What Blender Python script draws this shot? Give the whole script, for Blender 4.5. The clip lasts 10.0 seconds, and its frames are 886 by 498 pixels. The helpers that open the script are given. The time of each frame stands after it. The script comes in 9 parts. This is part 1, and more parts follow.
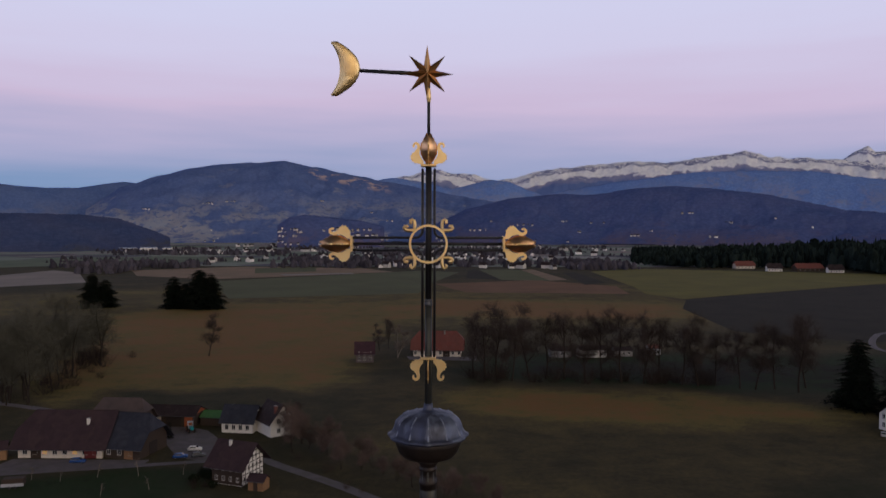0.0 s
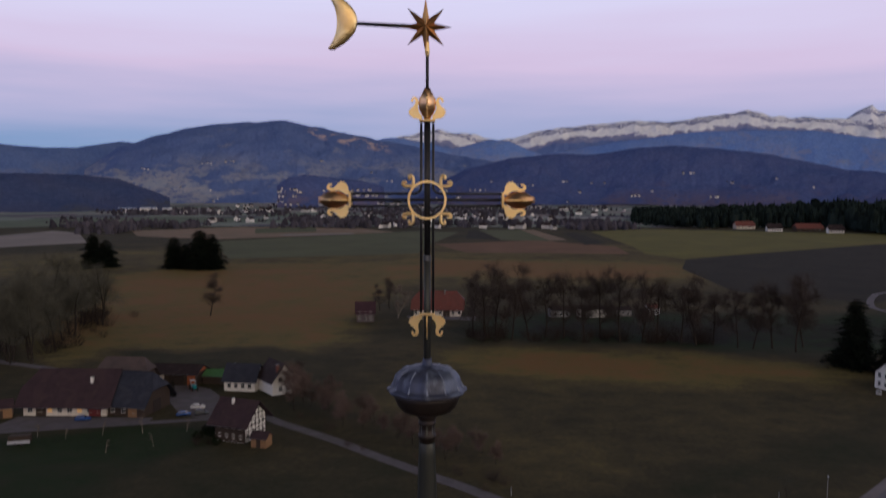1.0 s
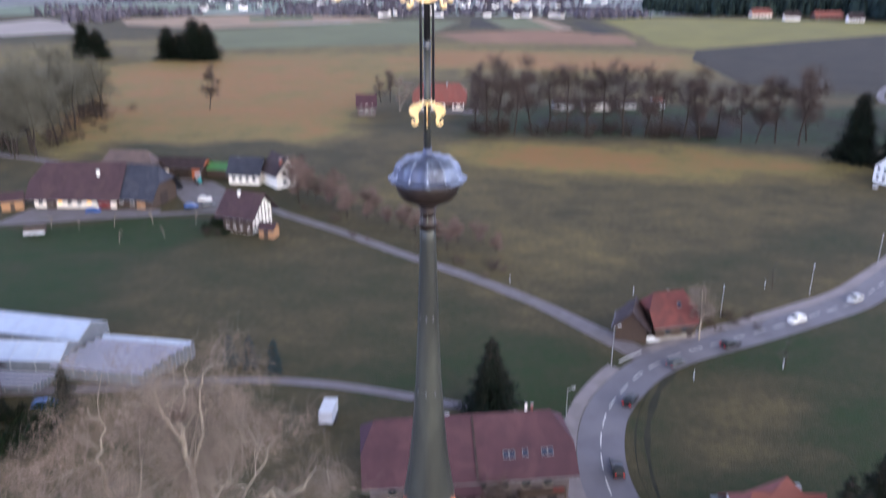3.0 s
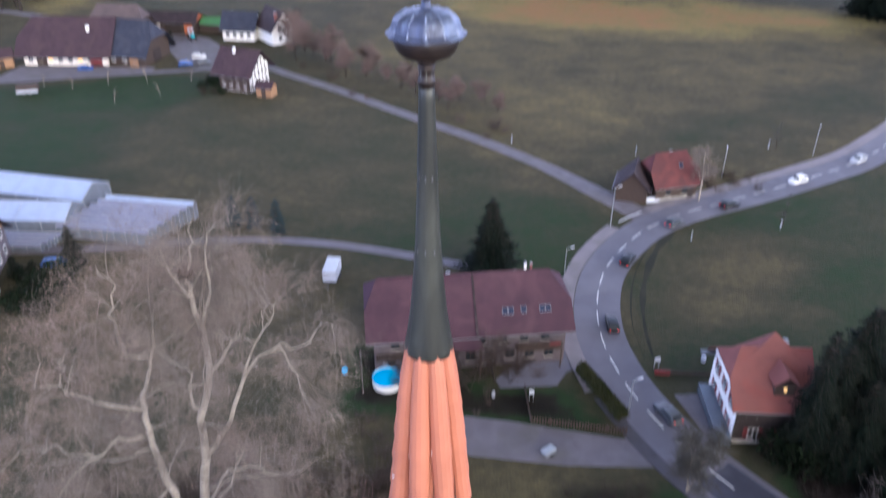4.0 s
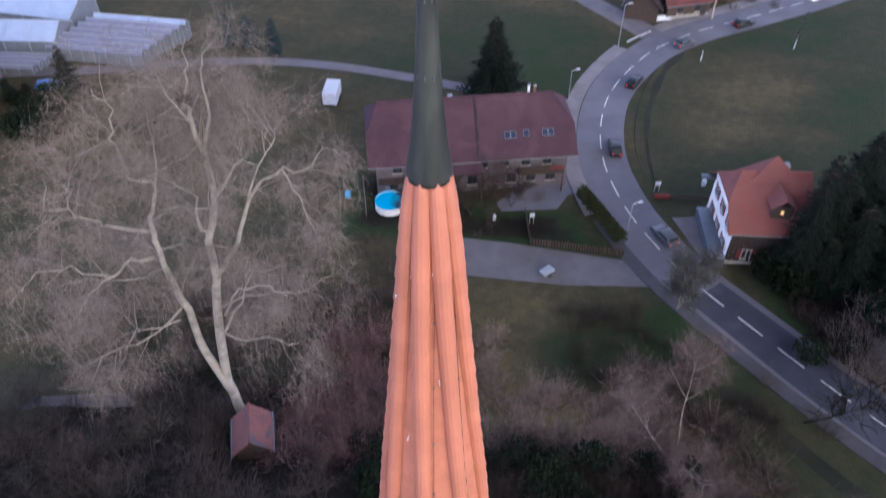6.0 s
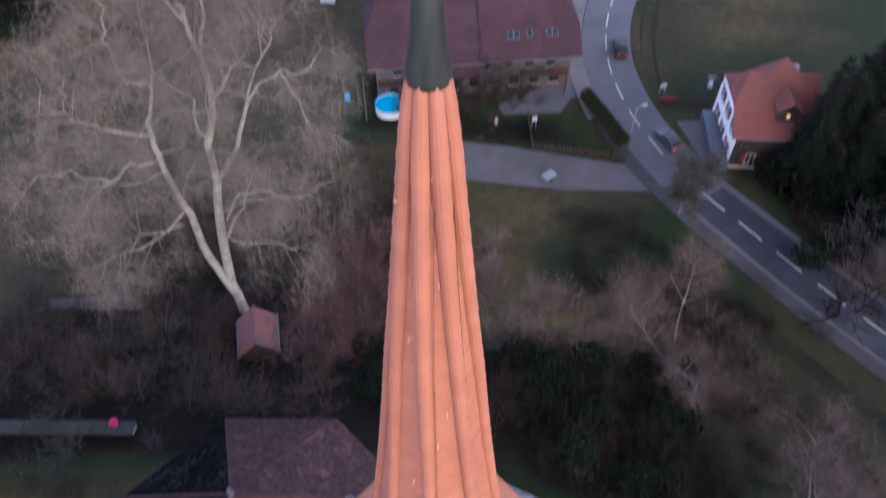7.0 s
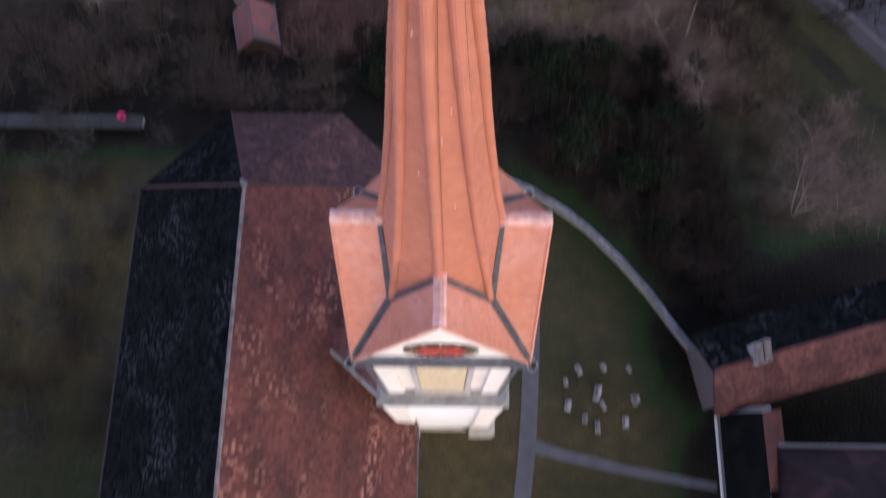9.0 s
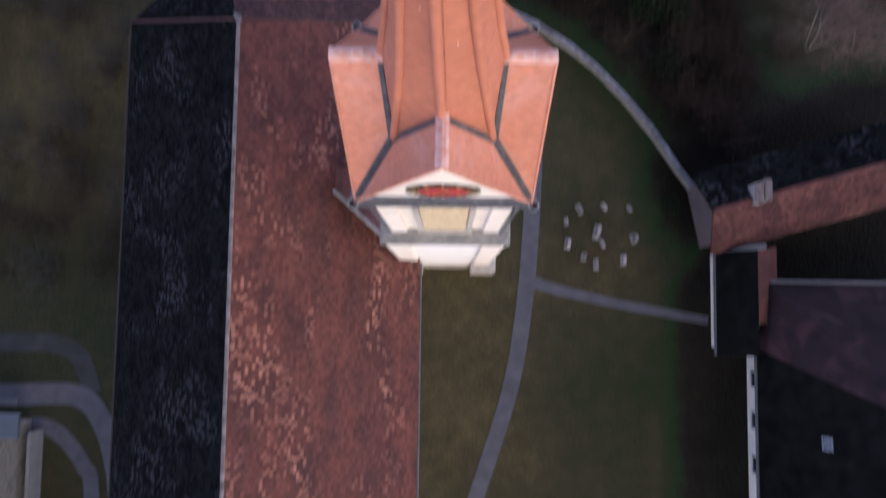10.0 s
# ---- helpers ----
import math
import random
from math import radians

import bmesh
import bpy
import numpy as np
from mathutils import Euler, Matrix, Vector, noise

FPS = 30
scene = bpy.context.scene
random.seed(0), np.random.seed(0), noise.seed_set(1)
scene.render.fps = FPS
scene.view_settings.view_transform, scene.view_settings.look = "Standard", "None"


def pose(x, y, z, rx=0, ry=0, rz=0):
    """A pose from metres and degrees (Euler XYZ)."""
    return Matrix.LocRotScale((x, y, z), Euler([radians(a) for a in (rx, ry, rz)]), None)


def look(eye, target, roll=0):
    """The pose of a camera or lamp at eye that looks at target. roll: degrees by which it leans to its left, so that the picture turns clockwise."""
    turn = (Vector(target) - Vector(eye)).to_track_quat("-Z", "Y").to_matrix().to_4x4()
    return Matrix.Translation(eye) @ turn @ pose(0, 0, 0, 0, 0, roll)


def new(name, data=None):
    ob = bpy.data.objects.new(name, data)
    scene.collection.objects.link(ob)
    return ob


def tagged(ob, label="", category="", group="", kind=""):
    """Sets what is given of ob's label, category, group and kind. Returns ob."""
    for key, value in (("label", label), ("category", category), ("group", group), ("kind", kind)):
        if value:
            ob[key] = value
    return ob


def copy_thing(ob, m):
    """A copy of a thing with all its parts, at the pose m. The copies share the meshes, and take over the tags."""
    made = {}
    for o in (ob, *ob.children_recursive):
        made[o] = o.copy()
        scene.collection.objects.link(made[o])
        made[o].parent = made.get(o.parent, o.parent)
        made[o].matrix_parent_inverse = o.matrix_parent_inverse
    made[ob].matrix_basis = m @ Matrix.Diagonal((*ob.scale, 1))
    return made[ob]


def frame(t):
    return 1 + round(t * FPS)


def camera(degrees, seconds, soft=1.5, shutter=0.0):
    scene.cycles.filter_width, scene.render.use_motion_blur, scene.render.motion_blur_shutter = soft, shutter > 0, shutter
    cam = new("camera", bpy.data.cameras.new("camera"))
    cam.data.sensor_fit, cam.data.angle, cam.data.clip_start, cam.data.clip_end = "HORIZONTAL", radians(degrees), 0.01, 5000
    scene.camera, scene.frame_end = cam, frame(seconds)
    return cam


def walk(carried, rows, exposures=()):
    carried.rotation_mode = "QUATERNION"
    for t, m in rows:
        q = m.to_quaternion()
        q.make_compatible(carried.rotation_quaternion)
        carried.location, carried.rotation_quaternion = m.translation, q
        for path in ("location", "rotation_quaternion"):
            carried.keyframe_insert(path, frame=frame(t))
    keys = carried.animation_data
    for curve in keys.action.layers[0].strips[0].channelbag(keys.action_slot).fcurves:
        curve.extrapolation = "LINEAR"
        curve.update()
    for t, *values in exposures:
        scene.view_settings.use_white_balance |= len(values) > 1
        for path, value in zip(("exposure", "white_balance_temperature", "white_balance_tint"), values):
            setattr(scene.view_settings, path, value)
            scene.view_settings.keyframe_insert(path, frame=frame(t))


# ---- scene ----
cam = camera(60.2, 10.0, soft=1.35, shutter=1.15)
# seconds, x, y, z, tilt, roll, yaw
PATH = [
    (0.0, 0.103, -5.455, 51.000, 88.20, -0.14, 0.00),
    (0.5, 0.111, -5.452, 50.983, 87.11, -0.14, 0.01),
    (1.0, 0.113, -5.448, 50.970, 85.22, -0.13, 0.01),
    (1.5, 0.115, -5.448, 50.954, 82.54, -0.12, 0.03),
    (2.0, 0.120, -5.441, 50.939, 79.04, -0.12, 0.05),
    (2.2, 0.123, -5.434, 50.931, 77.48, -0.12, 0.07),
    (3.3, 0.128, -5.441, 50.939, 66.63, -0.14, 0.21),
    (3.5, 0.134, -5.439, 50.929, 64.46, -0.14, 0.23),
    (4.0, 0.141, -5.431, 50.929, 59.44, -0.12, 0.26),
    (4.5, 0.144, -5.444, 50.950, 55.20, -0.11, 0.30),
    (5.0, 0.148, -5.449, 50.967, 51.77, -0.09, 0.34),
    (5.2, 0.141, -5.454, 50.980, 50.55, -0.08, 0.35),
    (6.5, 0.172, -5.464, 50.988, 43.21, 0.02, 0.41),
    (7.0, 0.177, -5.462, 50.995, 39.14, 0.06, 0.45),
    (7.5, 0.181, -5.457, 50.993, 34.30, 0.10, 0.50),
    (8.0, 0.180, -5.465, 50.990, 28.68, 0.14, 0.60),
    (8.5, 0.167, -5.477, 50.993, 22.65, 0.17, 0.70),
    (9.0, 0.181, -5.467, 51.003, 16.58, 0.24, 0.75),
    (9.5, 0.176, -5.455, 51.006, 10.57, 0.31, 0.76),
    (10.0, 0.178, -5.441, 51.010, 4.59, 0.40, 0.76),
]
EXPOSURE = [(0.0, -1.74, 6050, 6), (1.0, -1.60, 6000, 7), (1.5, -1.28, 5900, 8), (2.0, -0.92, 5650, 7), (2.2, -0.5, 5500, 5), (3.3, 1.10, 5150, 4), (4.5, 0.98, 4980, 5), (6.5, 0.76, 4950, 6), (8.0, 0.60, 5150, 7), (10.0, 0.42, 5300, 8)]
walk(cam, [(r[0], pose(*r[1:])) for r in PATH], EXPOSURE)

# ---- dusk sky and the afterglow behind the camera ----
GLOW = Vector((0.52, -0.84, 0.13)).normalized()      # towards the afterglow


def build_world():
    w = bpy.data.worlds.new("dusk_sky")
    scene.world = w
    w.use_nodes = True
    nt = w.node_tree
    nt.nodes.clear()
    N = nt.nodes.new
    L = nt.links.new
    co = N("ShaderNodeTexCoord")
    sep = N("ShaderNodeSeparateXYZ")
    L(co.outputs["Generated"], sep.inputs[0])
    # soft uneven cloud bands
    mp = N("ShaderNodeMapping")
    mp.inputs["Scale"].default_value = (1.0, 1.0, 11.0)
    L(co.outputs["Generated"], mp.inputs[0])
    nz = N("ShaderNodeTexNoise")
    nz.inputs["Scale"].default_value = 2.4
    nz.inputs["Detail"].default_value = 6
    L(mp.outputs[0], nz.inputs["Vector"])
    warp = N("ShaderNodeMath")
    warp.operation = "MULTIPLY_ADD"
    L(nz.outputs["Fac"], warp.inputs[0])
    warp.inputs[1].default_value = 0.09
    L(sep.outputs["Z"], warp.inputs[2])
    ramp = N("ShaderNodeValToRGB")
    r = ramp.color_ramp
    stops = [(0.0, (0.05, 0.07, 0.1)), (0.03, (0.50, 0.78, 1.30)), (0.088, (0.76, 1.03, 1.64)), (0.14, (1.40, 1.33, 1.90)), (0.19, (2.10, 1.63, 2.14)), (0.26, (2.22, 1.98, 2.52)), (0.41, (2.26, 2.26, 2.86)), (0.57, (0.15, 0.18, 0.27)), (1.0, (0.03, 0.043, 0.073))]
    r.elements[0].position, r.elements[0].color = stops[0][0], (*stops[0][1], 1)
    r.elements[1].position, r.elements[1].color = stops[-1][0], (*stops[-1][1], 1)
    for p, c in stops[1:-1]:
        r.elements.new(p).color = (*c, 1)
    L(warp.outputs[0], ramp.inputs[0])
    # the sky grows brighter and warmer towards the afterglow
    dot = N("ShaderNodeVectorMath")
    dot.operation = "DOT_PRODUCT"
    nrm = N("ShaderNodeVectorMath")
    nrm.operation = "NORMALIZE"
    L(co.outputs["Generated"], nrm.inputs[0])
    L(nrm.outputs[0], dot.inputs[0])
    dot.inputs[1].default_value = GLOW
    mr = N("ShaderNodeMapRange")
    mr.interpolation_type = "SMOOTHSTEP"
    mr.inputs["From Min"].default_value = 0.48
    mr.inputs["From Max"].default_value = 1.0
    L(dot.outputs["Value"], mr.inputs["Value"])
    mix = N("ShaderNodeMix")
    mix.data_type = "RGBA"
    L(mr.outputs[0], mix.inputs["Factor"])
    L(ramp.outputs[0], mix.inputs["A"])
    mix.inputs["B"].default_value = (3.9, 3.0, 2.3, 1)
    bg = N("ShaderNodeBackground")
    L(mix.outputs["Result"], bg.inputs["Color"])
    bg.inputs["Strength"].default_value = 1.0
    out = N("ShaderNodeOutputWorld")
    L(bg.outputs[0], out.inputs[0])


build_world()
sun_data = bpy.data.lights.new("afterglow_sun", "SUN")
sun_data.energy, sun_data.angle, sun_data.color = 0.55, radians(30), (1.0, 0.90, 0.84)
sun = new("afterglow_sun", sun_data)
sun.matrix_world = look((0, 0, 200), Vector((0, 0, 200)) - Vector((0.86, -0.46, 0.20)))


# ---- materials ----
def material(name, a, b=None, scale=3.0, rough=0.8, metal=0.0, bump=0.0, fine=40.0, stretch=(1, 1, 1), c=None,
             c_scale=0.4, c_amount=0.5, island=0.0, per_object=0.0, rows=0.0, coat=0.0, world=False, spec=0.5, c_low=None, c_tile=0.0):
    """A surface of two tones a and b mixed by noise, wear c in large patches, and fine relief. rows: courses a metre in height."""
    m = bpy.data.materials.new(name)
    m.use_nodes = True
    nt = m.node_tree
    N, L = nt.nodes.new, nt.links.new
    bs = nt.nodes["Principled BSDF"]
    bs.inputs["Roughness"].default_value, bs.inputs["Metallic"].default_value = rough, metal
    bs.inputs["Coat Weight"].default_value = coat
    bs.inputs["Specular IOR Level"].default_value = spec
    if world:
        co = N("ShaderNodeNewGeometry").outputs["Position"]
    else:
        co = N("ShaderNodeTexCoord").outputs["Object"]
    mp = N("ShaderNodeMapping")
    mp.inputs["Scale"].default_value = stretch
    L(co, mp.inputs[0])
    co = mp.outputs[0]

    def noise_of(s, detail=5.0, dist=0.0):
        n = N("ShaderNodeTexNoise")
        n.inputs["Scale"].default_value, n.inputs["Detail"].default_value = s, detail
        n.inputs["Distortion"].default_value = dist
        L(co, n.inputs["Vector"])
        return n.outputs["Fac"]

    def spread(v, lo, hi):
        q = N("ShaderNodeMapRange")
        q.inputs["From Min"].default_value, q.inputs["From Max"].default_value = lo, hi
        L(v, q.inputs["Value"])
        return q.outputs[0]

    def mixed(fac, x, y):
        q = N("ShaderNodeMix")
        q.data_type = "RGBA"
        if isinstance(fac, float):
            q.inputs["Factor"].default_value = fac
        else:
            L(fac, q.inputs["Factor"])
        for key, v in (("A", x), ("B", y)):
            if isinstance(v, tuple):
                q.inputs[key].default_value = (*v, 1)
            else:
                L(v, q.inputs[key])
        return q.outputs["Result"]

    b = b or tuple(v * 0.7 for v in a)
    big = noise_of(scale, 6.0, 0.3)
    col = mixed(spread(big, 0.32, 0.68), a, b)
    if c:
        f = N("ShaderNodeMath")
        f.operation = "MULTIPLY"
        L(spread(noise_of(c_scale, 7.0, 0.8), 0.50, 0.66), f.inputs[0])
        f.inputs[1].default_value = c_amount
        if c_tile:
            pick = N("ShaderNodeMath")
            pick.operation = "GREATER_THAN"
            L(N("ShaderNodeNewGeometry").outputs["Random Per Island"], pick.inputs[0])
            pick.inputs[1].default_value = c_tile
            g = N("ShaderNodeMath")
            g.operation = "MULTIPLY"
            L(f.outputs[0], g.inputs[0])
            L(pick.outputs[0], g.inputs[1])
            f = g
        if c_low:
            sz = N("ShaderNodeSeparateXYZ")
            L(N("ShaderNodeNewGeometry").outputs["Position"], sz.inputs[0])
            g = N("ShaderNodeMath")
            g.operation = "MULTIPLY"
            L(f.outputs[0], g.inputs[0])
            L(spread(sz.outputs["Z"], c_low[1], c_low[0]), g.inputs[1])
            f = g
        col = mixed(f.outputs[0], col, c)
    for amount, src in ((island, "g"), (per_object, "o")):
        if amount:
            v = N("ShaderNodeNewGeometry").outputs["Random Per Island"] if src == "g" else N("ShaderNodeObjectInfo").outputs["Random"]
            h = N("ShaderNodeHueSaturation")
            q = N("ShaderNodeMapRange")
            q.inputs["To Min"].default_value, q.inputs["To Max"].default_value = 1 - amount, 1 + amount
            L(v, q.inputs["Value"])
            L(q.outputs[0], h.inputs["Value"])
            L(col, h.inputs["Color"])
            col = h.outputs["Color"]
    L(col, bs.inputs["Base Color"])
    height = None
    if bump:
        height = noise_of(fine, 3.0)
        bp = N("ShaderNodeBump")
        bp.inputs["Strength"].default_value, bp.inputs["Distance"].default_value = bump, 0.4 / fine
        L(height, bp.inputs["Height"])
        L(bp.outputs[0], bs.inputs["Normal"])
        rr = spread(height, 0.0, 1.0)
        q = N("ShaderNodeMapRange")
        q.inputs["To Min"].default_value, q.inputs["To Max"].default_value = max(rough - 0.12, 0.03), min(rough + 0.12, 1)
        L(rr, q.inputs["Value"])
        L(q.outputs[0], bs.inputs["Roughness"])
    if rows:
        sep = N("ShaderNodeSeparateXYZ")
        L(N("ShaderNodeTexCoord").outputs["Object"], sep.inputs[0])
        q = N("ShaderNodeMath")
        q.operation = "MULTIPLY"
        L(sep.outputs["Z"], q.inputs[0])
        q.inputs[1].default_value = rows
        fr = N("ShaderNodeMath")
        fr.operation = "FRACT"
        L(q.outputs[0], fr.inputs[0])
        bp = N("ShaderNodeBump")
        bp.inputs["Strength"].default_value, bp.inputs["Distance"].default_value = 0.6, 0.05
        L(fr.outputs[0], bp.inputs["Height"])
        if bump:
            L(bs.inputs["Normal"].links[0].from_socket, bp.inputs["Normal"])
        L(bp.outputs[0], bs.inputs["Normal"])
    return m


def glowing(name, colour, strength):
    m = bpy.data.materials.new(name)
    m.use_nodes = True
    bs = m.node_tree.nodes["Principled BSDF"]
    bs.inputs["Base Color"].default_value = (*colour, 1)
    bs.inputs["Emission Color"].default_value = (*colour, 1)
    bs.inputs["Emission Strength"].default_value = strength
    return m


M_GOLD = material("gilding", (1.0, 0.78, 0.41), (1.0, 0.70, 0.31), 9, 0.42, 1.0, 0.05, 14, c=(0.62, 0.34, 0.12), c_scale=5, c_amount=0.30)
M_IRON = material("black_iron", (0.018, 0.018, 0.022), (0.03, 0.03, 0.035), 12, 0.42, 0.3, 0.2, 60)
M_HOOK = material("bright_zinc", (0.80, 0.80, 0.82), (0.70, 0.70, 0.74), 12, 0.35, 0.5)
M_ZINC = material("grey_zinc", (0.16, 0.165, 0.18), (0.11, 0.112, 0.122), 6, 0.5, 0.6, 0.2, 40)
M_COPPER = material("dark_patinated_copper", (0.066, 0.068, 0.060), (0.040, 0.042, 0.038), 5, 0.42, 0.45, 0.25, 30, stretch=(1, 1, 0.25), c=(0.10, 0.105, 0.09), c_scale=3)
M_DOME = material("weathered_copper_dome", (0.082, 0.096, 0.160), (0.040, 0.042, 0.062), 9, 0.5, 0.5, 0.3, 40, stretch=(1, 1, 0.35), c=(0.24, 0.28, 0.38), c_scale=7, c_amount=0.45)
M_DOMESEAM = material("pale_folded_seam", (0.21, 0.24, 0.32), (0.14, 0.16, 0.22), 20, 0.4, 0.4, 0.2, 60)
M_BRONZE = material("brown_copper", (0.040, 0.029, 0.025), (0.024, 0.019, 0.018), 10, 0.5, 0.5, 0.2, 40)
M_SPIRE = material("orange_clay_tile", (0.415, 0.158, 0.090), (0.365, 0.133, 0.076), 2.5, 0.62, 0, 0.25, 60, c=(0.36, 0.122, 0.066), c_scale=1.2, c_amount=0.2, island=0.10, per_object=0.06)
M_SPIRE_CORE = material("orange_clay_bed", (0.46, 0.165, 0.090), (0.42, 0.145, 0.08), 3, 0.7, 0, 0.2, 60)
M_GABLE = material("pale_orange_clay_tile", (0.52, 0.225, 0.145), (0.48, 0.20, 0.13), 2.0, 0.30, 0, 0.25, 60, c=(0.55, 0.30, 0.25), c_scale=0.8, c_amount=0.45, island=0.10, per_object=0.1)
M_RIDGE = material("lichened_ridge_tile", (0.55, 0.27, 0.20), (0.62, 0.44, 0.42), 6, 0.7, 0, 0.3, 40, per_object=0.12)
M_FLASH = material("grey_lead_flashing", (0.10, 0.10, 0.11), (0.065, 0.065, 0.075), 8, 0.55, 0.4, 0.2, 40, c=(0.2, 0.2, 0.22), c_scale=4)
M_PLASTER = material("cream_lime_plaster", (0.74, 0.68, 0.58), (0.66, 0.60, 0.52), 1.5, 0.85, 0, 0.2, 50, c=(0.45, 0.40, 0.34), c_scale=0.8, c_amount=0.35)
M_WHITE = material("white_lime_plaster", (0.80, 0.78, 0.74), (0.74, 0.72, 0.68), 1.2, 0.85, 0, 0.15, 50, c=(0.55, 0.53, 0.50), c_scale=0.6, c_amount=0.3)
M_STONE = material("grey_sandstone", (0.30, 0.28, 0.25), (0.20, 0.19, 0.175), 4, 0.85, 0, 0.4, 30, c=(0.10, 0.10, 0.09), c_scale=1.5)
M_LIGHTSTONE = material("light_sandstone", (0.46, 0.42, 0.37), (0.36, 0.33, 0.29), 3, 0.85, 0, 0.35, 30, c=(0.22, 0.20, 0.18), c_scale=1.2)
M_DIALRED = material("red_painted_dial", (0.42, 0.055, 0.045), (0.33, 0.04, 0.035), 5, 0.55, 0, 0.1, 40)
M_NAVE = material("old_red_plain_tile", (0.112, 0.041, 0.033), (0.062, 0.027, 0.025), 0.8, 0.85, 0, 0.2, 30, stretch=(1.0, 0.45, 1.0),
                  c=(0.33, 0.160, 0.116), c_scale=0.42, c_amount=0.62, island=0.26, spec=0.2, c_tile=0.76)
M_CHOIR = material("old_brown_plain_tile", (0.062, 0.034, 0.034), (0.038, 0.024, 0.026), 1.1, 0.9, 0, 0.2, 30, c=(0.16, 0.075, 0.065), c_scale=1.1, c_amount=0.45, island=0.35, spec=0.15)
# near-black base puts shade into slopes turned from the afterglow; flecks are lichen
M_NAVE_SHADED = material("shaded_plain_tile", (0.013, 0.013, 0.0135), (0.006, 0.0065, 0.0068), 1.2, 1.0, 0, 0.2, 30,
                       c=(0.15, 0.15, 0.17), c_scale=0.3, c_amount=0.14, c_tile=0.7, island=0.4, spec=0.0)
M_BROWNROOF = material("brown_tile_roof", (0.066, 0.035, 0.045), (0.047, 0.027, 0.036), 0.5, 0.85, 0, 0.3, 8, c=(0.098, 0.054, 0.062), c_scale=0.25, rows=4, spec=0.12)
M_PALEROOF = material("faded_brown_roof", (0.105, 0.082, 0.080), (0.078, 0.062, 0.064), 0.5, 0.85, 0, 0.3, 8, rows=4, spec=0.12)
M_FARMROOF = material("weathered_grey_brown_roof", (0.056, 0.036, 0.044), (0.040, 0.027, 0.034), 0.5, 0.85, 0, 0.3, 8, c=(0.075, 0.05, 0.05), c_scale=0.25, rows=4, spec=0.12)
M_REDROOF = material("red_tile_roof", (0.185, 0.075, 0.063), (0.150, 0.062, 0.054), 0.6, 0.75, 0, 0.3, 8, c=(0.20, 0.06, 0.05), c_scale=0.3, rows=4, spec=0.12)
M_DARKROOF = material("dark_brown_roof", (0.040, 0.028, 0.030), (0.026, 0.020, 0.023), 0.6, 0.7, 0, 0.3, 8, c=(0.08, 0.06, 0.06), c_scale=0.3, rows=4, spec=0.12)
M_SLATE = material("blue_grey_slate_roof", (0.036, 0.040, 0.058), (0.026, 0.028, 0.042), 0.6, 0.7, 0, 0.3, 8, c=(0.06, 0.06, 0.075), c_scale=0.3, rows=4, spec=0.15)
M_WOOD = material("weathered_dark_wood", (0.055, 0.034, 0.022), (0.032, 0.021, 0.015), 2, 0.8, 0, 0.3, 20, stretch=(1, 1, 4))
M_LIGHTWOOD = material("light_board", (0.30, 0.17, 0.08), (0.20, 0.11, 0.055), 2, 0.75, 0, 0.3, 20, stretch=(4, 4, 1))
M_LOUVRE = material("pale_weathered_louvre", (0.52, 0.42, 0.26), (0.40, 0.31, 0.18), 2, 0.75, 0, 0.3, 20, stretch=(4, 4, 1))
M_TIMBER = material("dark_timber_beam", (0.030, 0.020, 0.016), (0.02, 0.014, 0.012), 4, 0.8)
M_SHUTTER = material("red_shutter", (0.16, 0.02, 0.02), (0.11, 0.016, 0.016), 4, 0.6)
M_PANE = material("dark_window_pane", (0.02, 0.024, 0.03), (0.03, 0.035, 0.04), 2, 0.08)
M_FRAME = material("white_window_frame", (0.72, 0.71, 0.68), (0.62, 0.61, 0.58), 6, 0.55)
M_LIT = glowing("lit_window", (1.0, 0.55, 0.18), 0.5)
M_ASPHALT = material("grey_asphalt", (0.122, 0.116, 0.142), (0.094, 0.090, 0.112), 0.35, 0.85, 0, 0.2, 12, c=(0.150, 0.140, 0.160), c_scale=0.12, world=True)
M_PAVE = material("pale_pavement", (0.195, 0.172, 0.184), (0.150, 0.134, 0.146), 0.5, 0.9, 0, 0.2, 12, c=(0.12, 0.11, 0.10), c_scale=0.3, world=True)
M_DULLPAVE = material("dull_pavement", (0.068, 0.061, 0.073), (0.046, 0.042, 0.051), 0.5, 0.9, 0, 0.2, 12, c=(0.045, 0.042, 0.038), c_scale=0.35, world=True)
M_DARKASPHALT = material("dark_asphalt", (0.042, 0.043, 0.064), (0.029, 0.030, 0.045), 0.4, 0.85, 0, 0.2, 12, c=(0.082, 0.078, 0.102), c_scale=0.22, world=True)
M_LANE = material("pale_lane_surface", (0.135, 0.120, 0.136), (0.098, 0.088, 0.100), 0.5, 0.9, 0, 0.2, 12, c=(0.09, 0.085, 0.07), c_scale=0.2, world=True)
M_GRAVEL = material("gravel_path", (0.105, 0.105, 0.130), (0.070, 0.070, 0.088), 1.0, 0.95, 0, 0.4, 20, world=True)
M_OLDPATH = material("mossy_dark_path", (0.055, 0.057, 0.062), (0.038, 0.040, 0.042), 0.8, 0.95, 0, 0.3, 15, c=(0.03, 0.034, 0.022), c_scale=0.4, world=True, spec=0.2)
M_DITCH = material("dark_wet_grass", (0.034, 0.032, 0.021), (0.018, 0.019, 0.013), 0.25, 0.95, 0, 0.4, 6, world=True, spec=0.15)
M_WIRE = material("rusty_wire", (0.17, 0.075, 0.05), (0.12, 0.05, 0.035), 6, 0.7, 0.2)
M_PAINT = material("white_road_paint", (0.62, 0.62, 0.62), (0.48, 0.48, 0.48), 3, 0.7, world=True)


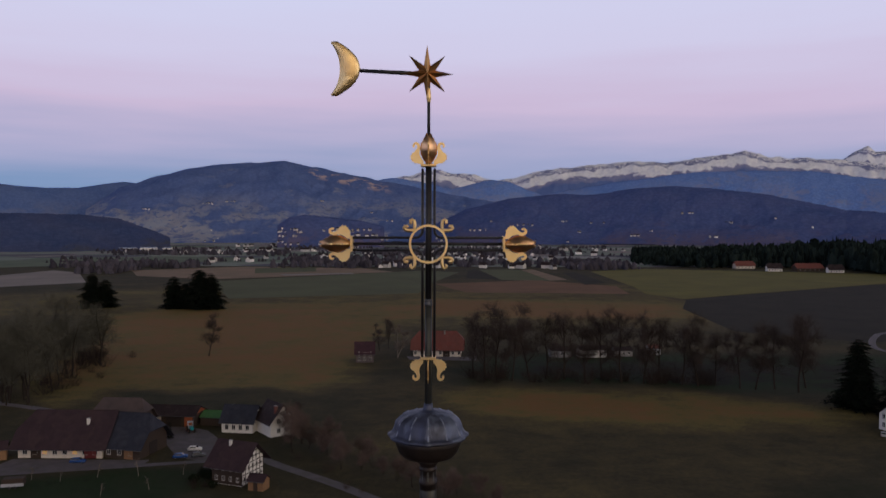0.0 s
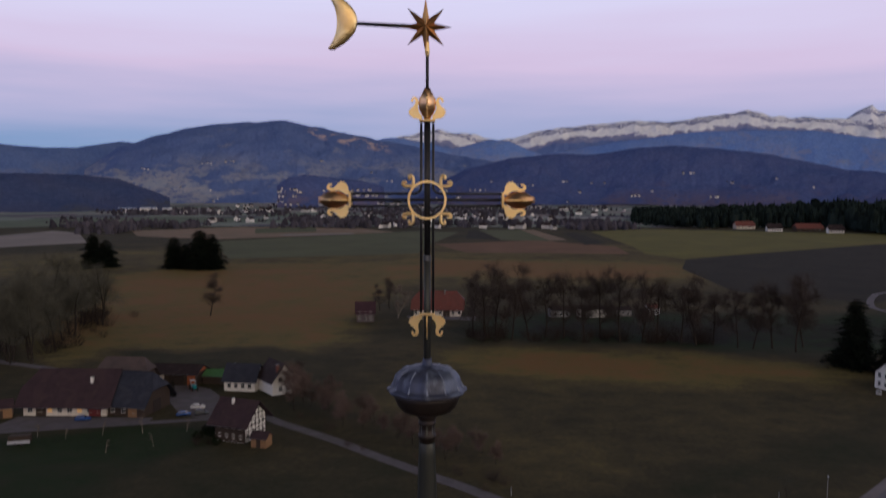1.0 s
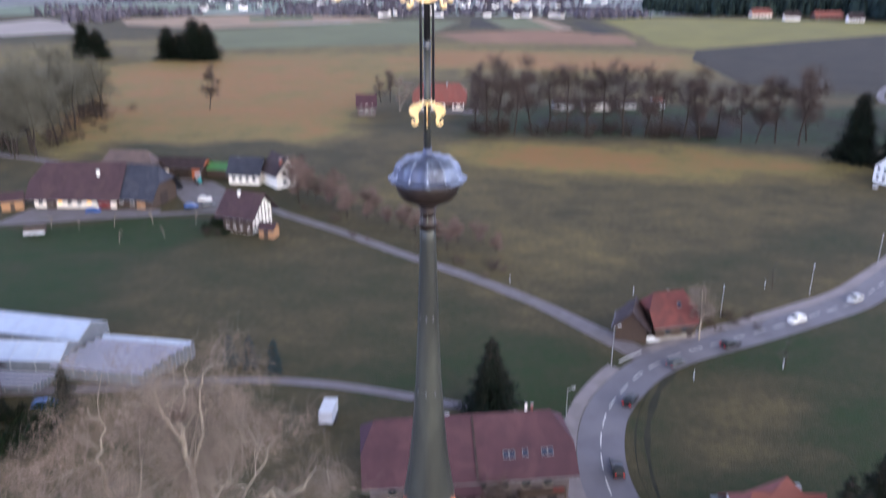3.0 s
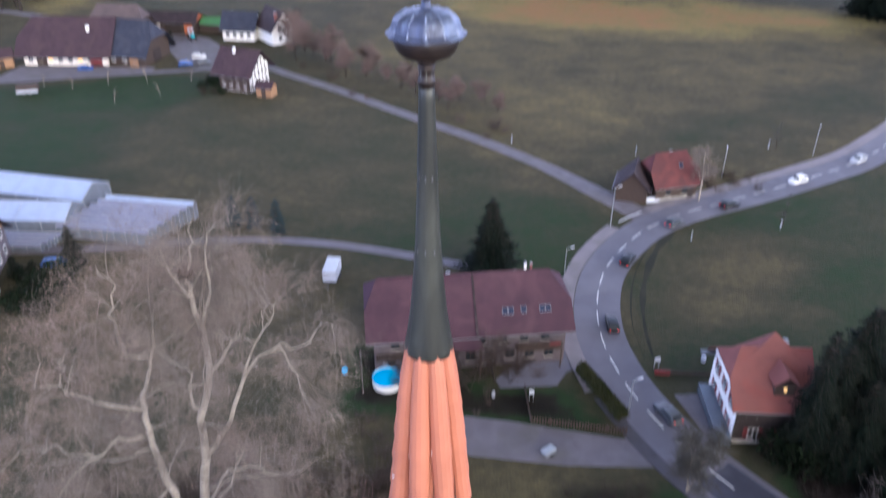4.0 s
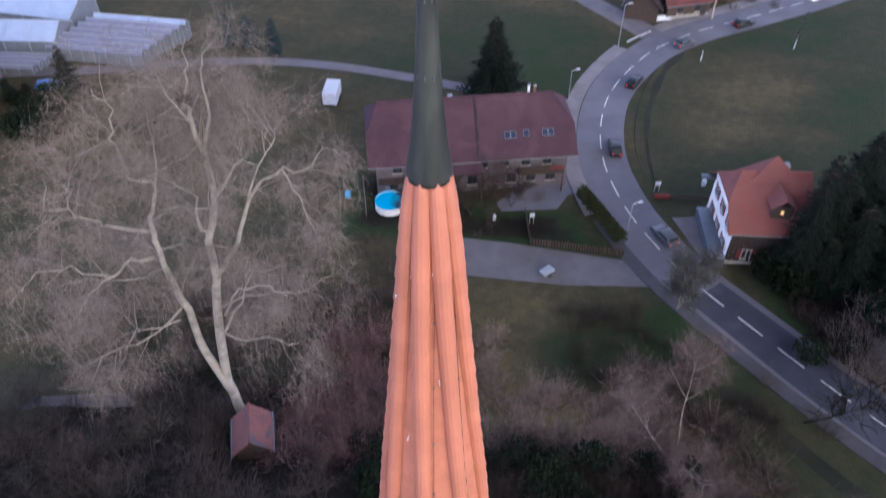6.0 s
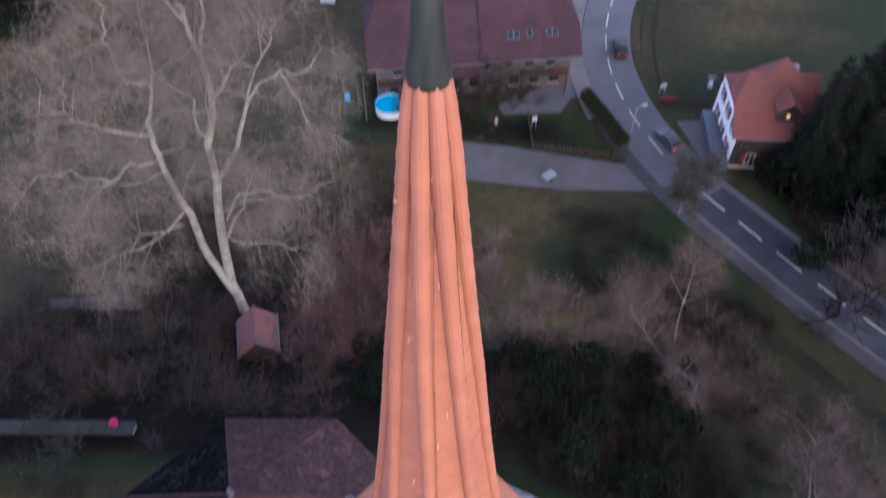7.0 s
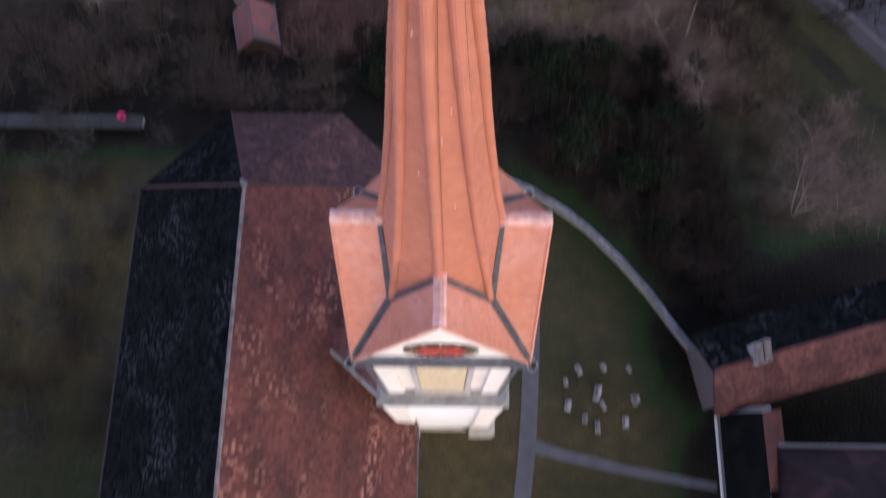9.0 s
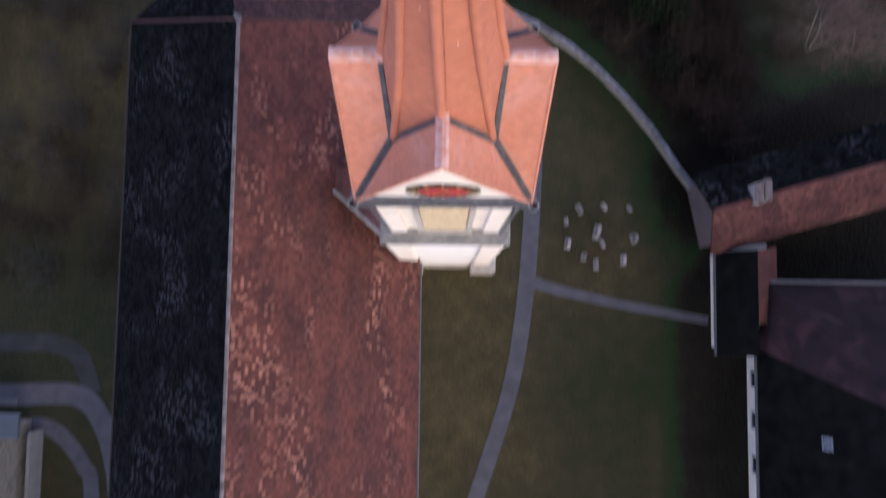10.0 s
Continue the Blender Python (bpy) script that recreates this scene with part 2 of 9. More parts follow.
def grass_material():
    """Winter grass: green to straw by the ground's dryness, near-black where litter and shade are painted, broken up at
    four scales.
    """
    m = bpy.data.materials.new("winter_grass")
    m.use_nodes = True
    nt = m.node_tree
    N, L = nt.nodes.new, nt.links.new
    bs = nt.nodes["Principled BSDF"]
    bs.inputs["Roughness"].default_value, bs.inputs["Specular IOR Level"].default_value = 0.95, 0.12
    pos = N("ShaderNodeNewGeometry").outputs["Position"]
    at = N("ShaderNodeAttribute")
    at.attribute_name = "dry_shade"
    v = at.outputs["Fac"]
    for scale, amount, squeeze in ((0.012, 0.38, 0.6), (0.035, 0.52, 1.0), (0.16, 0.50, 0.7), (0.9, 0.45, 1.0), (5.0, 0.45, 1.0)):
        mp = N("ShaderNodeMapping")
        mp.inputs["Scale"].default_value = (squeeze, 1.0, 1.0)
        L(pos, mp.inputs[0])
        nz = N("ShaderNodeTexNoise")
        nz.inputs["Scale"].default_value, nz.inputs["Detail"].default_value, nz.inputs["Roughness"].default_value = scale, 4, 0.6
        L(mp.outputs[0], nz.inputs["Vector"])
        c = N("ShaderNodeMath")
        c.operation = "SUBTRACT"
        L(nz.outputs["Fac"], c.inputs[0])
        c.inputs[1].default_value = 0.5
        k = N("ShaderNodeMath")
        k.operation = "MULTIPLY_ADD"
        L(c.outputs[0], k.inputs[0])
        k.inputs[1].default_value = amount
        L(v, k.inputs[2])
        v = k.outputs[0]
    ramp = N("ShaderNodeValToRGB")
    r = ramp.color_ramp
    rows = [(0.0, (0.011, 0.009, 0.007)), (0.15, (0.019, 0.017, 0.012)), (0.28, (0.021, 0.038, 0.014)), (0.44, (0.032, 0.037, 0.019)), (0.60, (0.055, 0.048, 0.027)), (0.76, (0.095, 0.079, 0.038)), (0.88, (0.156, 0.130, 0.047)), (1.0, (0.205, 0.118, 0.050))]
    r.elements[0].position, r.elements[0].color = rows[0][0], (*rows[0][1], 1)
    r.elements[1].position, r.elements[1].color = rows[-1][0], (*rows[-1][1], 1)
    for q, c in rows[1:-1]:
        r.elements.new(q).color = (*c, 1)
    sc = N("ShaderNodeMapRange")
    sc.inputs["From Min"].default_value, sc.inputs["From Max"].default_value = -0.4, 1.0
    L(v, sc.inputs["Value"])
    L(sc.outputs[0], ramp.inputs[0])
    L(ramp.outputs[0], bs.inputs["Base Color"])
    nz = N("ShaderNodeTexNoise")
    nz.inputs["Scale"].default_value, nz.inputs["Detail"].default_value = 4.0, 5
    L(pos, nz.inputs["Vector"])
    bp = N("ShaderNodeBump")
    bp.inputs["Strength"].default_value, bp.inputs["Distance"].default_value = 0.7, 0.2
    L(nz.outputs["Fac"], bp.inputs["Height"])
    L(bp.outputs[0], bs.inputs["Normal"])
    return m


M_GRASS = grass_material()
M_YELLOW = material("yellow_green_field", (0.165, 0.150, 0.036), (0.125, 0.118, 0.032), 0.03, 0.95, 0, 0.3, 2, world=True, spec=0.15)
M_DULLRED = material("dull_red_tile_roof", (0.125, 0.046, 0.044), (0.09, 0.036, 0.036), 0.6, 0.85, 0, 0.3, 8, c=(0.06, 0.032, 0.034), c_scale=0.5, rows=4, spec=0.12)
M_FARGREEN = material("far_green_field", (0.115, 0.125, 0.062), (0.092, 0.100, 0.052), 0.02, 0.95, 0, 0.3, 2, world=True, spec=0.15)
M_TANFIELD = material("tan_stubble_field", (0.27, 0.19, 0.13), (0.20, 0.155, 0.105), 0.03, 0.95, 0, 0.3, 2, world=True, spec=0.15)
M_VALEGREEN = material("grey_green_meadow", (0.20, 0.235, 0.19), (0.15, 0.18, 0.155), 0.02, 1.0, 0, 0.3, 2, world=True, spec=0.0)
M_SOIL = material("ploughed_soil", (0.022, 0.021, 0.014), (0.034, 0.029, 0.019), 0.05, 0.95, 0, 0.5, 2, world=True, spec=0.15)
M_BROWNFIELD = material("brown_stubble_field", (0.21, 0.118, 0.066), (0.15, 0.090, 0.052), 0.03, 0.95, 0, 0.3, 2, world=True, spec=0.15)
M_BARK = material("pale_plane_bark", (0.36, 0.315, 0.255), (0.20, 0.175, 0.140), 1.6, 0.85, 0, 0.3, 12, c=(0.42, 0.37, 0.30), c_scale=0.8, spec=0.08)
# pink patches put warm light on the twigs into their colour
M_TWIG = material("pale_bare_twig", (0.190, 0.158, 0.130), (0.146, 0.122, 0.104), 0.4, 0.9, island=0.45, spec=0.08, c=(0.235, 0.155, 0.132), c_scale=0.07, c_amount=0.55)
M_TWIG_GREYDARK = material("grey_lichened_twig", (0.080, 0.075, 0.065), (0.052, 0.050, 0.044), 0.4, 0.9, island=0.35, spec=0.08)
M_TWIG_ROSE = material("rose_brown_bare_twig", (0.215, 0.128, 0.118), (0.150, 0.092, 0.086), 0.3, 0.9, island=0.35, spec=0.08)
M_TWIG_DARK = material("dark_bare_twig", (0.050, 0.038, 0.032), (0.034, 0.026, 0.022), 0.4, 0.9, island=0.3, spec=0.08)
M_TWIG_RED = material("reddish_bare_twig", (0.088, 0.066, 0.055), (0.057, 0.046, 0.039), 0.3, 0.9, island=0.3, spec=0.08)
M_TWIG_PINKISH = material("red_brown_bare_twig", (0.150, 0.108, 0.094), (0.110, 0.082, 0.072), 0.3, 0.9, island=0.35, spec=0.08)
M_TWIG_PINK = material("pinkish_brown_scrub", (0.31, 0.225, 0.190), (0.21, 0.158, 0.135), 0.3, 0.9, island=0.4, spec=0.08)
M_BUSH = material("fresh_green_leaf", (0.026, 0.045, 0.016), (0.02, 0.034, 0.013), 0.8, 0.8, island=0.3, spec=0.1)
M_BARK_BLACK = material("wet_black_bark", (0.018, 0.015, 0.013), (0.011, 0.010, 0.009), 2, 0.9, 0, 0.3, 10, spec=0.08)
M_BARK_DARK = material("dark_bark", (0.045, 0.036, 0.030), (0.03, 0.025, 0.02), 2, 0.9, 0, 0.3, 10, spec=0.08)
M_FIR = material("dark_fir_needles", (0.009, 0.014, 0.009), (0.0055, 0.0095, 0.0065), 0.8, 0.85, island=0.35, spec=0.08)
M_BLUEFIR = material("blue_spruce_needles", (0.030, 0.050, 0.055), (0.020, 0.035, 0.038), 0.8, 0.85, island=0.3, spec=0.08)
M_HEDGE = material("evergreen_leaf", (0.011, 0.018, 0.008), (0.007, 0.012, 0.006), 0.8, 0.8, island=0.4, spec=0.08)
M_OLIVE = material("olive_hedge_leaf", (0.042, 0.042, 0.016), (0.026, 0.030, 0.011), 0.8, 0.8, island=0.3, spec=0.08)


def hill_material(name, wood_a, wood_b, meadow_a, meadow_b, low, high, rock=None):
    """A far hillside: dark woods broken by meadows towards its foot, and a band of bare rock under the crest. Its
    colours hold the blue of distance haze.
    """
    m = material(name, wood_a, wood_b, 0.011, 1.0, 0, 0.5, 0.03, world=True, spec=0.0)
    nt = m.node_tree
    N, L = nt.nodes.new, nt.links.new
    bs = nt.nodes["Principled BSDF"]
    pos = N("ShaderNodeNewGeometry").outputs["Position"]

    def noise_at(scale, detail, stretch):
        mp = N("ShaderNodeMapping")
        mp.inputs["Scale"].default_value = stretch
        L(pos, mp.inputs[0])
        n = N("ShaderNodeTexNoise")
        n.inputs["Scale"].default_value, n.inputs["Detail"].default_value, n.inputs["Roughness"].default_value = scale, detail, 0.6
        L(mp.outputs[0], n.inputs["Vector"])
        return n.outputs["Fac"]

    def remap(v, a, b, c=0.0, d=1.0):
        q = N("ShaderNodeMapRange")
        for key, val in (("From Min", a), ("From Max", b), ("To Min", c), ("To Max", d)):
            q.inputs[key].default_value = val
        L(v, q.inputs["Value"])
        return q.outputs[0]

    def times(u, v):
        q = N("ShaderNodeMath")
        q.operation = "MULTIPLY"
        L(u, q.inputs[0])
        L(v, q.inputs[1])
        return q.outputs[0]

    def mixed(f, a, b):
        q = N("ShaderNodeMix")
        q.data_type = "RGBA"
        L(f, q.inputs["Factor"])
        for key, v in (("A", a), ("B", b)):
            if isinstance(v, tuple):
                q.inputs[key].default_value = (*v, 1)
            else:
                L(v, q.inputs[key])
        return q.outputs["Result"]

    sep = N("ShaderNodeSeparateXYZ")
    L(pos, sep.inputs[0])
    woods = bs.inputs["Base Color"].links[0].from_socket
    speck = noise_at(0.09, 3, (1, 1, 1))
    woods = mixed(remap(speck, 0.40, 0.68, 0.0, 0.22), woods, tuple(min(v * 1.9, 1) for v in wood_b))
    open_land = times(remap(noise_at(0.0042, 6, (1, 0.8, 2.2)), 0.46, 0.53), remap(sep.outputs["Z"], high, low))
    glade = times(remap(noise_at(0.0065, 5, (1, 0.7, 2.0)), 0.60, 0.66, 0.0, 0.7), remap(sep.outputs["Z"], high * 2.2, high * 0.6))
    grass = mixed(remap(noise_at(0.013, 4, (1, 1, 2.5)), 0.38, 0.62), meadow_a, meadow_b)
    dots = remap(noise_at(0.05, 4, (1, 1, 1)), 0.52, 0.60, 1.0, 0.25)
    col = mixed(times(open_land, dots), woods, grass)
    col = mixed(times(glade, dots), col, grass)
    if rock:
        at = N("ShaderNodeAttribute")
        at.attribute_name = "below"
        band = times(remap(at.outputs["Fac"], 10, 22), remap(at.outputs["Fac"], 62, 44))
        side = times(remap(sep.outputs["X"], -560, -500), remap(sep.outputs["X"], -190, -260))
        bare = times(times(band, side), remap(noise_at(0.016, 6, (1, 1, 1.6)), 0.50, 0.57))
        col = mixed(bare, col, rock)
    L(col, bs.inputs["Base Color"])
    return m


# distance haze is painted into these base colours as blue
M_FOREST = hill_material("hazed_far_forest", (0.058, 0.086, 0.195), (0.080, 0.098, 0.195), (0.12, 0.12, 0.14), (0.10, 0.11, 0.14), -10, 14)
M_HILL = hill_material("hazed_wooded_hill", (0.084, 0.138, 0.330), (0.116, 0.172, 0.365), (0.165, 0.20, 0.32), (0.21, 0.225, 0.33), 45, 150)
M_HILL_ROCK = hill_material("hazed_wooded_hill_with_rock", (0.086, 0.136, 0.330), (0.122, 0.172, 0.370), (0.29, 0.325, 0.43), (0.34, 0.345, 0.42), 60, 175, (0.50, 0.40, 0.42))
M_HILL_DARK = hill_material("hazed_dark_hill", (0.066, 0.100, 0.255), (0.092, 0.118, 0.275), (0.150, 0.135, 0.23), (0.12, 0.115, 0.22), 5, 45)
M_HILL_FAR = hill_material("haze_blue_far_ridge", (0.125, 0.22, 0.54), (0.165, 0.26, 0.58), (0.22, 0.28, 0.47), (0.28, 0.30, 0.47), 100, 300)


def valley_material():
    """A patchwork of small fields, pale and green, seen far off; haze is lifted into the colours."""
    m = material("hazed_valley_floor", (0.24, 0.26, 0.27), (0.17, 0.19, 0.21), 0.01, 1.0, 0, 0.4, 0.05, world=True, spec=0.0)
    nt = m.node_tree
    N, L = nt.nodes.new, nt.links.new
    bs = nt.nodes["Principled BSDF"]
    base = bs.inputs["Base Color"].links[0].from_socket
    mp = N("ShaderNodeMapping")
    mp.inputs["Scale"].default_value = (0.0075, 0.011, 1)
    mp.inputs["Rotation"].default_value = (0, 0, 0.2)
    L(N("ShaderNodeNewGeometry").outputs["Position"], mp.inputs[0])
    vo = N("ShaderNodeTexVoronoi")
    vo.inputs["Scale"].default_value = 1.0
    L(mp.outputs[0], vo.inputs["Vector"])
    sep = N("ShaderNodeSeparateXYZ")
    L(vo.outputs["Color"], sep.inputs[0])
    ramp = N("ShaderNodeValToRGB")
    r = ramp.color_ramp
    r.interpolation = "CONSTANT"
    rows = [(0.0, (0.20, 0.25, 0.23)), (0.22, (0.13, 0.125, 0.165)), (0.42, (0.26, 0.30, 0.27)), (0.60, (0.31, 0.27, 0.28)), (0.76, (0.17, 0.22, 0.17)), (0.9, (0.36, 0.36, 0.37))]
    r.elements[0].position, r.elements[0].color = rows[0][0], (*rows[0][1], 1)
    r.elements[1].position, r.elements[1].color = rows[-1][0], (*rows[-1][1], 1)
    for q, c in rows[1:-1]:
        r.elements.new(q).color = (*c, 1)
    L(sep.outputs["X"], ramp.inputs[0])
    mix = N("ShaderNodeMix")
    mix.data_type = "RGBA"
    mix.inputs["Factor"].default_value = 0.75
    L(base, mix.inputs["A"])
    L(ramp.outputs[0], mix.inputs["B"])
    L(mix.outputs["Result"], bs.inputs["Base Color"])
    return m


M_VALLEY = valley_material()
M_PALEFIELD = material("pale_bare_field", (0.34, 0.31, 0.30), (0.27, 0.25, 0.25), 0.02, 1.0, 0, 0.4, 0.05, world=True, spec=0.0)
M_GLASSROOF = material("milky_greenhouse_sheet", (0.36, 0.42, 0.56), (0.31, 0.36, 0.50), 0.5, 0.25, 0, 0.1, 6)
M_GLASSMID = material("dusty_greenhouse_glass", (0.22, 0.22, 0.31), (0.17, 0.175, 0.25), 0.4, 0.3)
M_GLASSDARK = material("greenhouse_glass", (0.16, 0.17, 0.195), (0.12, 0.13, 0.15), 0.8, 0.2)
M_POOLBLUE = material("blue_pool_liner", (0.05, 0.45, 0.85), (0.04, 0.38, 0.78), 1.5, 0.2)
M_WATER = material("pool_water", (0.03, 0.48, 0.88), (0.04, 0.54, 0.90), 1.0, 0.05)
M_TYRE = material("black_rubber", (0.015, 0.015, 0.015), (0.02, 0.02, 0.02), 8, 0.8)
M_RIM = material("alloy_rim", (0.45, 0.45, 0.46), (0.38, 0.38, 0.39), 8, 0.35, 0.9)
M_TAIL = glowing("red_tail_light", (1.0, 0.03, 0.02), 0.45)
M_HEAD = glowing("white_headlight", (1.0, 0.93, 0.8), 0.30)
M_POLE = material("galvanised_pole", (0.42, 0.43, 0.45), (0.34, 0.35, 0.36), 4, 0.45, 0.6)
M_SIGN = material("white_sign_sheet", (0.44, 0.46, 0.50), (0.37, 0.38, 0.42), 3, 0.5)
M_GREEN = material("bright_green_tarp", (0.07, 0.18, 0.055), (0.05, 0.14, 0.045), 2, 0.6)
M_ORANGE = material("orange_board", (0.36, 0.10, 0.03), (0.28, 0.08, 0.03), 2, 0.7)
M_TEAL = material("teal_machine_paint", (0.02, 0.28, 0.32), (0.02, 0.22, 0.26), 3, 0.4)
M_PINK = material("pink_plastic", (0.60, 0.05, 0.20), (0.5, 0.04, 0.17), 3, 0.5)
M_CONCRETE = material("grey_concrete", (0.28, 0.28, 0.29), (0.21, 0.21, 0.22), 1, 0.9, 0, 0.3, 20)
M_MARBLE = material("pale_gravestone", (0.30, 0.27, 0.29), (0.18, 0.165, 0.17), 4, 0.7, 0, 0.2, 30, per_object=0.5)
PAINTS = {n: material(n + "_car_paint", c, tuple(v * 0.9 for v in c), 1, 0.45, 0.0, coat=0.15, spec=0.3) for n, c in
          {"white": (0.72, 0.72, 0.72), "silver": (0.42, 0.43, 0.45), "black": (0.012, 0.012, 0.014), "grey": (0.07, 0.075, 0.085),
           "blue": (0.02, 0.08, 0.30), "dark_red": (0.16, 0.02, 0.02)}.items()}


# ---- building tools ----
def part(name, bm, mat, parent=None, label="", smooth=False):
    me = bpy.data.meshes.new(name)
    if bm.faces:
        bmesh.ops.recalc_face_normals(bm, faces=bm.faces[:])
    bm.to_mesh(me)
    bm.free()
    if smooth:
        me.polygons.foreach_set("use_smooth", [True] * len(me.polygons))
    me.materials.append(mat)
    ob = new(name, me)
    ob.parent = parent
    if label:
        ob["label"] = label
    return ob


def raw(name, verts, faces, mat, parent=None, label=""):
    me = bpy.data.meshes.new(name)
    me.from_pydata(verts, [], faces)
    me.materials.append(mat)
    ob = new(name, me)
    ob.parent = parent
    if label:
        ob["label"] = label
    return ob


def thing(name, label, category, m=None, group="", kind=""):
    ob = new(name)
    ob.empty_display_size = 0.2
    if m is not None:
        ob.matrix_basis = m
    return tagged(ob, label, category, group, kind)


def box(bm, x0, x1, y0, y1, z0, z1, bevel=0.0):
    r = bmesh.ops.create_cube(bm, size=1.0)
    for v in r["verts"]:
        v.co = Vector(((x0 + x1) / 2 + v.co.x * (x1 - x0), (y0 + y1) / 2 + v.co.y * (y1 - y0), (z0 + z1) / 2 + v.co.z * (z1 - z0)))
    if bevel:
        es = list({e for v in r["verts"] for e in v.link_edges})
        bmesh.ops.bevel(bm, geom=es, offset=bevel, segments=1, affect="EDGES")
    return bm


def prism(bm, poly, down):
    """A slab: the polygon and its copy moved by down."""
    d = Vector(down)
    top = [bm.verts.new(p) for p in poly]
    low = [bm.verts.new(Vector(p) + d) for p in poly]
    bm.faces.new(top)
    bm.faces.new(low[::-1])
    n = len(poly)
    for i in range(n):
        j = (i + 1) % n
        bm.faces.new((top[i], low[i], low[j], top[j]))
    return bm


def tube(bm, pts, radii, n=8, caps=True):
    rings = []
    pts = [Vector(p) for p in pts]
    side = None
    for i, p in enumerate(pts):
        d = (pts[min(i + 1, len(pts) - 1)] - pts[max(i - 1, 0)]).normalized()
        if side is None:
            side = d.orthogonal().normalized()
        side = (side - d * side.dot(d))
        side = side.normalized() if side.length > 1e-6 else d.orthogonal().normalized()
        up = d.cross(side)
        r = radii[i] if isinstance(radii, (list, tuple)) else radii
        rings.append([bm.verts.new(p + (side * math.cos(6.28318 * k / n) + up * math.sin(6.28318 * k / n)) * r) for k in range(n)])
    for a, b in zip(rings, rings[1:]):
        for k in range(n):
            bm.faces.new((a[k], a[(k + 1) % n], b[(k + 1) % n], b[k]))
    if caps and n > 2:
        bm.faces.new(rings[0][::-1])
        bm.faces.new(rings[-1])
    return bm


def lathe(bm, profile, n=32, wave=None):
    """profile: (z, r) rows from the bottom; wave(angle, z, r) may change the radius."""
    rings = []
    for z, r in profile:
        ring = []
        for k in range(n):
            a = 2 * math.pi * k / n
            q = wave(a, z, r) if wave else r
            ring.append(bm.verts.new((q * math.cos(a), q * math.sin(a), z)))
        rings.append(ring)
    for a, b in zip(rings, rings[1:]):
        for k in range(n):
            bm.faces.new((a[k], a[(k + 1) % n], b[(k + 1) % n], b[k]))
    bm.faces.new(rings[0][::-1])
    bm.faces.new(rings[-1])
    return bm


def flat_shape(bm, outline, y0, y1, hole=None):
    """A plate in the xz plane between y0 and y1."""
    return prism(bm, [(x, y0, z) for x, z in outline], (0, y1 - y0, 0))


def step(v, lo, hi):
    s = min(max((v - lo) / (hi - lo), 0.0), 1.0)
    return s * s * (3 - 2 * s)


def rise_of(x, y):
    """The ground's height: the churchyard lies at 0 on a knoll, the plain round it at -7."""
    def away(x0, x1, y0, y1):
        return math.hypot(max(x0 - x, 0, x - x1), max(y0 - y, 0, y - y1))
    s = min(away(-34, 5, -140, 15.5), away(0, 60, -140, 4.5), away(0, 11, -140, 11))
    return -7.0 * step(s, 0.5, 24.0)


def strip(name, line, widths, lift, mat, label, category="road", n=8):
    """A road along a line of plan points, smoothed, draped on the ground."""
    pts = [Vector((p[0], p[1], 0)) for p in line]
    fine = []
    for i in range(len(pts) - 1):
        p0, p1, p2, p3 = pts[max(i - 1, 0)], pts[i], pts[i + 1], pts[min(i + 2, len(pts) - 1)]
        for k in range(n):
            s = k / n
            fine.append(0.5 * ((2 * p1) + (p2 - p0) * s + (2 * p0 - 5 * p1 + 4 * p2 - p3) * s * s + (3 * p1 - p0 - 3 * p2 + p3) * s ** 3))
    fine.append(pts[-1])
    bm = bmesh.new()
    rows = []
    for i, p in enumerate(fine):
        d = (fine[min(i + 1, len(fine) - 1)] - fine[max(i - 1, 0)]).normalized()
        side = Vector((d.y, -d.x, 0))
        f = i / (len(fine) - 1) * (len(widths) - 1)
        k = min(int(f), len(widths) - 2) if len(widths) > 1 else 0
        w = widths[k] + (widths[min(k + 1, len(widths) - 1)] - widths[k]) * (f - k)
        row = []
        for e in (-0.5, -0.25, 0, 0.25, 0.5):
            q = p + side * w * e
            row.append(bm.verts.new((q.x, q.y, rise_of(q.x, q.y) + lift)))
        rows.append(row)
    for a, b in zip(rows, rows[1:]):
        for k in range(4):
            bm.faces.new((a[k], a[k + 1], b[k + 1], b[k]))
    ob = part(name, bm, mat)
    tagged(ob, label, category, "", "structure")
    return fine


def patch(name, poly, lift, mat, label, category="field"):
    """A field: a polygon of the plan, cut into a net where it is near the knoll."""
    bm = bmesh.new()
    f = bm.faces.new([bm.verts.new((x, y, rise_of(x, y) + lift)) for x, y in poly])
    bmesh.ops.triangulate(bm, faces=[f])
    ob = part(name, bm, mat)
    return tagged(ob, label, category, "", "structure")


# ---- ground, roads and fields ----
def spaced(lo, a, b, hi, fine):
    """Coordinates: even between a and b, then growing outwards."""
    out = [a + fine * i for i in range(int((b - a) / fine) + 1)]
    d, v = fine, out[-1]
    while v < hi:
        d *= 1.28
        v += d
        out.append(min(v, hi))
    d, v = fine, out[0]
    while v > lo:
        d *= 1.28
        v -= d
        out.insert(0, max(v, lo))
    return out


def ground_z(x, y):
    z = rise_of(x, y)
    if -7 < z < 0:
        z += 0.25 * noise.noise(Vector((x * 0.15, y * 0.15, 0))) * step(-z, 0.3, 1.5) * step(7 + z, 0.2, 1.5)
    return z


# dryness of the grass: 0 green, 1 straw, below 0 near-black, in places as painted shade; soft-edged areas of the plan
DRY_AND_SHADE = []


def dry_shade_area(value, soft, *poly):
    DRY_AND_SHADE.append((value, soft, list(poly)))


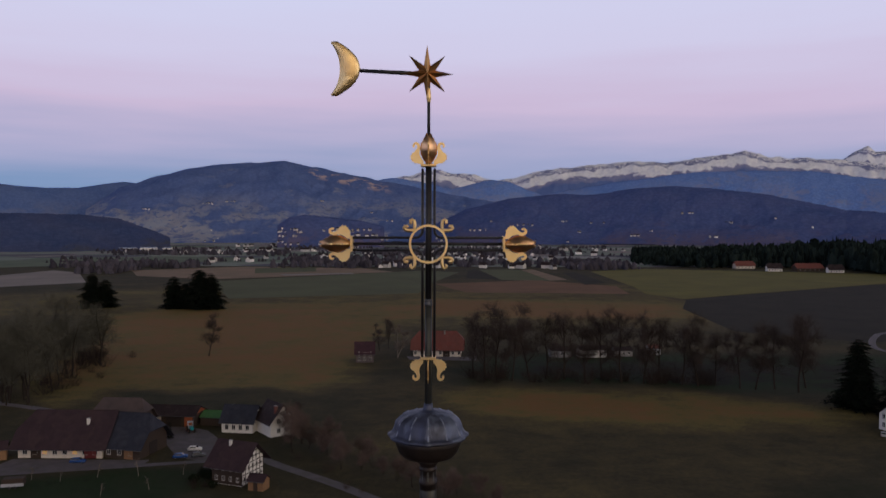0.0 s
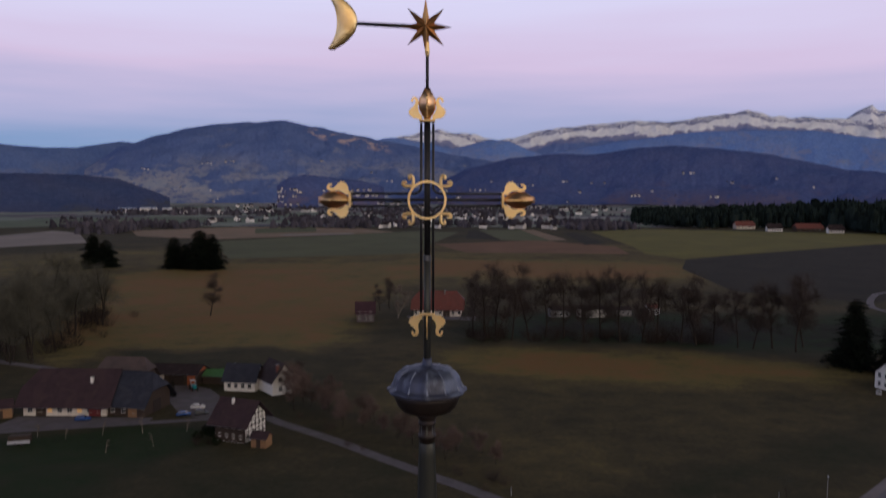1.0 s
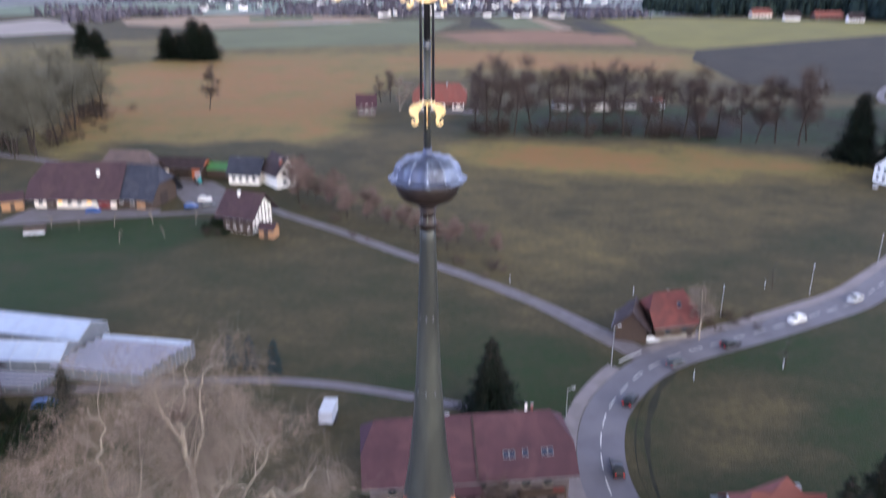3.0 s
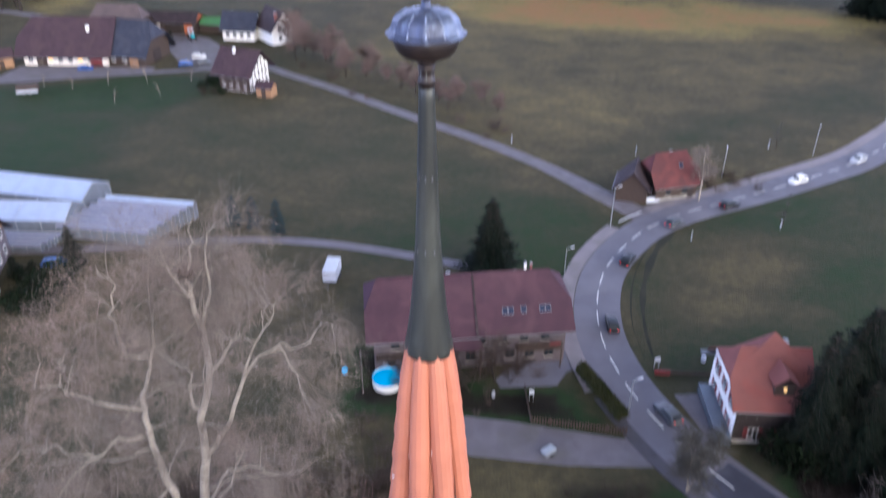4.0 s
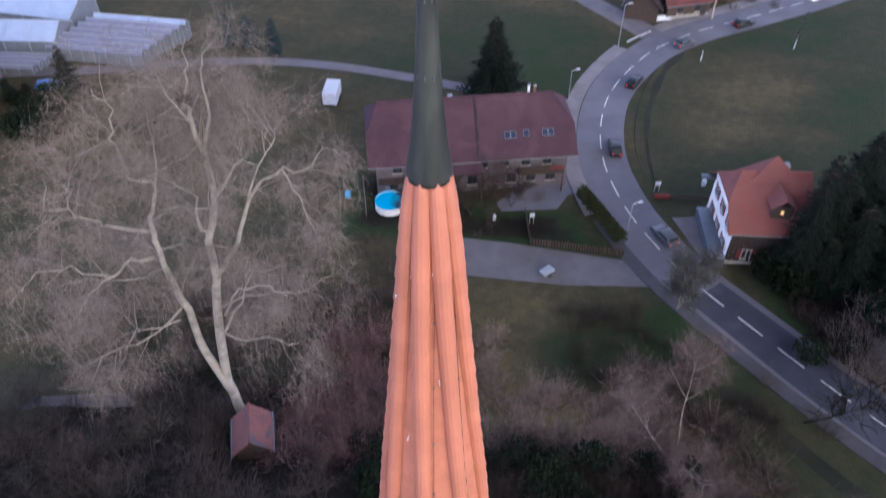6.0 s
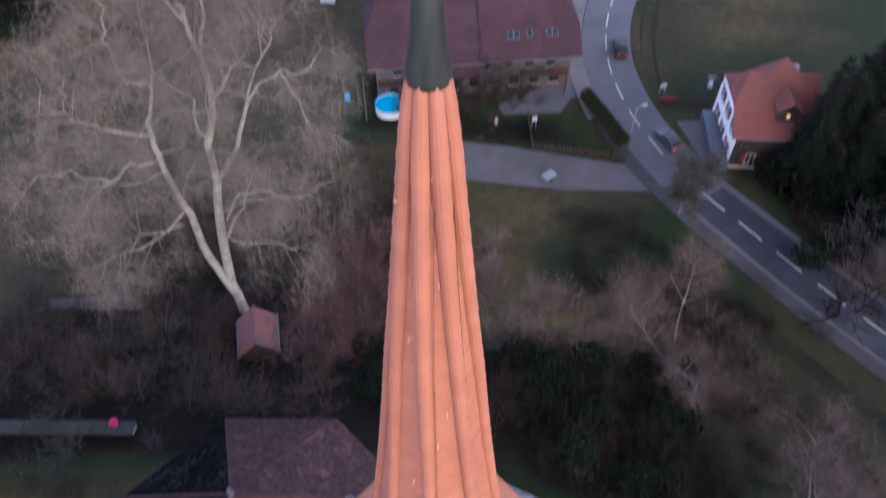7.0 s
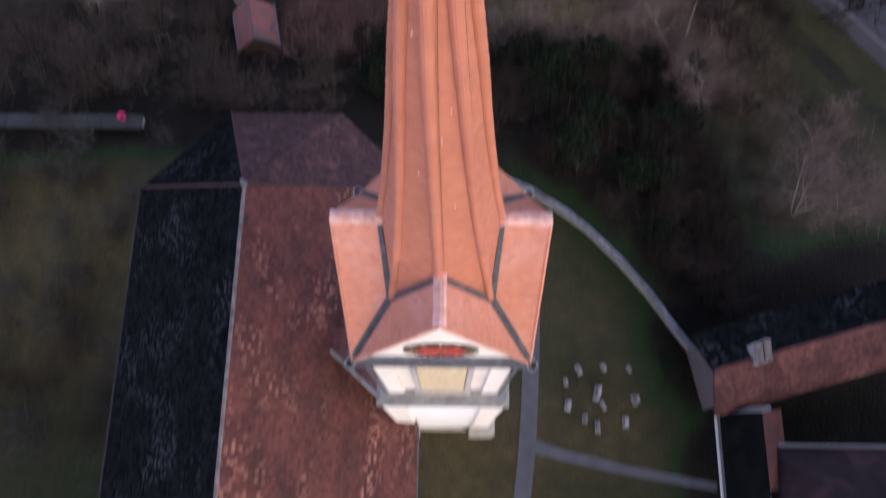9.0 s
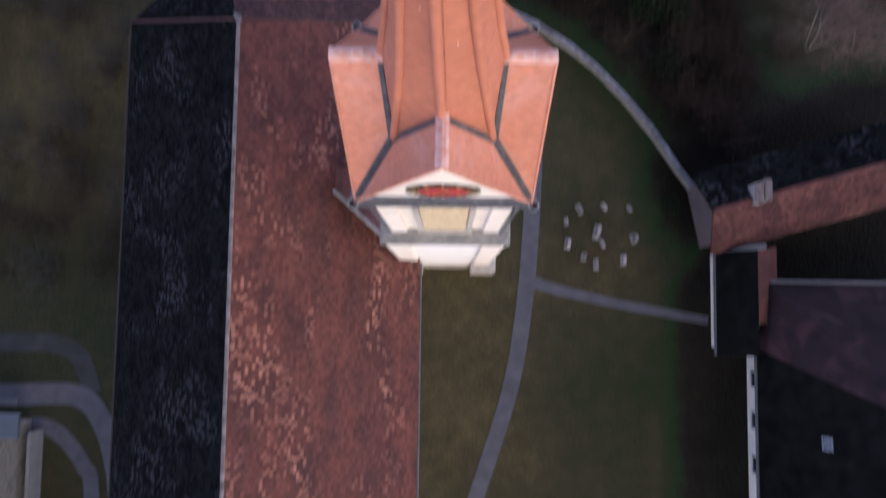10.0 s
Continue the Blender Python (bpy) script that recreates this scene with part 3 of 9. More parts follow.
dry_shade_area(0.40, 16, (-125, 120), (-90, 100), (-40, 98), (-24, 98), (-14, 118), (-38, 150), (-62, 172), (-110, 161))
dry_shade_area(0.16, 14, (-108, 142), (-60, 152), (-44, 140), (-56, 116), (-112, 116))
dry_shade_area(0.06, 8, (-106, 166), (-92, 169), (-54, 172), (-50, 160), (-66, 150), (-96, 143), (-120, 150))
dry_shade_area(0.40, 12, (-48, 165), (-36, 172), (-12, 152), (-24, 118), (-60, 112), (-70, 135))
dry_shade_area(0.36, 12, (-24, 98), (-3, 93), (18, 85), (26, 92), (30, 103), (15, 124), (-3, 139), (-24, 158), (-34, 140), (-20, 118))
dry_shade_area(0.16, 9, (-12, 92), (14, 84), (21, 84), (27, 96), (26, 108), (12, 112), (-6, 104))
dry_shade_area(0.55, 20, (-30, 182), (5, 141), (31, 106), (64, 118), (118, 168), (160, 235), (178, 270), (90, 280), (-20, 285), (-40, 230))
dry_shade_area(0.90, 26, (-5, 235), (40, 215), (110, 215), (148, 238), (160, 262), (90, 278), (10, 284))
dry_shade_area(0.40, 14, (30, 108), (60, 120), (110, 168), (118, 190), (80, 165), (40, 140), (18, 128))
dry_shade_area(0.7, 60, (-330, 430), (-240, 470), (-60, 410), (170, 430), (210, 600), (190, 760), (-60, 760), (-260, 700), (-420, 560))
dry_shade_area(0.90, 30, (-62, 225), (-36, 270), (-30, 420), (-10, 540), (-160, 560), (-215, 470), (-175, 330), (-150, 262), (-92, 222))
dry_shade_area(0.96, 40, (-70, 330), (-48, 350), (-40, 470), (-110, 520), (-180, 470), (-150, 350))
dry_shade_area(1.0, 40, (-30, 470), (160, 470), (180, 560), (-20, 590))
dry_shade_area(0.38, 14, (-60, 200), (-30, 205), (-28, 245), (-62, 262), (-120, 258), (-110, 222))
dry_shade_area(0.33, 12, (83, 131), (48, 109), (30, 98), (21, 80), (21, 63), (30, 54), (62, 40), (150, 60), (170, 140))
dry_shade_area(0.47, 8, (29, 74), (35, 88), (46, 90), (43, 78), (34, 70))
dry_shade_area(0.14, 9, (50, 86), (66, 92), (66, 74), (48, 70))
dry_shade_area(0.12, 6, (36, 97), (44, 103), (60, 112), (66, 108), (50, 96))
dry_shade_area(0.20, 5, (25, 66), (34, 72), (44, 70), (44, 64), (27, 62))
dry_shade_area(0.52, 2, (24.2, 84), (27.6, 91), (30.4, 92), (27.4, 84), (25.2, 74), (22.8, 72))
dry_shade_area(0.52, 30, (-20, 300), (60, 300), (170, 310), (190, 400), (-20, 420))
dry_shade_area(-0.12, 46, (8, 272), (60, 272), (140, 248), (190, 262), (195, 330), (20, 336))
dry_shade_area(0.02, 30, (104, 150), (125, 170), (170, 240), (210, 300), (230, 240), (160, 150))
dry_shade_area(0.55, 6, (1, 24), (1, 50), (24, 50), (33, 34), (30, 22), (20, 24))
dry_shade_area(0.46, 6, (-50, -14), (-19, -14), (-19, 20), (-50, 20))
dry_shade_area(0.30, 6, (-50, -30), (-17, -30), (-17, -1), (-50, -1))
dry_shade_area(0.38, 4, (-1, -40), (-1, -3), (6, -3), (8, -12), (4, -40))
dry_shade_area(0.18, 5, (7, -6), (14, -4), (15, -40), (5, -40))
# near-black ground beside the parsonage, painting the shade between its wings
dry_shade_area(-0.35, 1.2, (14.5, -40), (14.5, -9), (16, -2), (19, 0), (38, 4), (38, -40))
dry_shade_area(0.12, 5, (12, 46), (22, 46), (29, 38), (27, 33), (18, 36))
dry_shade_area(0.74, 6, (1, 28), (9, 26.5), (18, 27), (19, 33), (12, 38), (3, 42))
dry_shade_area(0.08, 4, (9, 43), (13, 43), (16, 38), (13, 36), (10, 39))
dry_shade_area(-0.40, 4, (15, 5), (20, 8), (38, 13), (40, 3), (16, 0))
dry_shade_area(-0.4, 4, (3, 17), (9, 14.5), (14, 9.5), (17, 5), (21, 8), (20, 16), (18.5, 26), (10, 28), (3, 28))
dry_shade_area(-0.38, 6, (-46, 17), (-2, 21), (-2, 30), (-10, 37), (-30, 37), (-40, 30))
dry_shade_area(-0.30, 4, (33, 42), (44, 27), (62, 26), (62, 46), (40, 46))
dry_shade_area(-0.24, 4, (-13, 57), (-13, 68), (4, 66), (15, 62), (18, 55), (9, 57))
# shade under the inn's conifers, painted into the ground
dry_shade_area(-0.45, 4, (33, 46), (36, 53), (40, 57), (58, 58), (58, 40), (42, 40))
dry_shade_area(0.3, 5, (12, 47), (22, 46), (27, 38), (34, 28), (30, 22), (20, 34))
dry_shade_area(0.04, 4, (18, 45), (23, 46), (24, 40), (20, 37), (17, 40))
dry_shade_area(-0.6, 4, (-36, 16), (2, 18), (2, 27), (-10, 27), (-36, 26))

def soft_area(X, Y, poly, soft):
    """1 well inside a polygon, 0 well outside, with an edge as wide as soft."""
    inside = np.zeros(X.shape, bool)
    dist = np.full(X.shape, 1e9)
    for (ax, ay), (bx, by) in zip(poly, poly[1:] + poly[:1]):
        cross = (ay > Y) != (by > Y)
        at = (bx - ax) * (Y - ay) / ((by - ay) or 1e-9) + ax
        inside ^= cross & (X < at)
        lx, ly = bx - ax, by - ay
        s = np.clip(((X - ax) * lx + (Y - ay) * ly) / (lx * lx + ly * ly), 0, 1)
        dist = np.minimum(dist, np.hypot(X - ax - s * lx, Y - ay - s * ly))
    f = np.clip(0.5 + np.where(inside, dist, -dist) / soft, 0, 1)
    return f * f * (3 - 2 * f)


def build_ground():
    xs, ys = spaced(-4800, -200, 230, 4800, 2.0), spaced(-3000, -60, 560, 4800, 2.0)
    verts = []
    for y in ys:
        for x in xs:
            verts.append((x, y, ground_z(x, y) if abs(x) < 100 and y < 80 else -7.0 if y > 50 else rise_of(x, y)))
    n = len(xs)
    faces = [(j * n + i, j * n + i + 1, (j + 1) * n + i + 1, (j + 1) * n + i) for j in range(len(ys) - 1) for i in range(n - 1)]
    ob = raw("ground", verts, faces, M_GRASS)
    ob.data.polygons.foreach_set("use_smooth", [True] * len(faces))
    X, Y = np.meshgrid(np.array(xs), np.array(ys))
    W = 3.0 * np.sin(X * 0.13 + 1.7 * np.sin(Y * 0.05)) + 2.0 * np.sin(Y * 0.21 + X * 0.09)
    wob = np.where(Y > 60, 1.0, 0.35)
    dry_shade = np.full(X.shape, 0.42)
    for value, soft, poly in DRY_AND_SHADE:
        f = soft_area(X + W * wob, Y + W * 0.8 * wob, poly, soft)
        dry_shade = dry_shade * (1 - f) + value * f
    at = ob.data.attributes.new("dry_shade", "FLOAT", "POINT")
    at.data.foreach_set("value", dry_shade.astype(np.float32).ravel())
    tagged(ob, "rough winter grass on a knoll above a wide plain", "ground", "", "structure")


build_ground()
ROAD = strip("road", [(420, 430), (300, 372), (222, 325), (160, 235), (118, 168), (83.5, 131), (64.7, 118), (48.2, 109.2), (38.5, 104.2), (30.5, 98.0), (23.9, 88.8), (20.8, 80.5),
                      (19.7, 71.5), (20.8, 63.0), (23.0, 56.5), (26.0, 50.5), (30.5, 44.0), (35.2, 37.5), (40.5, 31.0), (50, 20), (66, 2), (90, -24)],
             [6.6, 6.6, 6.4, 6.0, 6.2, 6.8, 7.2], 0.03, M_ASPHALT, "grey asphalt main road curving round the farmhouse")
strip("lane", [(32, 103.5), (25.2, 112.9), (17.6, 123.2), (6.8, 134.8), (-2.1, 143.0), (-13.1, 153.2), (-24.1, 163.9), (-38.3, 176.0), (-46, 183), (-63.6, 195.0), (-84, 213), (-127, 233), (-160, 250), (-260, 320)],
      [4.6, 3.2, 3.0, 3.0, 3.0, 3.4, 3.0], 0.045, M_LANE, "narrow pale lane running from the road to the farm", "lane")
strip("lane", [(-50, 181), (-58, 179.9), (-81, 174.7), (-99, 171), (-125, 165)], [2.5, 2.4, 3.0, 4.0], 0.05, M_LANE, "pale farm lane in front of the barn", "lane")
strip("lane", [(-90, 89), (-65.7, 91.5), (-50.1, 92.6), (-39.0, 94.5), (-26.3, 95.1), (-15.8, 93.7), (-4.7, 90.6), (3.5, 87.8), (10, 86), (18, 84)], [3.2, 2.2, 2.0, 2.0, 2.0], 0.04, M_LANE, "narrow pale footpath across the meadow", "path")
patch("forecourt", [(2.0, 57.0), (7.1, 56.2), (19.0, 53.6), (23, 55), (21.5, 49.6), (12.5, 49.8), (3.3, 51.0), (-3, 52), (-4, 55)], 0.022, M_LANE, "worn asphalt parking area beside the road", "parking area")
patch("forecourt", [(26, 60.5), (31, 61), (30.5, 55.0), (28.0, 53.0)], 0.02, M_LANE, "asphalt forecourt of the inn", "parking area")
patch("forecourt", [(14.5, 64.5), (18.5, 66), (17.3, 73), (15.5, 74), (6, 63), (6.5, 61.5), (13, 62)], 0.02, M_ASPHALT, "paved yard beside the farmhouse", "yard")
patch("farmyard", [(-93, 214), (-80, 216), (-66, 208), (-58, 196), (-53, 186), (-53, 181), (-60, 180.5), (-66, 183), (-76, 200), (-84, 208)], 0.02, M_LANE, "grey paved farmyard between barns", "yard")
patch("farmyard", [(-108, 169), (-106, 181.5), (-72, 181), (-72, 176)], 0.02, M_LANE, "pale paved strip in front of the farmhouse", "yard")
strip("path", [(6.0, 9.5), (5.8, 4), (5.7, 1.2), (5.3, -4.3), (4.4, -10.2), (2.4, -16.8), (0, -24), (-4, -34)], [1.15, 1.0], 0.03, M_GRAVEL, "narrow grey gravel churchyard path", "path")
strip("path", [(5.6, -3.4), (7.5, -4.0), (11.7, -4.9), (17.4, -5.9)], [0.8, 0.55], 0.035, M_GRAVEL, "narrow grey gravel side path", "path")
strip("path", [(-42, -7.9), (-29.5, -7.9), (-27.0, -7.9), (-25.4, -8.1), (-24.3, -8.8), (-23.7, -10.0), (-23.3, -11.2)], [1.3, 1.2], 0.03, M_OLDPATH, "dark mossy path curving round the church", "path")
strip("path", [(-42, -11.4), (-29.3, -11.4), (-27.0, -11.3), (-24.7, -11.3), (-23.4, -11.9), (-22.4, -13.4), (-21.7, -15.4), (-21.2, -19), (-21, -30)], [1.5, 1.3], 0.045, M_GRAVEL, "grey path between the church and the low building", "path")
strip("path", [(-27.4, -13.4), (-26.6, -13.4), (-25.6, -13.7), (-24.5, -14.7), (-23.6, -16.0), (-23.0, -18), (-22.6, -30)], [1.1, 1.0], 0.06, M_GRAVEL, "grey branch path beside the low building", "path")



def kerbed(name, offset, width, a, b, high, label, mat):
    """A raised pavement along the road between two points of it, with a kerb."""
    bm = bmesh.new()
    rows = []
    for i in range(a, b):
        p, q = ROAD[i], ROAD[i + 1]
        d = (q - p).normalized()
        s = Vector((d.y, -d.x, 0))
        l, r = p + s * offset, p + s * (offset + width)
        z0, z1 = rise_of(l.x, l.y) - 0.05, rise_of(l.x, l.y) + high
        rows.append([bm.verts.new((l.x, l.y, z0)), bm.verts.new((l.x, l.y, z1)), bm.verts.new((r.x, r.y, z1)), bm.verts.new((r.x, r.y, z0))])
    for u, v in zip(rows, rows[1:]):
        for k in range(3):
            bm.faces.new((u[k], u[k + 1], v[k + 1], v[k]))
    tagged(part(name, bm, mat), label, "pavement", "", "structure")


kerbed("pavement", 3.05, 1.9, 24, 68, 0.11, "pale raised pavement along the outer side of the road", M_PAVE)
kerbed("pavement", 3.1, 2.0, 73, 106, 0.11, "wide pale pavement along the outer side of the bend", M_PAVE)
kerbed("pavement", 3.05, 1.5, 106, 150, 0.09, "dull pavement along the lower road", M_DULLPAVE)
# strip of a darker asphalt colour over the lower road
strip("road", [(27.0, 48.9), (30.5, 44.0), (35.2, 37.5), (40.5, 31.0), (50, 20), (66, 2)], [4.8, 5.2, 5.4, 5.4], 0.034, M_DARKASPHALT, "darker stretch of the lower road")
strip("road_line", [(27.6, 101.2), (29.6, 102.9), (32.0, 104.7)], [0.28, 0.28], 0.055, M_PAINT, "worn white line across the mouth of the lane", "road line")
strip("ditch", [(33.6, 97.8), (30.6, 93.4), (27.6, 87.4), (25.4, 80.8), (24.1, 73.6), (24.2, 67.2)], [0.05, 0.25, 0.12, 0.3, 0.1, 0.05], 0.022, M_DITCH, "shallow dark groove along the verge of the bend", "ditch")
strip("ditch", [(36.3, 99.5), (32.4, 94.0), (29.3, 87.6), (27.0, 80.9), (25.6, 73.4), (25.2, 66.8)], [0.3, 1.5, 0.7, 1.2, 0.5, 0.9, 0.35, 0.5, 0.15], 0.02, M_DITCH, "dark grassy ditch inside the bend", "ditch")


# lane markings: dashes of three metres on the main road
def build_dashes():
    run, last, on = 0.0, None, None
    marks = []
    ln = [(a, b, (b - a).length) for a, b in zip(ROAD, ROAD[1:])]

    def at(s):
        for a, b, l in ln:
            if s <= l:
                return a + (b - a) * (s / l), (b - a).normalized()
            s -= l
        return b, (b - a).normalized()
    total = sum(l for _, _, l in ln)
    parent = thing("lane_marking", "broken white centre line on the asphalt road", "road marking", kind="structure")
    s = 330.0
    while s < total - 12:
        bm = bmesh.new()
        rows = []
        for k in range(4):
            p, d = at(s + k)
            q = Vector((d.y, -d.x, 0)) * 0.07
            rows.append((bm.verts.new((p.x - q.x, p.y - q.y, -6.962)), bm.verts.new((p.x + q.x, p.y + q.y, -6.962))))
        for a, b in zip(rows, rows[1:]):
            bm.faces.new((a[0], a[1], b[1], b[0]))
        part("dash", bm, M_PAINT, parent)
        s += 4.8


build_dashes()

# meadows and fields on the plain
patch("field", [(185, 950), (265, 1010), (367, 975), (560, 900), (640, 820), (435, 756), (242, 630), (191, 595), (172, 640), (180, 715)], 0.20, M_YELLOW, "yellow-green crop field", "field")
patch("field", [(191, 592), (242, 627), (435, 750), (640, 815), (700, 560), (330, 420), (212, 372), (160, 412), (167, 525)], 0.10, M_SOIL, "dark ploughed field", "field")
patch("field", [(-8, 745), (97, 800), (165, 720), (158, 640), (20, 650)], 0.13, M_BROWNFIELD, "brown stubble field", "field")
patch("field", [(-235, 770), (-142, 856), (-28, 962), (20, 930), (-10, 760), (-21, 640), (-167, 590)], 0.16, M_FARGREEN, "green crop field", "field")
patch("field", [(-390, 950), (-273, 1043), (-104, 1010), (-60, 935), (-150, 862), (-247, 800), (-343, 850)], 0.18, M_TANFIELD, "pale brown stubble field", "field")
patch("field", [(-248, 1004), (-174, 1040), (-156, 935), (-223, 900)], 0.26, M_FARGREEN, "narrow green crop strip", "field")
patch("field", [(-190, 880), (-110, 912), (-104, 892), (-180, 862)], 0.27, M_PALEFIELD, "pale gravelled field edge", "field")
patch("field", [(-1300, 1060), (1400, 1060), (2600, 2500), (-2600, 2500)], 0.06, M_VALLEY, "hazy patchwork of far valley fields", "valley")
patch("field", [(25, 820), (32, 965), (44, 990), (62, 800)], 0.22, M_SOIL, "narrow dark ploughed strip", "field")
patch("field", [(62, 800), (46, 990), (100, 985), (112, 790)], 0.21, M_FARGREEN, "green crop strip between ploughed strips", "field")
patch("field", [(112, 790), (101, 985), (118, 992), (132, 805)], 0.23, M_TANFIELD, "pale brown stubble strip", "field")
patch("field", [(138, 735), (146, 915), (163, 935), (164, 760)], 0.24, M_SOIL, "narrow dark ploughed strip", "field")
patch("field", [(-500, 690), (-500, 830), (-486, 946), (-434, 904), (-352, 748), (-404, 692)], 0.26, M_PALEFIELD, "pale bare field beyond the plain", "field")
patch("field", [(-620, 990), (-438, 1111), (-340, 1200), (-330, 1330), (-500, 1380), (-685, 1190)], 0.12, M_VALEGREEN, "wide grey-green meadow in the valley", "field")
strip("lane", [(300, 440), (242, 408), (228, 395), (212, 370), (205, 350), (212, 330), (240, 322)], [3.4, 3.2], 0.13, M_LANE, "pale lane bending through the far fields", "lane")
strip("ditch", [(24.5, 37.6), (26.8, 35.2), (31.3, 29.5), (35.7, 23.1), (41, 15)], [0.6, 1.9, 1.5, 1.9, 1.3], 0.03, M_DITCH, "dark overgrown ditch along the bank of the road", "ditch")


# ---- hills and mountains, far off ----
def ridge(name, dist, deep, crest, foot, mat, label, rough, seed, steps=220, rows=26, trees=0.0):
    """A range: crest gives (bearing in degrees, height) along its skyline; foot is its base height; trees: ragged canopy in metres."""
    lo, hi = crest[0][0], crest[-1][0]
    rnd = random.Random(int(seed))
    verts, below = [], []
    for j in range(rows + 6):
        v = j / (rows - 1)
        for i in range(steps + 1):
            u = lo + (hi - lo) * i / steps
            k = max(q for q in range(len(crest) - 1) if crest[q][0] <= u + 1e-9) if u < hi else len(crest) - 2
            s = (u - crest[k][0]) / (crest[k + 1][0] - crest[k][0])
            top = crest[k][1] + (crest[k + 1][1] - crest[k][1]) * s
            r = dist + deep * v
            x, y = r * math.sin(radians(u)), r * math.cos(radians(u))
            p = Vector((x / dist * 9, y / dist * 9, seed))
            nz = noise.fractal(p * 1.3, 1.0, 2.1, 6) + 0.5 * noise.fractal(p * 5, 0.9, 2.0, 4)
            if v <= 1:
                shape = step(v, 0.0, 1.0) * 0.6 + v * 0.4
                z = foot + (top - foot) * shape + nz * rough * (0.35 + 0.65 * math.sin(math.pi * min(v, 1.0)))
                if v > 0.93:
                    z = min(z, top + nz * rough * 0.18)
            else:
                z = top - (v - 1) * (top - foot) * 1.5 + nz * rough * 0.15
            below.append(max(top - z, 0.0))
            if trees and v > 0.08:
                z += rnd.uniform(-trees, trees) * (0.5 + noise.noise(p * 30))
            verts.append((x, y, z))
    n = steps + 1
    faces = [(j * n + i, j * n + i + 1, (j + 1) * n + i + 1, (j + 1) * n + i) for j in range(rows + 5) for i in range(steps)]
    ob = raw(name, verts, faces, mat)
    ob.data.polygons.foreach_set("use_smooth", [True] * len(faces))
    at = ob.data.attributes.new("below", "FLOAT", "POINT")
    at.data.foreach_set("value", below)
    return tagged(ob, label, "mountain", "", "structure")


def snow_material():
    """Limestone wall under the crest with snow on its ledges and gullies, snow aprons below, woods at the foot; rock
    and woods tinted blue as haze.
    """
    m = material("snow_and_hazed_rock", (0.22, 0.25, 0.44), (0.31, 0.32, 0.50), 0.012, 1.0, 0, 0.25, 0.03, world=True, spec=0.0)
    nt = m.node_tree
    N, L = nt.nodes.new, nt.links.new
    bs = nt.nodes["Principled BSDF"]
    rock = bs.inputs["Base Color"].links[0].from_socket
    pos = N("ShaderNodeNewGeometry").outputs["Position"]

    def noise_at(scale, detail, stretch):
        mp = N("ShaderNodeMapping")
        mp.inputs["Scale"].default_value = stretch
        L(pos, mp.inputs[0])
        n = N("ShaderNodeTexNoise")
        n.inputs["Scale"].default_value, n.inputs["Detail"].default_value, n.inputs["Distortion"].default_value = scale, detail, 0.5
        L(mp.outputs[0], n.inputs["Vector"])
        return n.outputs["Fac"]

    def calc(op, a, b, c=None):
        q = N("ShaderNodeMath")
        q.operation = op
        for i, v in enumerate((a, b, c)):
            if v is None:
                continue
            if isinstance(v, (int, float)):
                q.inputs[i].default_value = v
            else:
                L(v, q.inputs[i])
        return q.outputs[0]

    def remap(v, a, b, c=0.0, d=1.0):
        q = N("ShaderNodeMapRange")
        for key, val in (("From Min", a), ("From Max", b), ("To Min", c), ("To Max", d)):
            q.inputs[key].default_value = val
        L(v, q.inputs["Value"])
        return q.outputs[0]

    at = N("ShaderNodeAttribute")
    at.attribute_name = "below"
    gully = noise_at(0.016, 9, (1.0, 1.0, 0.16))
    broad = noise_at(0.0035, 4, (1.0, 1.0, 0.6))
    depth = calc("MULTIPLY_ADD", calc("SUBTRACT", broad, 0.5), 90.0, at.outputs["Fac"])
    depth = calc("MULTIPLY_ADD", calc("SUBTRACT", gully, 0.5), 85.0, depth)
    apron = calc("MULTIPLY", remap(depth, 26, 34), remap(depth, 82, 72))
    ledge = calc("MULTIPLY", remap(calc("SINE", calc("MULTIPLY", depth, 0.5), 0.0), 0.3, 0.6), remap(depth, 34, 20))
    cap = remap(depth, 11, 7)
    snow = calc("MAXIMUM", calc("MAXIMUM", apron, ledge), cap)
    streak = remap(noise_at(0.05, 6, (1.0, 1.0, 0.12)), 0.40, 0.56)
    snow = calc("MULTIPLY", snow, remap(streak, 0.0, 1.0, 0.82, 1.0))
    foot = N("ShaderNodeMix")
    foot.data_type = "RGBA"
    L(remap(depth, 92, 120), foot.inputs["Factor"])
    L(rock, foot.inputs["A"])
    # haze over the woods at the foot, put into the colour
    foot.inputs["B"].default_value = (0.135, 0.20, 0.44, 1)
    mix = N("ShaderNodeMix")
    mix.data_type = "RGBA"
    L(snow, mix.inputs["Factor"])
    L(foot.outputs["Result"], mix.inputs["A"])
    mix.inputs["B"].default_value = (0.93, 0.94, 1.0, 1)
    L(mix.outputs["Result"], bs.inputs["Base Color"])
    return m


M_SNOW = snow_material()

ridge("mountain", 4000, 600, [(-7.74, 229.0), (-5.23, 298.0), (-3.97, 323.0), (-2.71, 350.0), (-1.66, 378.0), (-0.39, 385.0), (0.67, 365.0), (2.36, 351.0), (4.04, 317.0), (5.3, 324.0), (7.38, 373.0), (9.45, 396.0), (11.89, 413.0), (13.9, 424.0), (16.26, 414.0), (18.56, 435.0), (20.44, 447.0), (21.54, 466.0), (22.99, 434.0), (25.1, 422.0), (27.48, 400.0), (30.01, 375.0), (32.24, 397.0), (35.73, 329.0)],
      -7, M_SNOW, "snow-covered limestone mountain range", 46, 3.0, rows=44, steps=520)
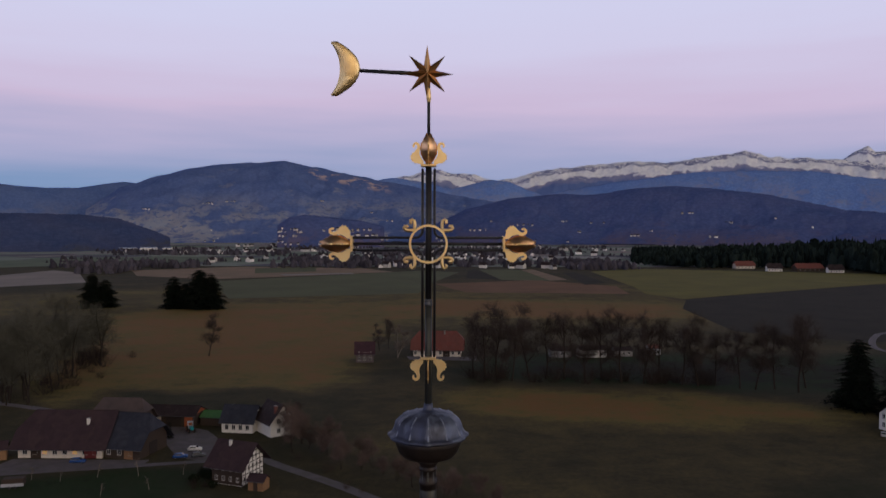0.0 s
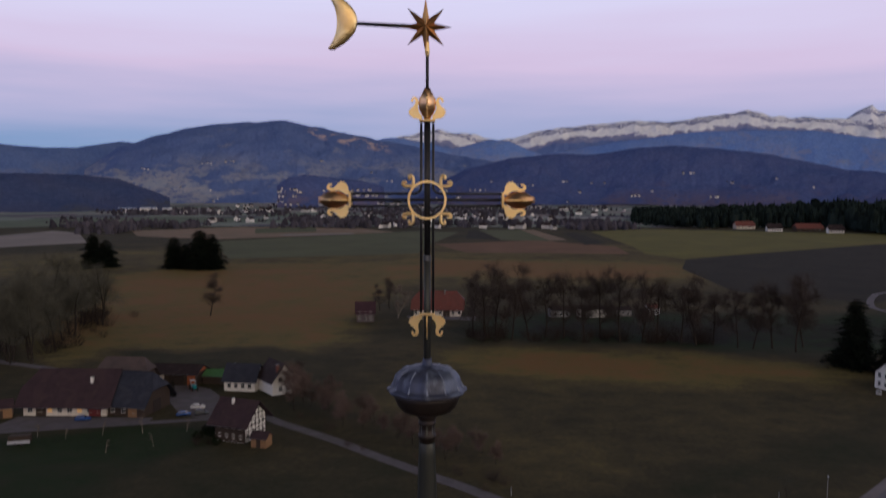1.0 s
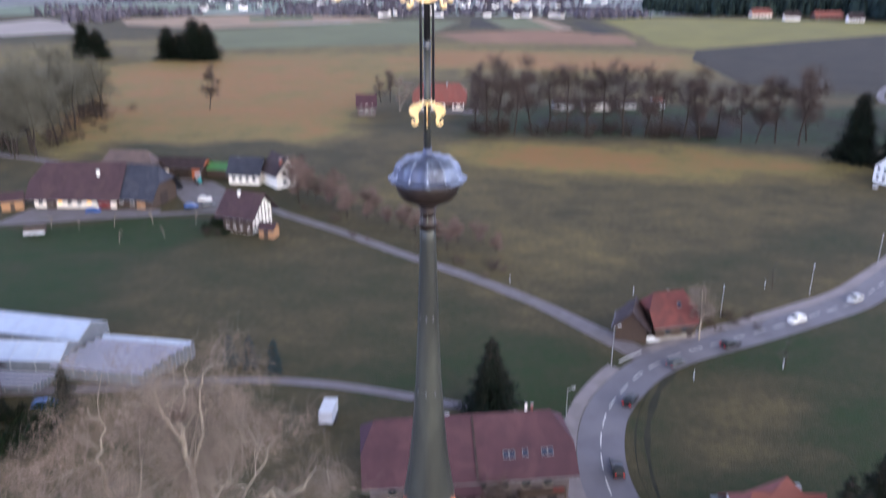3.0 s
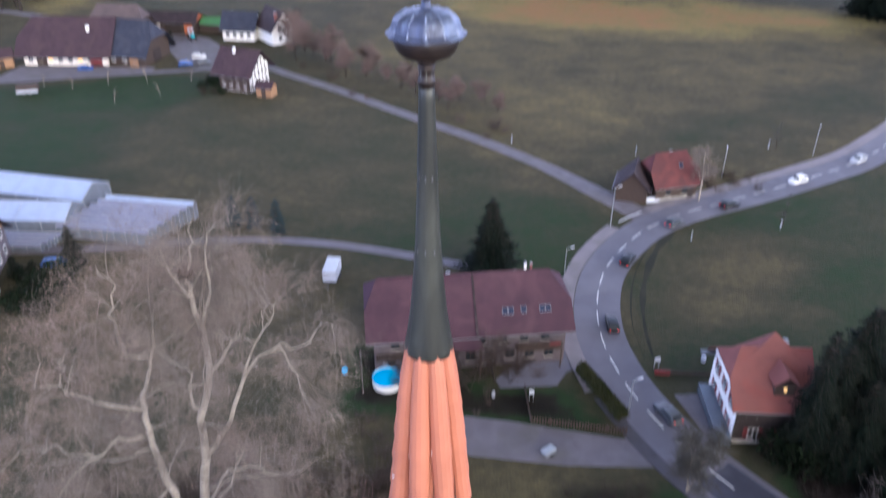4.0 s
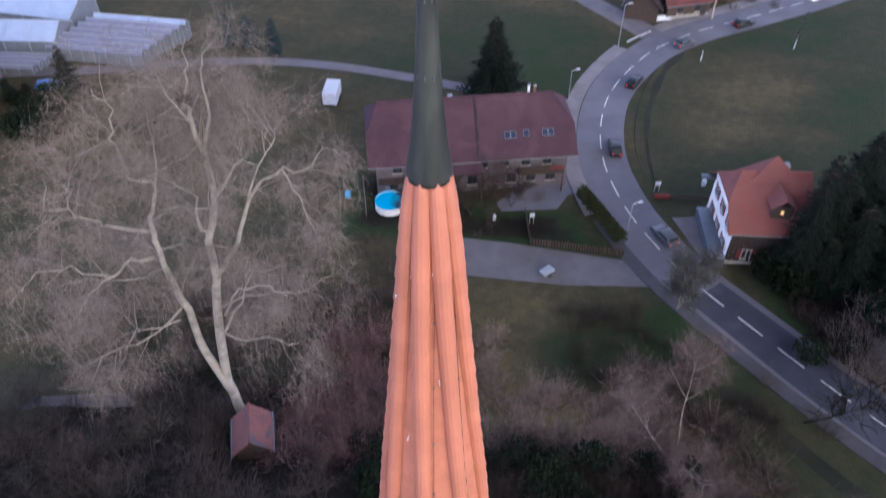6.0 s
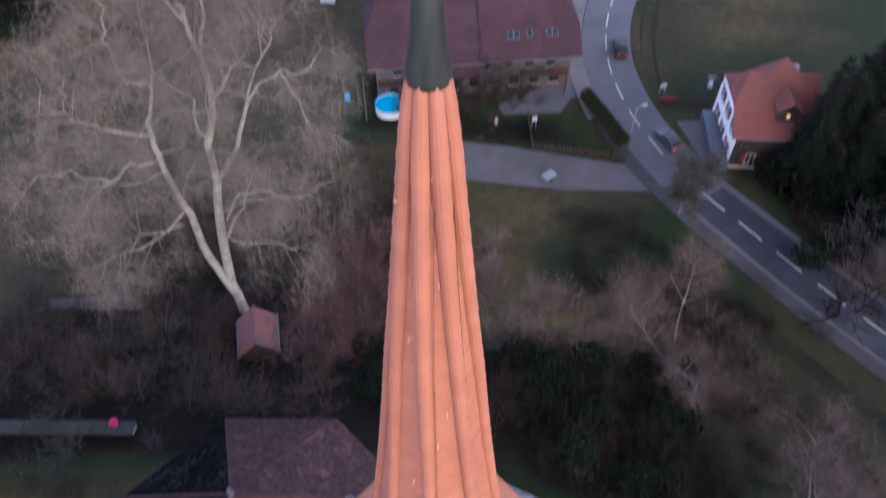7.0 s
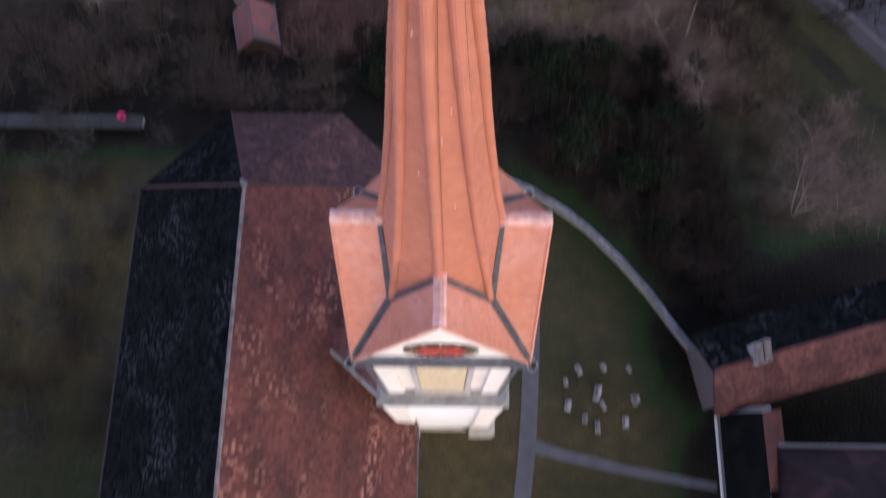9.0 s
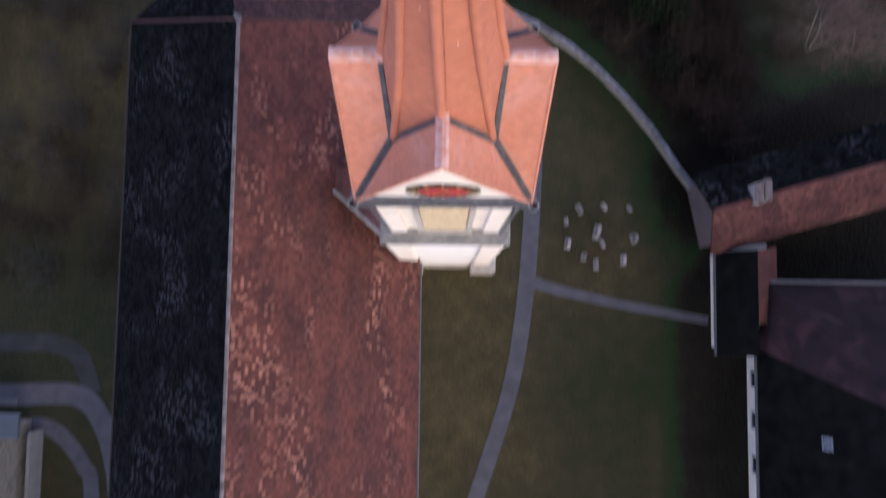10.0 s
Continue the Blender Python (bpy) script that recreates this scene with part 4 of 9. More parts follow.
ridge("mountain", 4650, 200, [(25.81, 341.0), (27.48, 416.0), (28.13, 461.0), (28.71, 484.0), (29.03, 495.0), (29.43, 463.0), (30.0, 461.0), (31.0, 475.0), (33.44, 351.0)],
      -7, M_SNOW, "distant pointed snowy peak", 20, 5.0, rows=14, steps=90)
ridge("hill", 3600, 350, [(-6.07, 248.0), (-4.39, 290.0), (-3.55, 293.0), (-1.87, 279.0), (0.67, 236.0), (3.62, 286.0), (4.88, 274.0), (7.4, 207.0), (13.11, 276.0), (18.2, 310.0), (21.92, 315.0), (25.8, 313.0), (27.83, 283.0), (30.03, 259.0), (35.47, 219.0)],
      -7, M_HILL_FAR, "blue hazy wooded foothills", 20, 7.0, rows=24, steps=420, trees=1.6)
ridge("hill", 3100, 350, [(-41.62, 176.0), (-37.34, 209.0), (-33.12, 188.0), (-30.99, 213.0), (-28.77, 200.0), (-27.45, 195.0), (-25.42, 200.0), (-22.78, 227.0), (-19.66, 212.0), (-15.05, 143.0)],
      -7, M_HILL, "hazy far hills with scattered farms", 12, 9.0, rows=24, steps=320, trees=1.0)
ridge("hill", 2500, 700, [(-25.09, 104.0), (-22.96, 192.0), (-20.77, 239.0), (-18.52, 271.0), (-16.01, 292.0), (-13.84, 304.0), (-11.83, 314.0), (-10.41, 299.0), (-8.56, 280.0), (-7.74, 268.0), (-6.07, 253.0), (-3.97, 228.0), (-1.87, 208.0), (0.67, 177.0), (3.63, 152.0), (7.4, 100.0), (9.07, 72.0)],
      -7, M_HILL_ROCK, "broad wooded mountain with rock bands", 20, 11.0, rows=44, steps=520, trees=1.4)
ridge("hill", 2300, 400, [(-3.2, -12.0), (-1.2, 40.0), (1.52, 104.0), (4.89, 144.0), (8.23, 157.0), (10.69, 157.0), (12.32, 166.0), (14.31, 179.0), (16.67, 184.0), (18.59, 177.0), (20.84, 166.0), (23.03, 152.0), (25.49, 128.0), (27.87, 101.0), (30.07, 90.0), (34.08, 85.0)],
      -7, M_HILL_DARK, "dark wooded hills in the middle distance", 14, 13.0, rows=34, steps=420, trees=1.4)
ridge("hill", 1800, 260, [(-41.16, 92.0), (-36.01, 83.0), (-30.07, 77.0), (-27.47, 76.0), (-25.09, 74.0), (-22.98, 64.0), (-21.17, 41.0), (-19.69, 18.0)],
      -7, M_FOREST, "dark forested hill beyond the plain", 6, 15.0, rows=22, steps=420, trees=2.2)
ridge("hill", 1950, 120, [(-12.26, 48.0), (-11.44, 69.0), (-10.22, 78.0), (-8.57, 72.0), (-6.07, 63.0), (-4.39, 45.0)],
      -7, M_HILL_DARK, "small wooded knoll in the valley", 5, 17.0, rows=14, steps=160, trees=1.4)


# ---- the church tower with its spire ----
SPIRE = [(32.2, 1.82), (32.8, 1.74), (34.0, 1.56), (35.45, 1.355), (37.1, 1.14), (38.2, 1.02), (39.35, 0.90), (40.55, 0.79),
         (41.92, 0.675), (43.06, 0.56), (44.63, 0.42), (46.3, 0.272), (46.9, 0.200)]


def spire_r(z):
    for (z0, r0), (z1, r1) in zip(SPIRE, SPIRE[1:]):
        if z <= z1:
            return r0 + (r1 - r0) * (z - z0) / (z1 - z0) - 0.075
    return SPIRE[-1][1] - 0.075


def hip_turn(k, z):
    """The spire is twisted: its hips turn by half a side between the foot and the mantle."""
    f = min(max((z - 32.3) / 14.4, 0.0), 1.0)
    return radians(-90 + 45 * k - 22.5 * f ** 1.8)


def octant(k, z, extra=0.0):
    a = hip_turn(k, z)
    r = spire_r(z) + extra
    return Vector((r * math.cos(a), r * math.sin(a), z))


def roof_tiles(quad, wide, tall, thick, jitter=0.15, seed=1):
    """Overlapping plain tiles over a quad (low a, low b, high b, high a): verts and faces, five corners and a front edge each."""
    rnd = random.Random(seed)
    a, b, c, d = [Vector(p) for p in quad]
    nrm = (b - a).cross(d - a).normalized()
    height = ((d - a).length + (c - b).length) / 2
    n = max(int(height / tall), 1)
    tiles = []
    for j in range(n):
        v0, v1 = j / n, min((j + 1.35) / n, 1.0)
        l0, l1 = a.lerp(d, v0), b.lerp(c, v0)
        h0, h1 = a.lerp(d, v1), b.lerp(c, v1)
        w = (l1 - l0).length
        m = max(int(round(w / wide)), 1)
        off = 0.5 if j % 2 else 0.0
        for i in range(-1 if off else 0, m):
            u0, u1 = max((i + off) / m, 0.0), min((i + off + 1) / m, 1.0)
            if u1 - u0 < 0.15 / m:
                continue
            g = 0.02 / m
            p0, p1 = l0.lerp(l1, u0 + g), l0.lerp(l1, u1 - g)
            q0, q1 = h0.lerp(h1, u0 + g), h0.lerp(h1, u1 - g)
            up = nrm * thick * (1 + jitter * (rnd.random() - 0.5) * 2)
            tiles.append((p0, p1, p0 + up, p1 + up, q1 + nrm * thick * 0.15, q0 + nrm * thick * 0.15))
    return tiles


TILE_FACES = [(0, 1, 3, 2), (2, 3, 4, 5)]


def tiles_joined(name, tiles, mat, parent, label=""):
    verts, faces = [], []
    for t in tiles:
        b = len(verts)
        verts.extend(t)
        faces.extend(tuple(b + i for i in f) for f in TILE_FACES)
    return tagged(raw(name, verts, faces, mat, parent, label), kind="stuff")


def half_round(p0, p1, out, r0, r1, n=7):
    """A ridge tile from p0 (low) to p1: a half tube bulging along out, a little wider at its low end."""
    d = (p1 - p0).normalized()
    out = (out - d * out.dot(d)).normalized()
    side = d.cross(out)
    verts = []
    for p, r in ((p0, r0), (p1, r1)):
        for k in range(n):
            a = math.pi * (k / (n - 1) * 1.16 - 0.08)
            verts.append(p + side * math.cos(a) * r + out * math.sin(a) * r)
    faces = [(k, k + 1, n + k + 1, n + k) for k in range(n - 1)] + [tuple(range(n))]
    return verts, faces


def build_tower():
    tower = thing("church_tower", "white church tower with four gables and an orange tiled spire", "tower")
    # shaft
    bm = bmesh.new()
    box(bm, -2.45, 2.45, -2.45, 2.45, -0.3, 18.6)
    part("lower_wall", bm, M_WHITE, tower)
    bm = bmesh.new()
    box(bm, -2.62, 2.62, -2.62, 2.62, -0.3, 0.8, 0.04)
    part("plinth", bm, M_LIGHTSTONE, tower, "light sandstone plinth")
    for sx in (-1, 1):
        for sy in (-1, 1):
            bm = bmesh.new()
            x0, x1 = sorted((sx * 1.62, sx * 2.62))
            y0, y1 = sorted((sy * 1.62, sy * 2.62))
            box(bm, x0, x1, y0, y1, 0.0, 18.6, 0.03)
            part("corner_pilaster", bm, M_PLASTER, tower, "cream corner pilaster")
            bm = bmesh.new()
            x0, x1 = sorted((sx * 1.55, sx * 3.05))
            y0, y1 = sorted((sy * 1.55, sy * 3.05))
            box(bm, x0, x1, y0, y1, 0.0, 3.8, 0.04)
            prism(bm, [(x0, y0, 3.8), (x1, y0, 3.8), (x1, y1, 3.8), (x0, y1, 3.8)], (0, 0, 0.12))
            part("buttress", bm, M_LIGHTSTONE, tower, "light sandstone corner buttress")
    bm = bmesh.new()
    for z0, z1, e in ((18.6, 18.9, 2.55), (18.9, 19.25, 2.72), (19.25, 19.4, 2.62)):
        box(bm, -e, e, -e, e, z0, z1, 0.03)
    part("string_course", bm, M_STONE, tower, "dark weathered sandstone string course")
    bm = bmesh.new()
    box(bm, -2.05, 2.05, -2.05, 2.05, 19.4, 29.6)
    part("belfry_wall", bm, M_PLASTER, tower)
    for sx in (-1, 1):
        for sy in (-1, 1):
            bm = bmesh.new()
            x0, x1 = sorted((sx * 1.55, sx * 2.2))
            y0, y1 = sorted((sy * 1.55, sy * 2.2))
            box(bm, x0, x1, y0, y1, 19.4, 29.6, 0.03)
            part("corner_pilaster", bm, M_PLASTER, tower, "cream corner pilaster")
    # sound openings with louvres, one a side
    for k in range(4):
        holder = new("sound_opening")
        holder.parent = tower
        holder.matrix_basis = pose(0, 0, 0, 0, 0, 90 * k)
        holder["label"] = "arched sound opening with brown wooden louvres"
        bm = bmesh.new()
        arch = [(-0.85, 20.4), (0.85, 20.4), (0.85, 26.4)] + [(0.85 * math.cos(a), 26.4 + 0.85 * math.sin(a)) for a in [math.pi * q / 10 for q in range(1, 10)]] + [(-0.85, 26.4)]
        flat_shape(bm, arch, -2.075, -2.055)
        part("backing", bm, M_LIGHTWOOD, holder)
        for j in range(14):
            z = 20.6 + j * 0.44
            bm = bmesh.new()
            prism(bm, [(-0.8, -2.24, z), (0.8, -2.24, z), (0.8, -2.08, z + 0.22), (-0.8, -2.08, z + 0.22)], (0, 0, -0.04))
            part("louvre", bm, M_LOUVRE, holder)
        bm = bmesh.new()
        box(bm, -1.1, 1.1, -2.34, -2.05, 20.1, 20.4, 0.03)
        for sx in (-1, 1):
            x0, x1 = sorted((sx * 0.85, sx * 1.05))
            box(bm, x0, x1, -2.2, -2.055, 20.4, 26.4)
        part("surround", bm, M_LIGHTSTONE, holder)
    # gutter shelf
    bm = bmesh.new()
    for z0, z1, e in ((29.1, 29.4, 2.18), (29.4, 29.65, 2.3), (29.65, 29.82, 2.42)):
        box(bm, -e, e, -e, e, z0, z1, 0.03)
    part("cornice", bm, M_STONE, tower, "weathered stone cornice")
    bm = bmesh.new()
    e, i = 2.5, 2.3
    for k in range(4):
        r = Matrix.Rotation(radians(90 * k), 4, "Z")
        prism(bm, [r @ Vector(p) for p in ((-e, -e, 29.86), (e, -e, 29.86), (i, -i, 30.16), (-i, -i, 30.16))], (0, 0, -0.04))
    part("gutter_shelf", bm, M_FLASH, tower, "grey lead covered ledge below the gable")
    for k in range(4):
        r = Matrix.Rotation(radians(90 * k), 4, "Z")
        bm = bmesh.new()
        tube(bm, [r @ Vector((-2.5, -2.53, 29.86)), r @ Vector((2.5, -2.53, 29.86))], 0.06, 8)
        part("gutter", bm, M_ZINC, tower, "grey zinc gutter")
        bm = bmesh.new()
        c = r @ Vector((2.51, -2.51, 0))
        lathe(bm, [(29.5, 0.05), (29.75, 0.07), (29.88, 0.155), (29.98, 0.155), (29.98, 0.125), (29.90, 0.10)], 14)
        bmesh.ops.translate(bm, verts=bm.verts[:], vec=(c.x, c.y, 0))
        head = part("rainwater_head", bm, M_POLE, tower, "pale zinc rainwater head at the corner")
        # solid black disc painted in as the shade inside the head
        bm = bmesh.new()
        lathe(bm, [(29.91, 0.105), (29.955, 0.122)], 14)
        bmesh.ops.translate(bm, verts=bm.verts[:], vec=(c.x, c.y, 0))
        part("inlet", bm, M_TYRE, head, "black disc for the shaded inlet")
        bm = bmesh.new()
        d = r @ Vector((2.28, -2.28, 0))
        tube(bm, [(c.x, c.y, 29.6), (d.x * 1.02, d.y * 1.02, 28.9), (d.x, d.y, 28.2), (d.x, d.y, 19.6)], 0.045, 8)
        part("downpipe", bm, M_ZINC, tower, "grey zinc downpipe")
    # gables
    top, slope = 35.05, 2.1
    for k in range(4):
        g = new("gable")
        g.parent = tower
        g.matrix_basis = pose(0, 0, 0, 0, 0, 90 * k)
        g["label"] = "steep tiled gable with a painted clock dial"
        bm = bmesh.new()
        prism(bm, [(-2.34, -2.32, 29.95), (2.34, -2.32, 29.95), (0, -2.32, 34.88)], (0, 0.3, 0))
        part("gable_wall", bm, M_PLASTER, g, "cream plastered gable")
        bm = bmesh.new()
        tri = [(-1.3, 29.95), (1.3, 29.95)]
        cz, R1 = 31.35, 0.98
        ring = [(R1 * math.cos(a), cz + R1 * math.sin(a)) for a in [2 * math.pi * q / 40 for q in range(40)]]
        flat_shape(bm, ring, -2.37, -2.31)
        part("dial_ring", bm, M_WOOD, g, "dark brown clock dial ring with gilt strokes")
        for q in range(12):
            bm = bmesh.new()
            a = radians(30 * q)
            m = Matrix.Translation((0, 0, cz)) @ Matrix.Rotation(a, 4, "Y")
            prism(bm, [m @ Vector(p) for p in ((-0.035, -2.385, 0.72), (0.035, -2.385, 0.72), (0.035, -2.385, 0.93), (-0.035, -2.385, 0.93))], (0, 0.02, 0))
            part("hour_mark", bm, M_GOLD, g)
        bm = bmesh.new()
        flat_shape(bm, [(0.66 * math.cos(a), cz + 0.66 * math.sin(a)) for a in [2 * math.pi * q / 32 for q in range(32)]], -2.39, -2.365)
        part("dial_face", bm, M_DIALRED, g, "red painted clock face")
        for a, ln, wd in ((14, 0.62, 0.05), (-158, 0.86, 0.04)):
            bm = bmesh.new()
            m = Matrix.Translation((0, 0, cz)) @ Matrix.Rotation(radians(a), 4, "Y")
            prism(bm, [m @ Vector(p) for p in ((-wd, -2.41, -0.12), (wd, -2.41, -0.12), (wd * 0.6, -2.41, ln * 0.8), (0, -2.41, ln), (-wd * 0.6, -2.41, ln * 0.8))], (0, 0.012, 0))
            part("clock_pointer", bm, M_GOLD, g, "gilt clock pointer")
        for sx in (-1, 1):
            lo, hi = Vector((sx * 2.44, -2.42, top - slope * 2.44)), Vector((0, -2.42, top))
            vin, vlow = Vector((0, -1.2, top)), Vector((sx * 1.2, -1.2, top - slope * 1.2))
            inner = Vector((sx * 2.42, -2.42, top - slope * 2.42))
            bm = bmesh.new()
            prism(bm, [lo, hi, vin, vlow], (0, 0, -0.12))
            part("roof_deck", bm, M_SPIRE_CORE, g)
            quad = [lo, inner, vlow, vin]
            # courses run level; the inner edge follows the valley
            verts = []
            n = 34
            for j in range(n):
                v0, v1 = j / n, min((j + 1.3) / n, 1)
                x0, x1 = sx * 2.42 * (1 - v0), sx * 2.42 * (1 - v1)
                y0, y1 = min(-abs(x0), -1.2), min(-abs(x1), -1.2)
                m = max(int((2.42 + y0) / 0.16), 1)
                off = 0.5 if j % 2 else 0.0
                nrm = Vector((sx * slope, 0, 1)).normalized()
                for i in range(-1 if off else 0, m):
                    a, b = max((i + off) / m, 0), min((i + off + 0.985) / m, 1)
                    w = 0.018 * (1 + 0.3 * random.random())
                    p = [Vector((x0, -2.42 + (y0 + 2.42) * f, top - slope * abs(x0))) for f in (a, b)]
                    q = [Vector((x1, -2.42 + (y1 + 2.42) * f, top - slope * abs(x1))) for f in (a, b)]
                    verts.append((p[0], p[1], p[0] + nrm * w, p[1] + nrm * w, q[1] + nrm * 0.004, q[0] + nrm * 0.004))
            tiles_joined("tiles", verts, M_GABLE, g)
            # verge tiles down the free edge
            for j in range(26):
                v0, v1 = j / 26, (j + 1.06) / 26
                p0, p1 = lo.lerp(hi, v0), lo.lerp(hi, min(v1, 1))
                p0, p1 = p0 + Vector((0, -0.02, 0.02)), p1 + Vector((0, -0.02, 0.035))
                vv, ff = half_round(p1, p0, Vector((0, -0.5, 1)), 0.022, 0.056, 5)
                raw("verge_tile", vv, ff, M_GABLE, g)
            # valley and spire flashings
            for a, b, wd in ((inner, vlow, 0.11), (vlow, vin + Vector((0, -0.13, 0)), 0.10)):
                n1 = Vector((sx * slope, 0, 1)).normalized()
                n2 = Vector((0, -slope, 1)).normalized()
                bm = bmesh.new()
                d = (b - a).normalized()
                s1 = d.cross(n1).normalized() * wd * sx
                off = (n1 + n2).normalized() * 0.055
                if b.z > top - 0.5:
                    # against the spire
                    o = Vector((-sx * 0.1, -0.35, 0.18))
                    prism(bm, [a + n1 * 0.05, b + n1 * 0.05, b + Vector((0, -0.10, 0.06)), a + Vector((sx * 0.02, -0.15, 0.05))], n1 * -0.03)
                    prism(bm, [a + n1 * 0.05 + Vector((0, 0.02, 0)), b + n1 * 0.05 + Vector((0, 0.02, 0)), b + Vector((0, 0.0, 0.20)), a + Vector((0, 0.0, 0.20))], n1 * 0.02)
                else:
                    prism(bm, [a + off, b + off, b + off - s1, a + off - s1], n1 * -0.02)
                part("flashing", bm, M_FLASH, g, "grey lead flashing")
        n = 5
        for j in range(n):
            y0, y1 = -2.45 + j * 0.245, -2.45 + (j + 1.08) * 0.245
            vv, ff = half_round(Vector((0, y1, top - 0.03)), Vector((0, y0, top - 0.015)), Vector((0, 0, 1)), 0.15, 0.16)
            raw("ridge_tile", vv, ff, M_RIDGE, g)
    # spire body
    spire = new("spire")
    spire.parent = tower
    spire["label"] = "slender twisted eight-sided spire of orange clay tiles"
    bm = bmesh.new()
    rings = [[bm.verts.new(octant(k, z, -0.012)) for k in range(8)] for z, r in SPIRE]
    for a, b in zip(rings, rings[1:]):
        for k in range(8):
            bm.faces.new((a[k], a[(k + 1) % 8], b[(k + 1) % 8], b[k]))
    part("spire_core", bm, M_SPIRE_CORE, spire)
    joined, own = [], []
    for k in range(8):
        z = 32.3
        j = 0
        while z < 46.65:
            z2 = z + 0.15
            a, b = octant(k, z), octant(k + 1, z)
            c, d = octant(k + 1, min(z2 + 0.05, 46.7)), octant(k, min(z2 + 0.05, 46.7))
            w = (b - a).length
            m = max(int(w / 0.15), 1)
            nrm = (b - a).cross(d - a).normalized()
            off = 0.5 if j % 2 else 0.0
            for i in range(-1 if off else 0, m):
                u0, u1 = max((i + off) / m, 0) + 0.004, min((i + off + 1) / m, 1) - 0.004
                if u1 - u0 < 0.1 / m:
                    continue
                h = 0.014 * (1 + 0.4 * (random.random() - 0.5))
                p0, p1, q0, q1 = a.lerp(b, u0), a.lerp(b, u1), d.lerp(c, u0), d.lerp(c, u1)
                t = (p0, p1, p0 + nrm * h, p1 + nrm * h, q1 + nrm * 0.003, q0 + nrm * 0.003)
                (own if k in (0, 7) and 37.2 < z < 44.0 and len(own) < 290 else joined).append(t)
            z, j = z2, j + 1
    for t in own:
        raw("tile", [tuple(v) for v in t], TILE_FACES, M_SPIRE, spire)
    tiles_joined("tiles", joined, M_SPIRE, spire)
    # hip rolls of half-round tiles
    rest = ([], [])
    for k in range(8):
        z = 32.55
        while z < 46.7:
            z2 = z + 0.335
            p0, p1 = octant(k, z, 0.01), octant(k, min(z2 + 0.035, 46.74), 0.0)
            a = hip_turn(k, z)
            out = Vector((math.cos(a), math.sin(a), 0.15))
            rr = min(0.098, 0.40 * spire_r(z))
            vv, ff = half_round(p0, p1, out, rr + 0.006, rr - 0.004, 9)
            if k in (0, 1, 2, 6, 7):
                raw("hip_tile", vv, ff, M_SPIRE, spire)
            else:
                b0 = len(rest[0])
                rest[0].extend(vv)
                rest[1].extend(tuple(b0 + i for i in f) for f in ff)
            z = z2
    tagged(raw("hip_tiles", rest[0], rest[1], M_SPIRE, spire), kind="stuff")
    # lightning conductors beside two hips
    for k in (0, 1):
        path = []
        z = 36.0
        while z < 46.2:
            p = octant(k, z).lerp(octant(k + 1, z), 0.13 / max(0.765 * spire_r(z), 0.2))
            path.append(p * 1.0 + Vector((p.x, p.y, 0)).normalized() * 0.035)
            z += 0.5
        bm = bmesh.new()
        tube(bm, path, 0.0042, 5)
        wire = part("lightning_conductor", bm, M_WIRE, spire, "thin brown lightning conductor wire")
        for p in path[::2]:
            bm = bmesh.new()
            box(bm, p.x - 0.011, p.x + 0.011, p.y - 0.011, p.y + 0.011, p.z - 0.010, p.z + 0.010, 0.003)
            part("clip", bm, M_ZINC, wire)
    # small bright roof hooks on the tiles
    for k, u, z in ((7, 0.55, 45.6), (7, 0.08, 45.3), (0, 0.55, 45.7), (0, 0.62, 44.1), (0, 0.60, 41.4), (0, 0.30, 40.6), (7, 0.5, 43.0), (1, 0.2, 43.4), (6, 0.8, 42.2), (7, 0.6, 39.4), (0, 0.5, 38.2)):
        p = octant(k, z).lerp(octant(k + 1, z), u)
        out = Vector((p.x, p.y, 0)).normalized()
        p += out * (0.10 if u < 0.15 else 0.03)
        bm = bmesh.new()
        tube(bm, [p + Vector((0, 0, 0.04)), p + out * 0.010, p + out * 0.03 + Vector((0, 0, -0.02)), p + out * 0.03 + Vector((0, 0, 0.01))], 0.0065, 6)
        part("roof_hook", bm, M_HOOK, spire, "bright zinc roof hook")
    # copper mantle
    bm = bmesh.new()
    prof = [(46.70, 0.216), (46.74, 0.210), (46.80, 0.203), (46.88, 0.189), (47.1, 0.158), (47.4, 0.131), (47.8, 0.103), (48.2, 0.085), (48.6, 0.073), (49.0, 0.061), (49.3, 0.055)]
    lathe(bm, prof, 24, lambda a, z, r: r * (1 + 0.02 * math.cos(8 * a)))
    mantle = part("copper_mantle", bm, M_COPPER, tower, "dark patinated copper cone", True)
    for z in (47.15, 47.75, 48.4):
        bm = bmesh.new()
        r = [q for q in prof if q[0] >= z][0][1] + 0.006
        lathe(bm, [(z - 0.008, r), (z + 0.008, r)], 24)
        part("seam", bm, M_COPPER, mantle)
        bm = bmesh.new()
        for a in (-60, -100, -140, 20):
            x, y = r * math.cos(radians(a)), r * math.sin(radians(a))
            box(bm, x - 0.006, x + 0.006, y - 0.006, y + 0.006, z - 0.03, z + 0.01, 0.002)
        part("hook", bm, M_ZINC, mantle)
    bm = bmesh.new()
    lathe(bm, [(49.10, 0.060), (49.135, 0.060), (49.14, 0.066), (49.16, 0.066), (49.165, 0.058), (49.235, 0.057), (49.24, 0.064), (49.255, 0.064), (49.26, 0.057), (49.275, 0.060), (49.29, 0.074), (49.315, 0.076), (49.325, 0.06), (49.34, 0.05)], 28)
    part("neck", bm, M_BRONZE, mantle, "ringed copper neck", True)


build_tower()


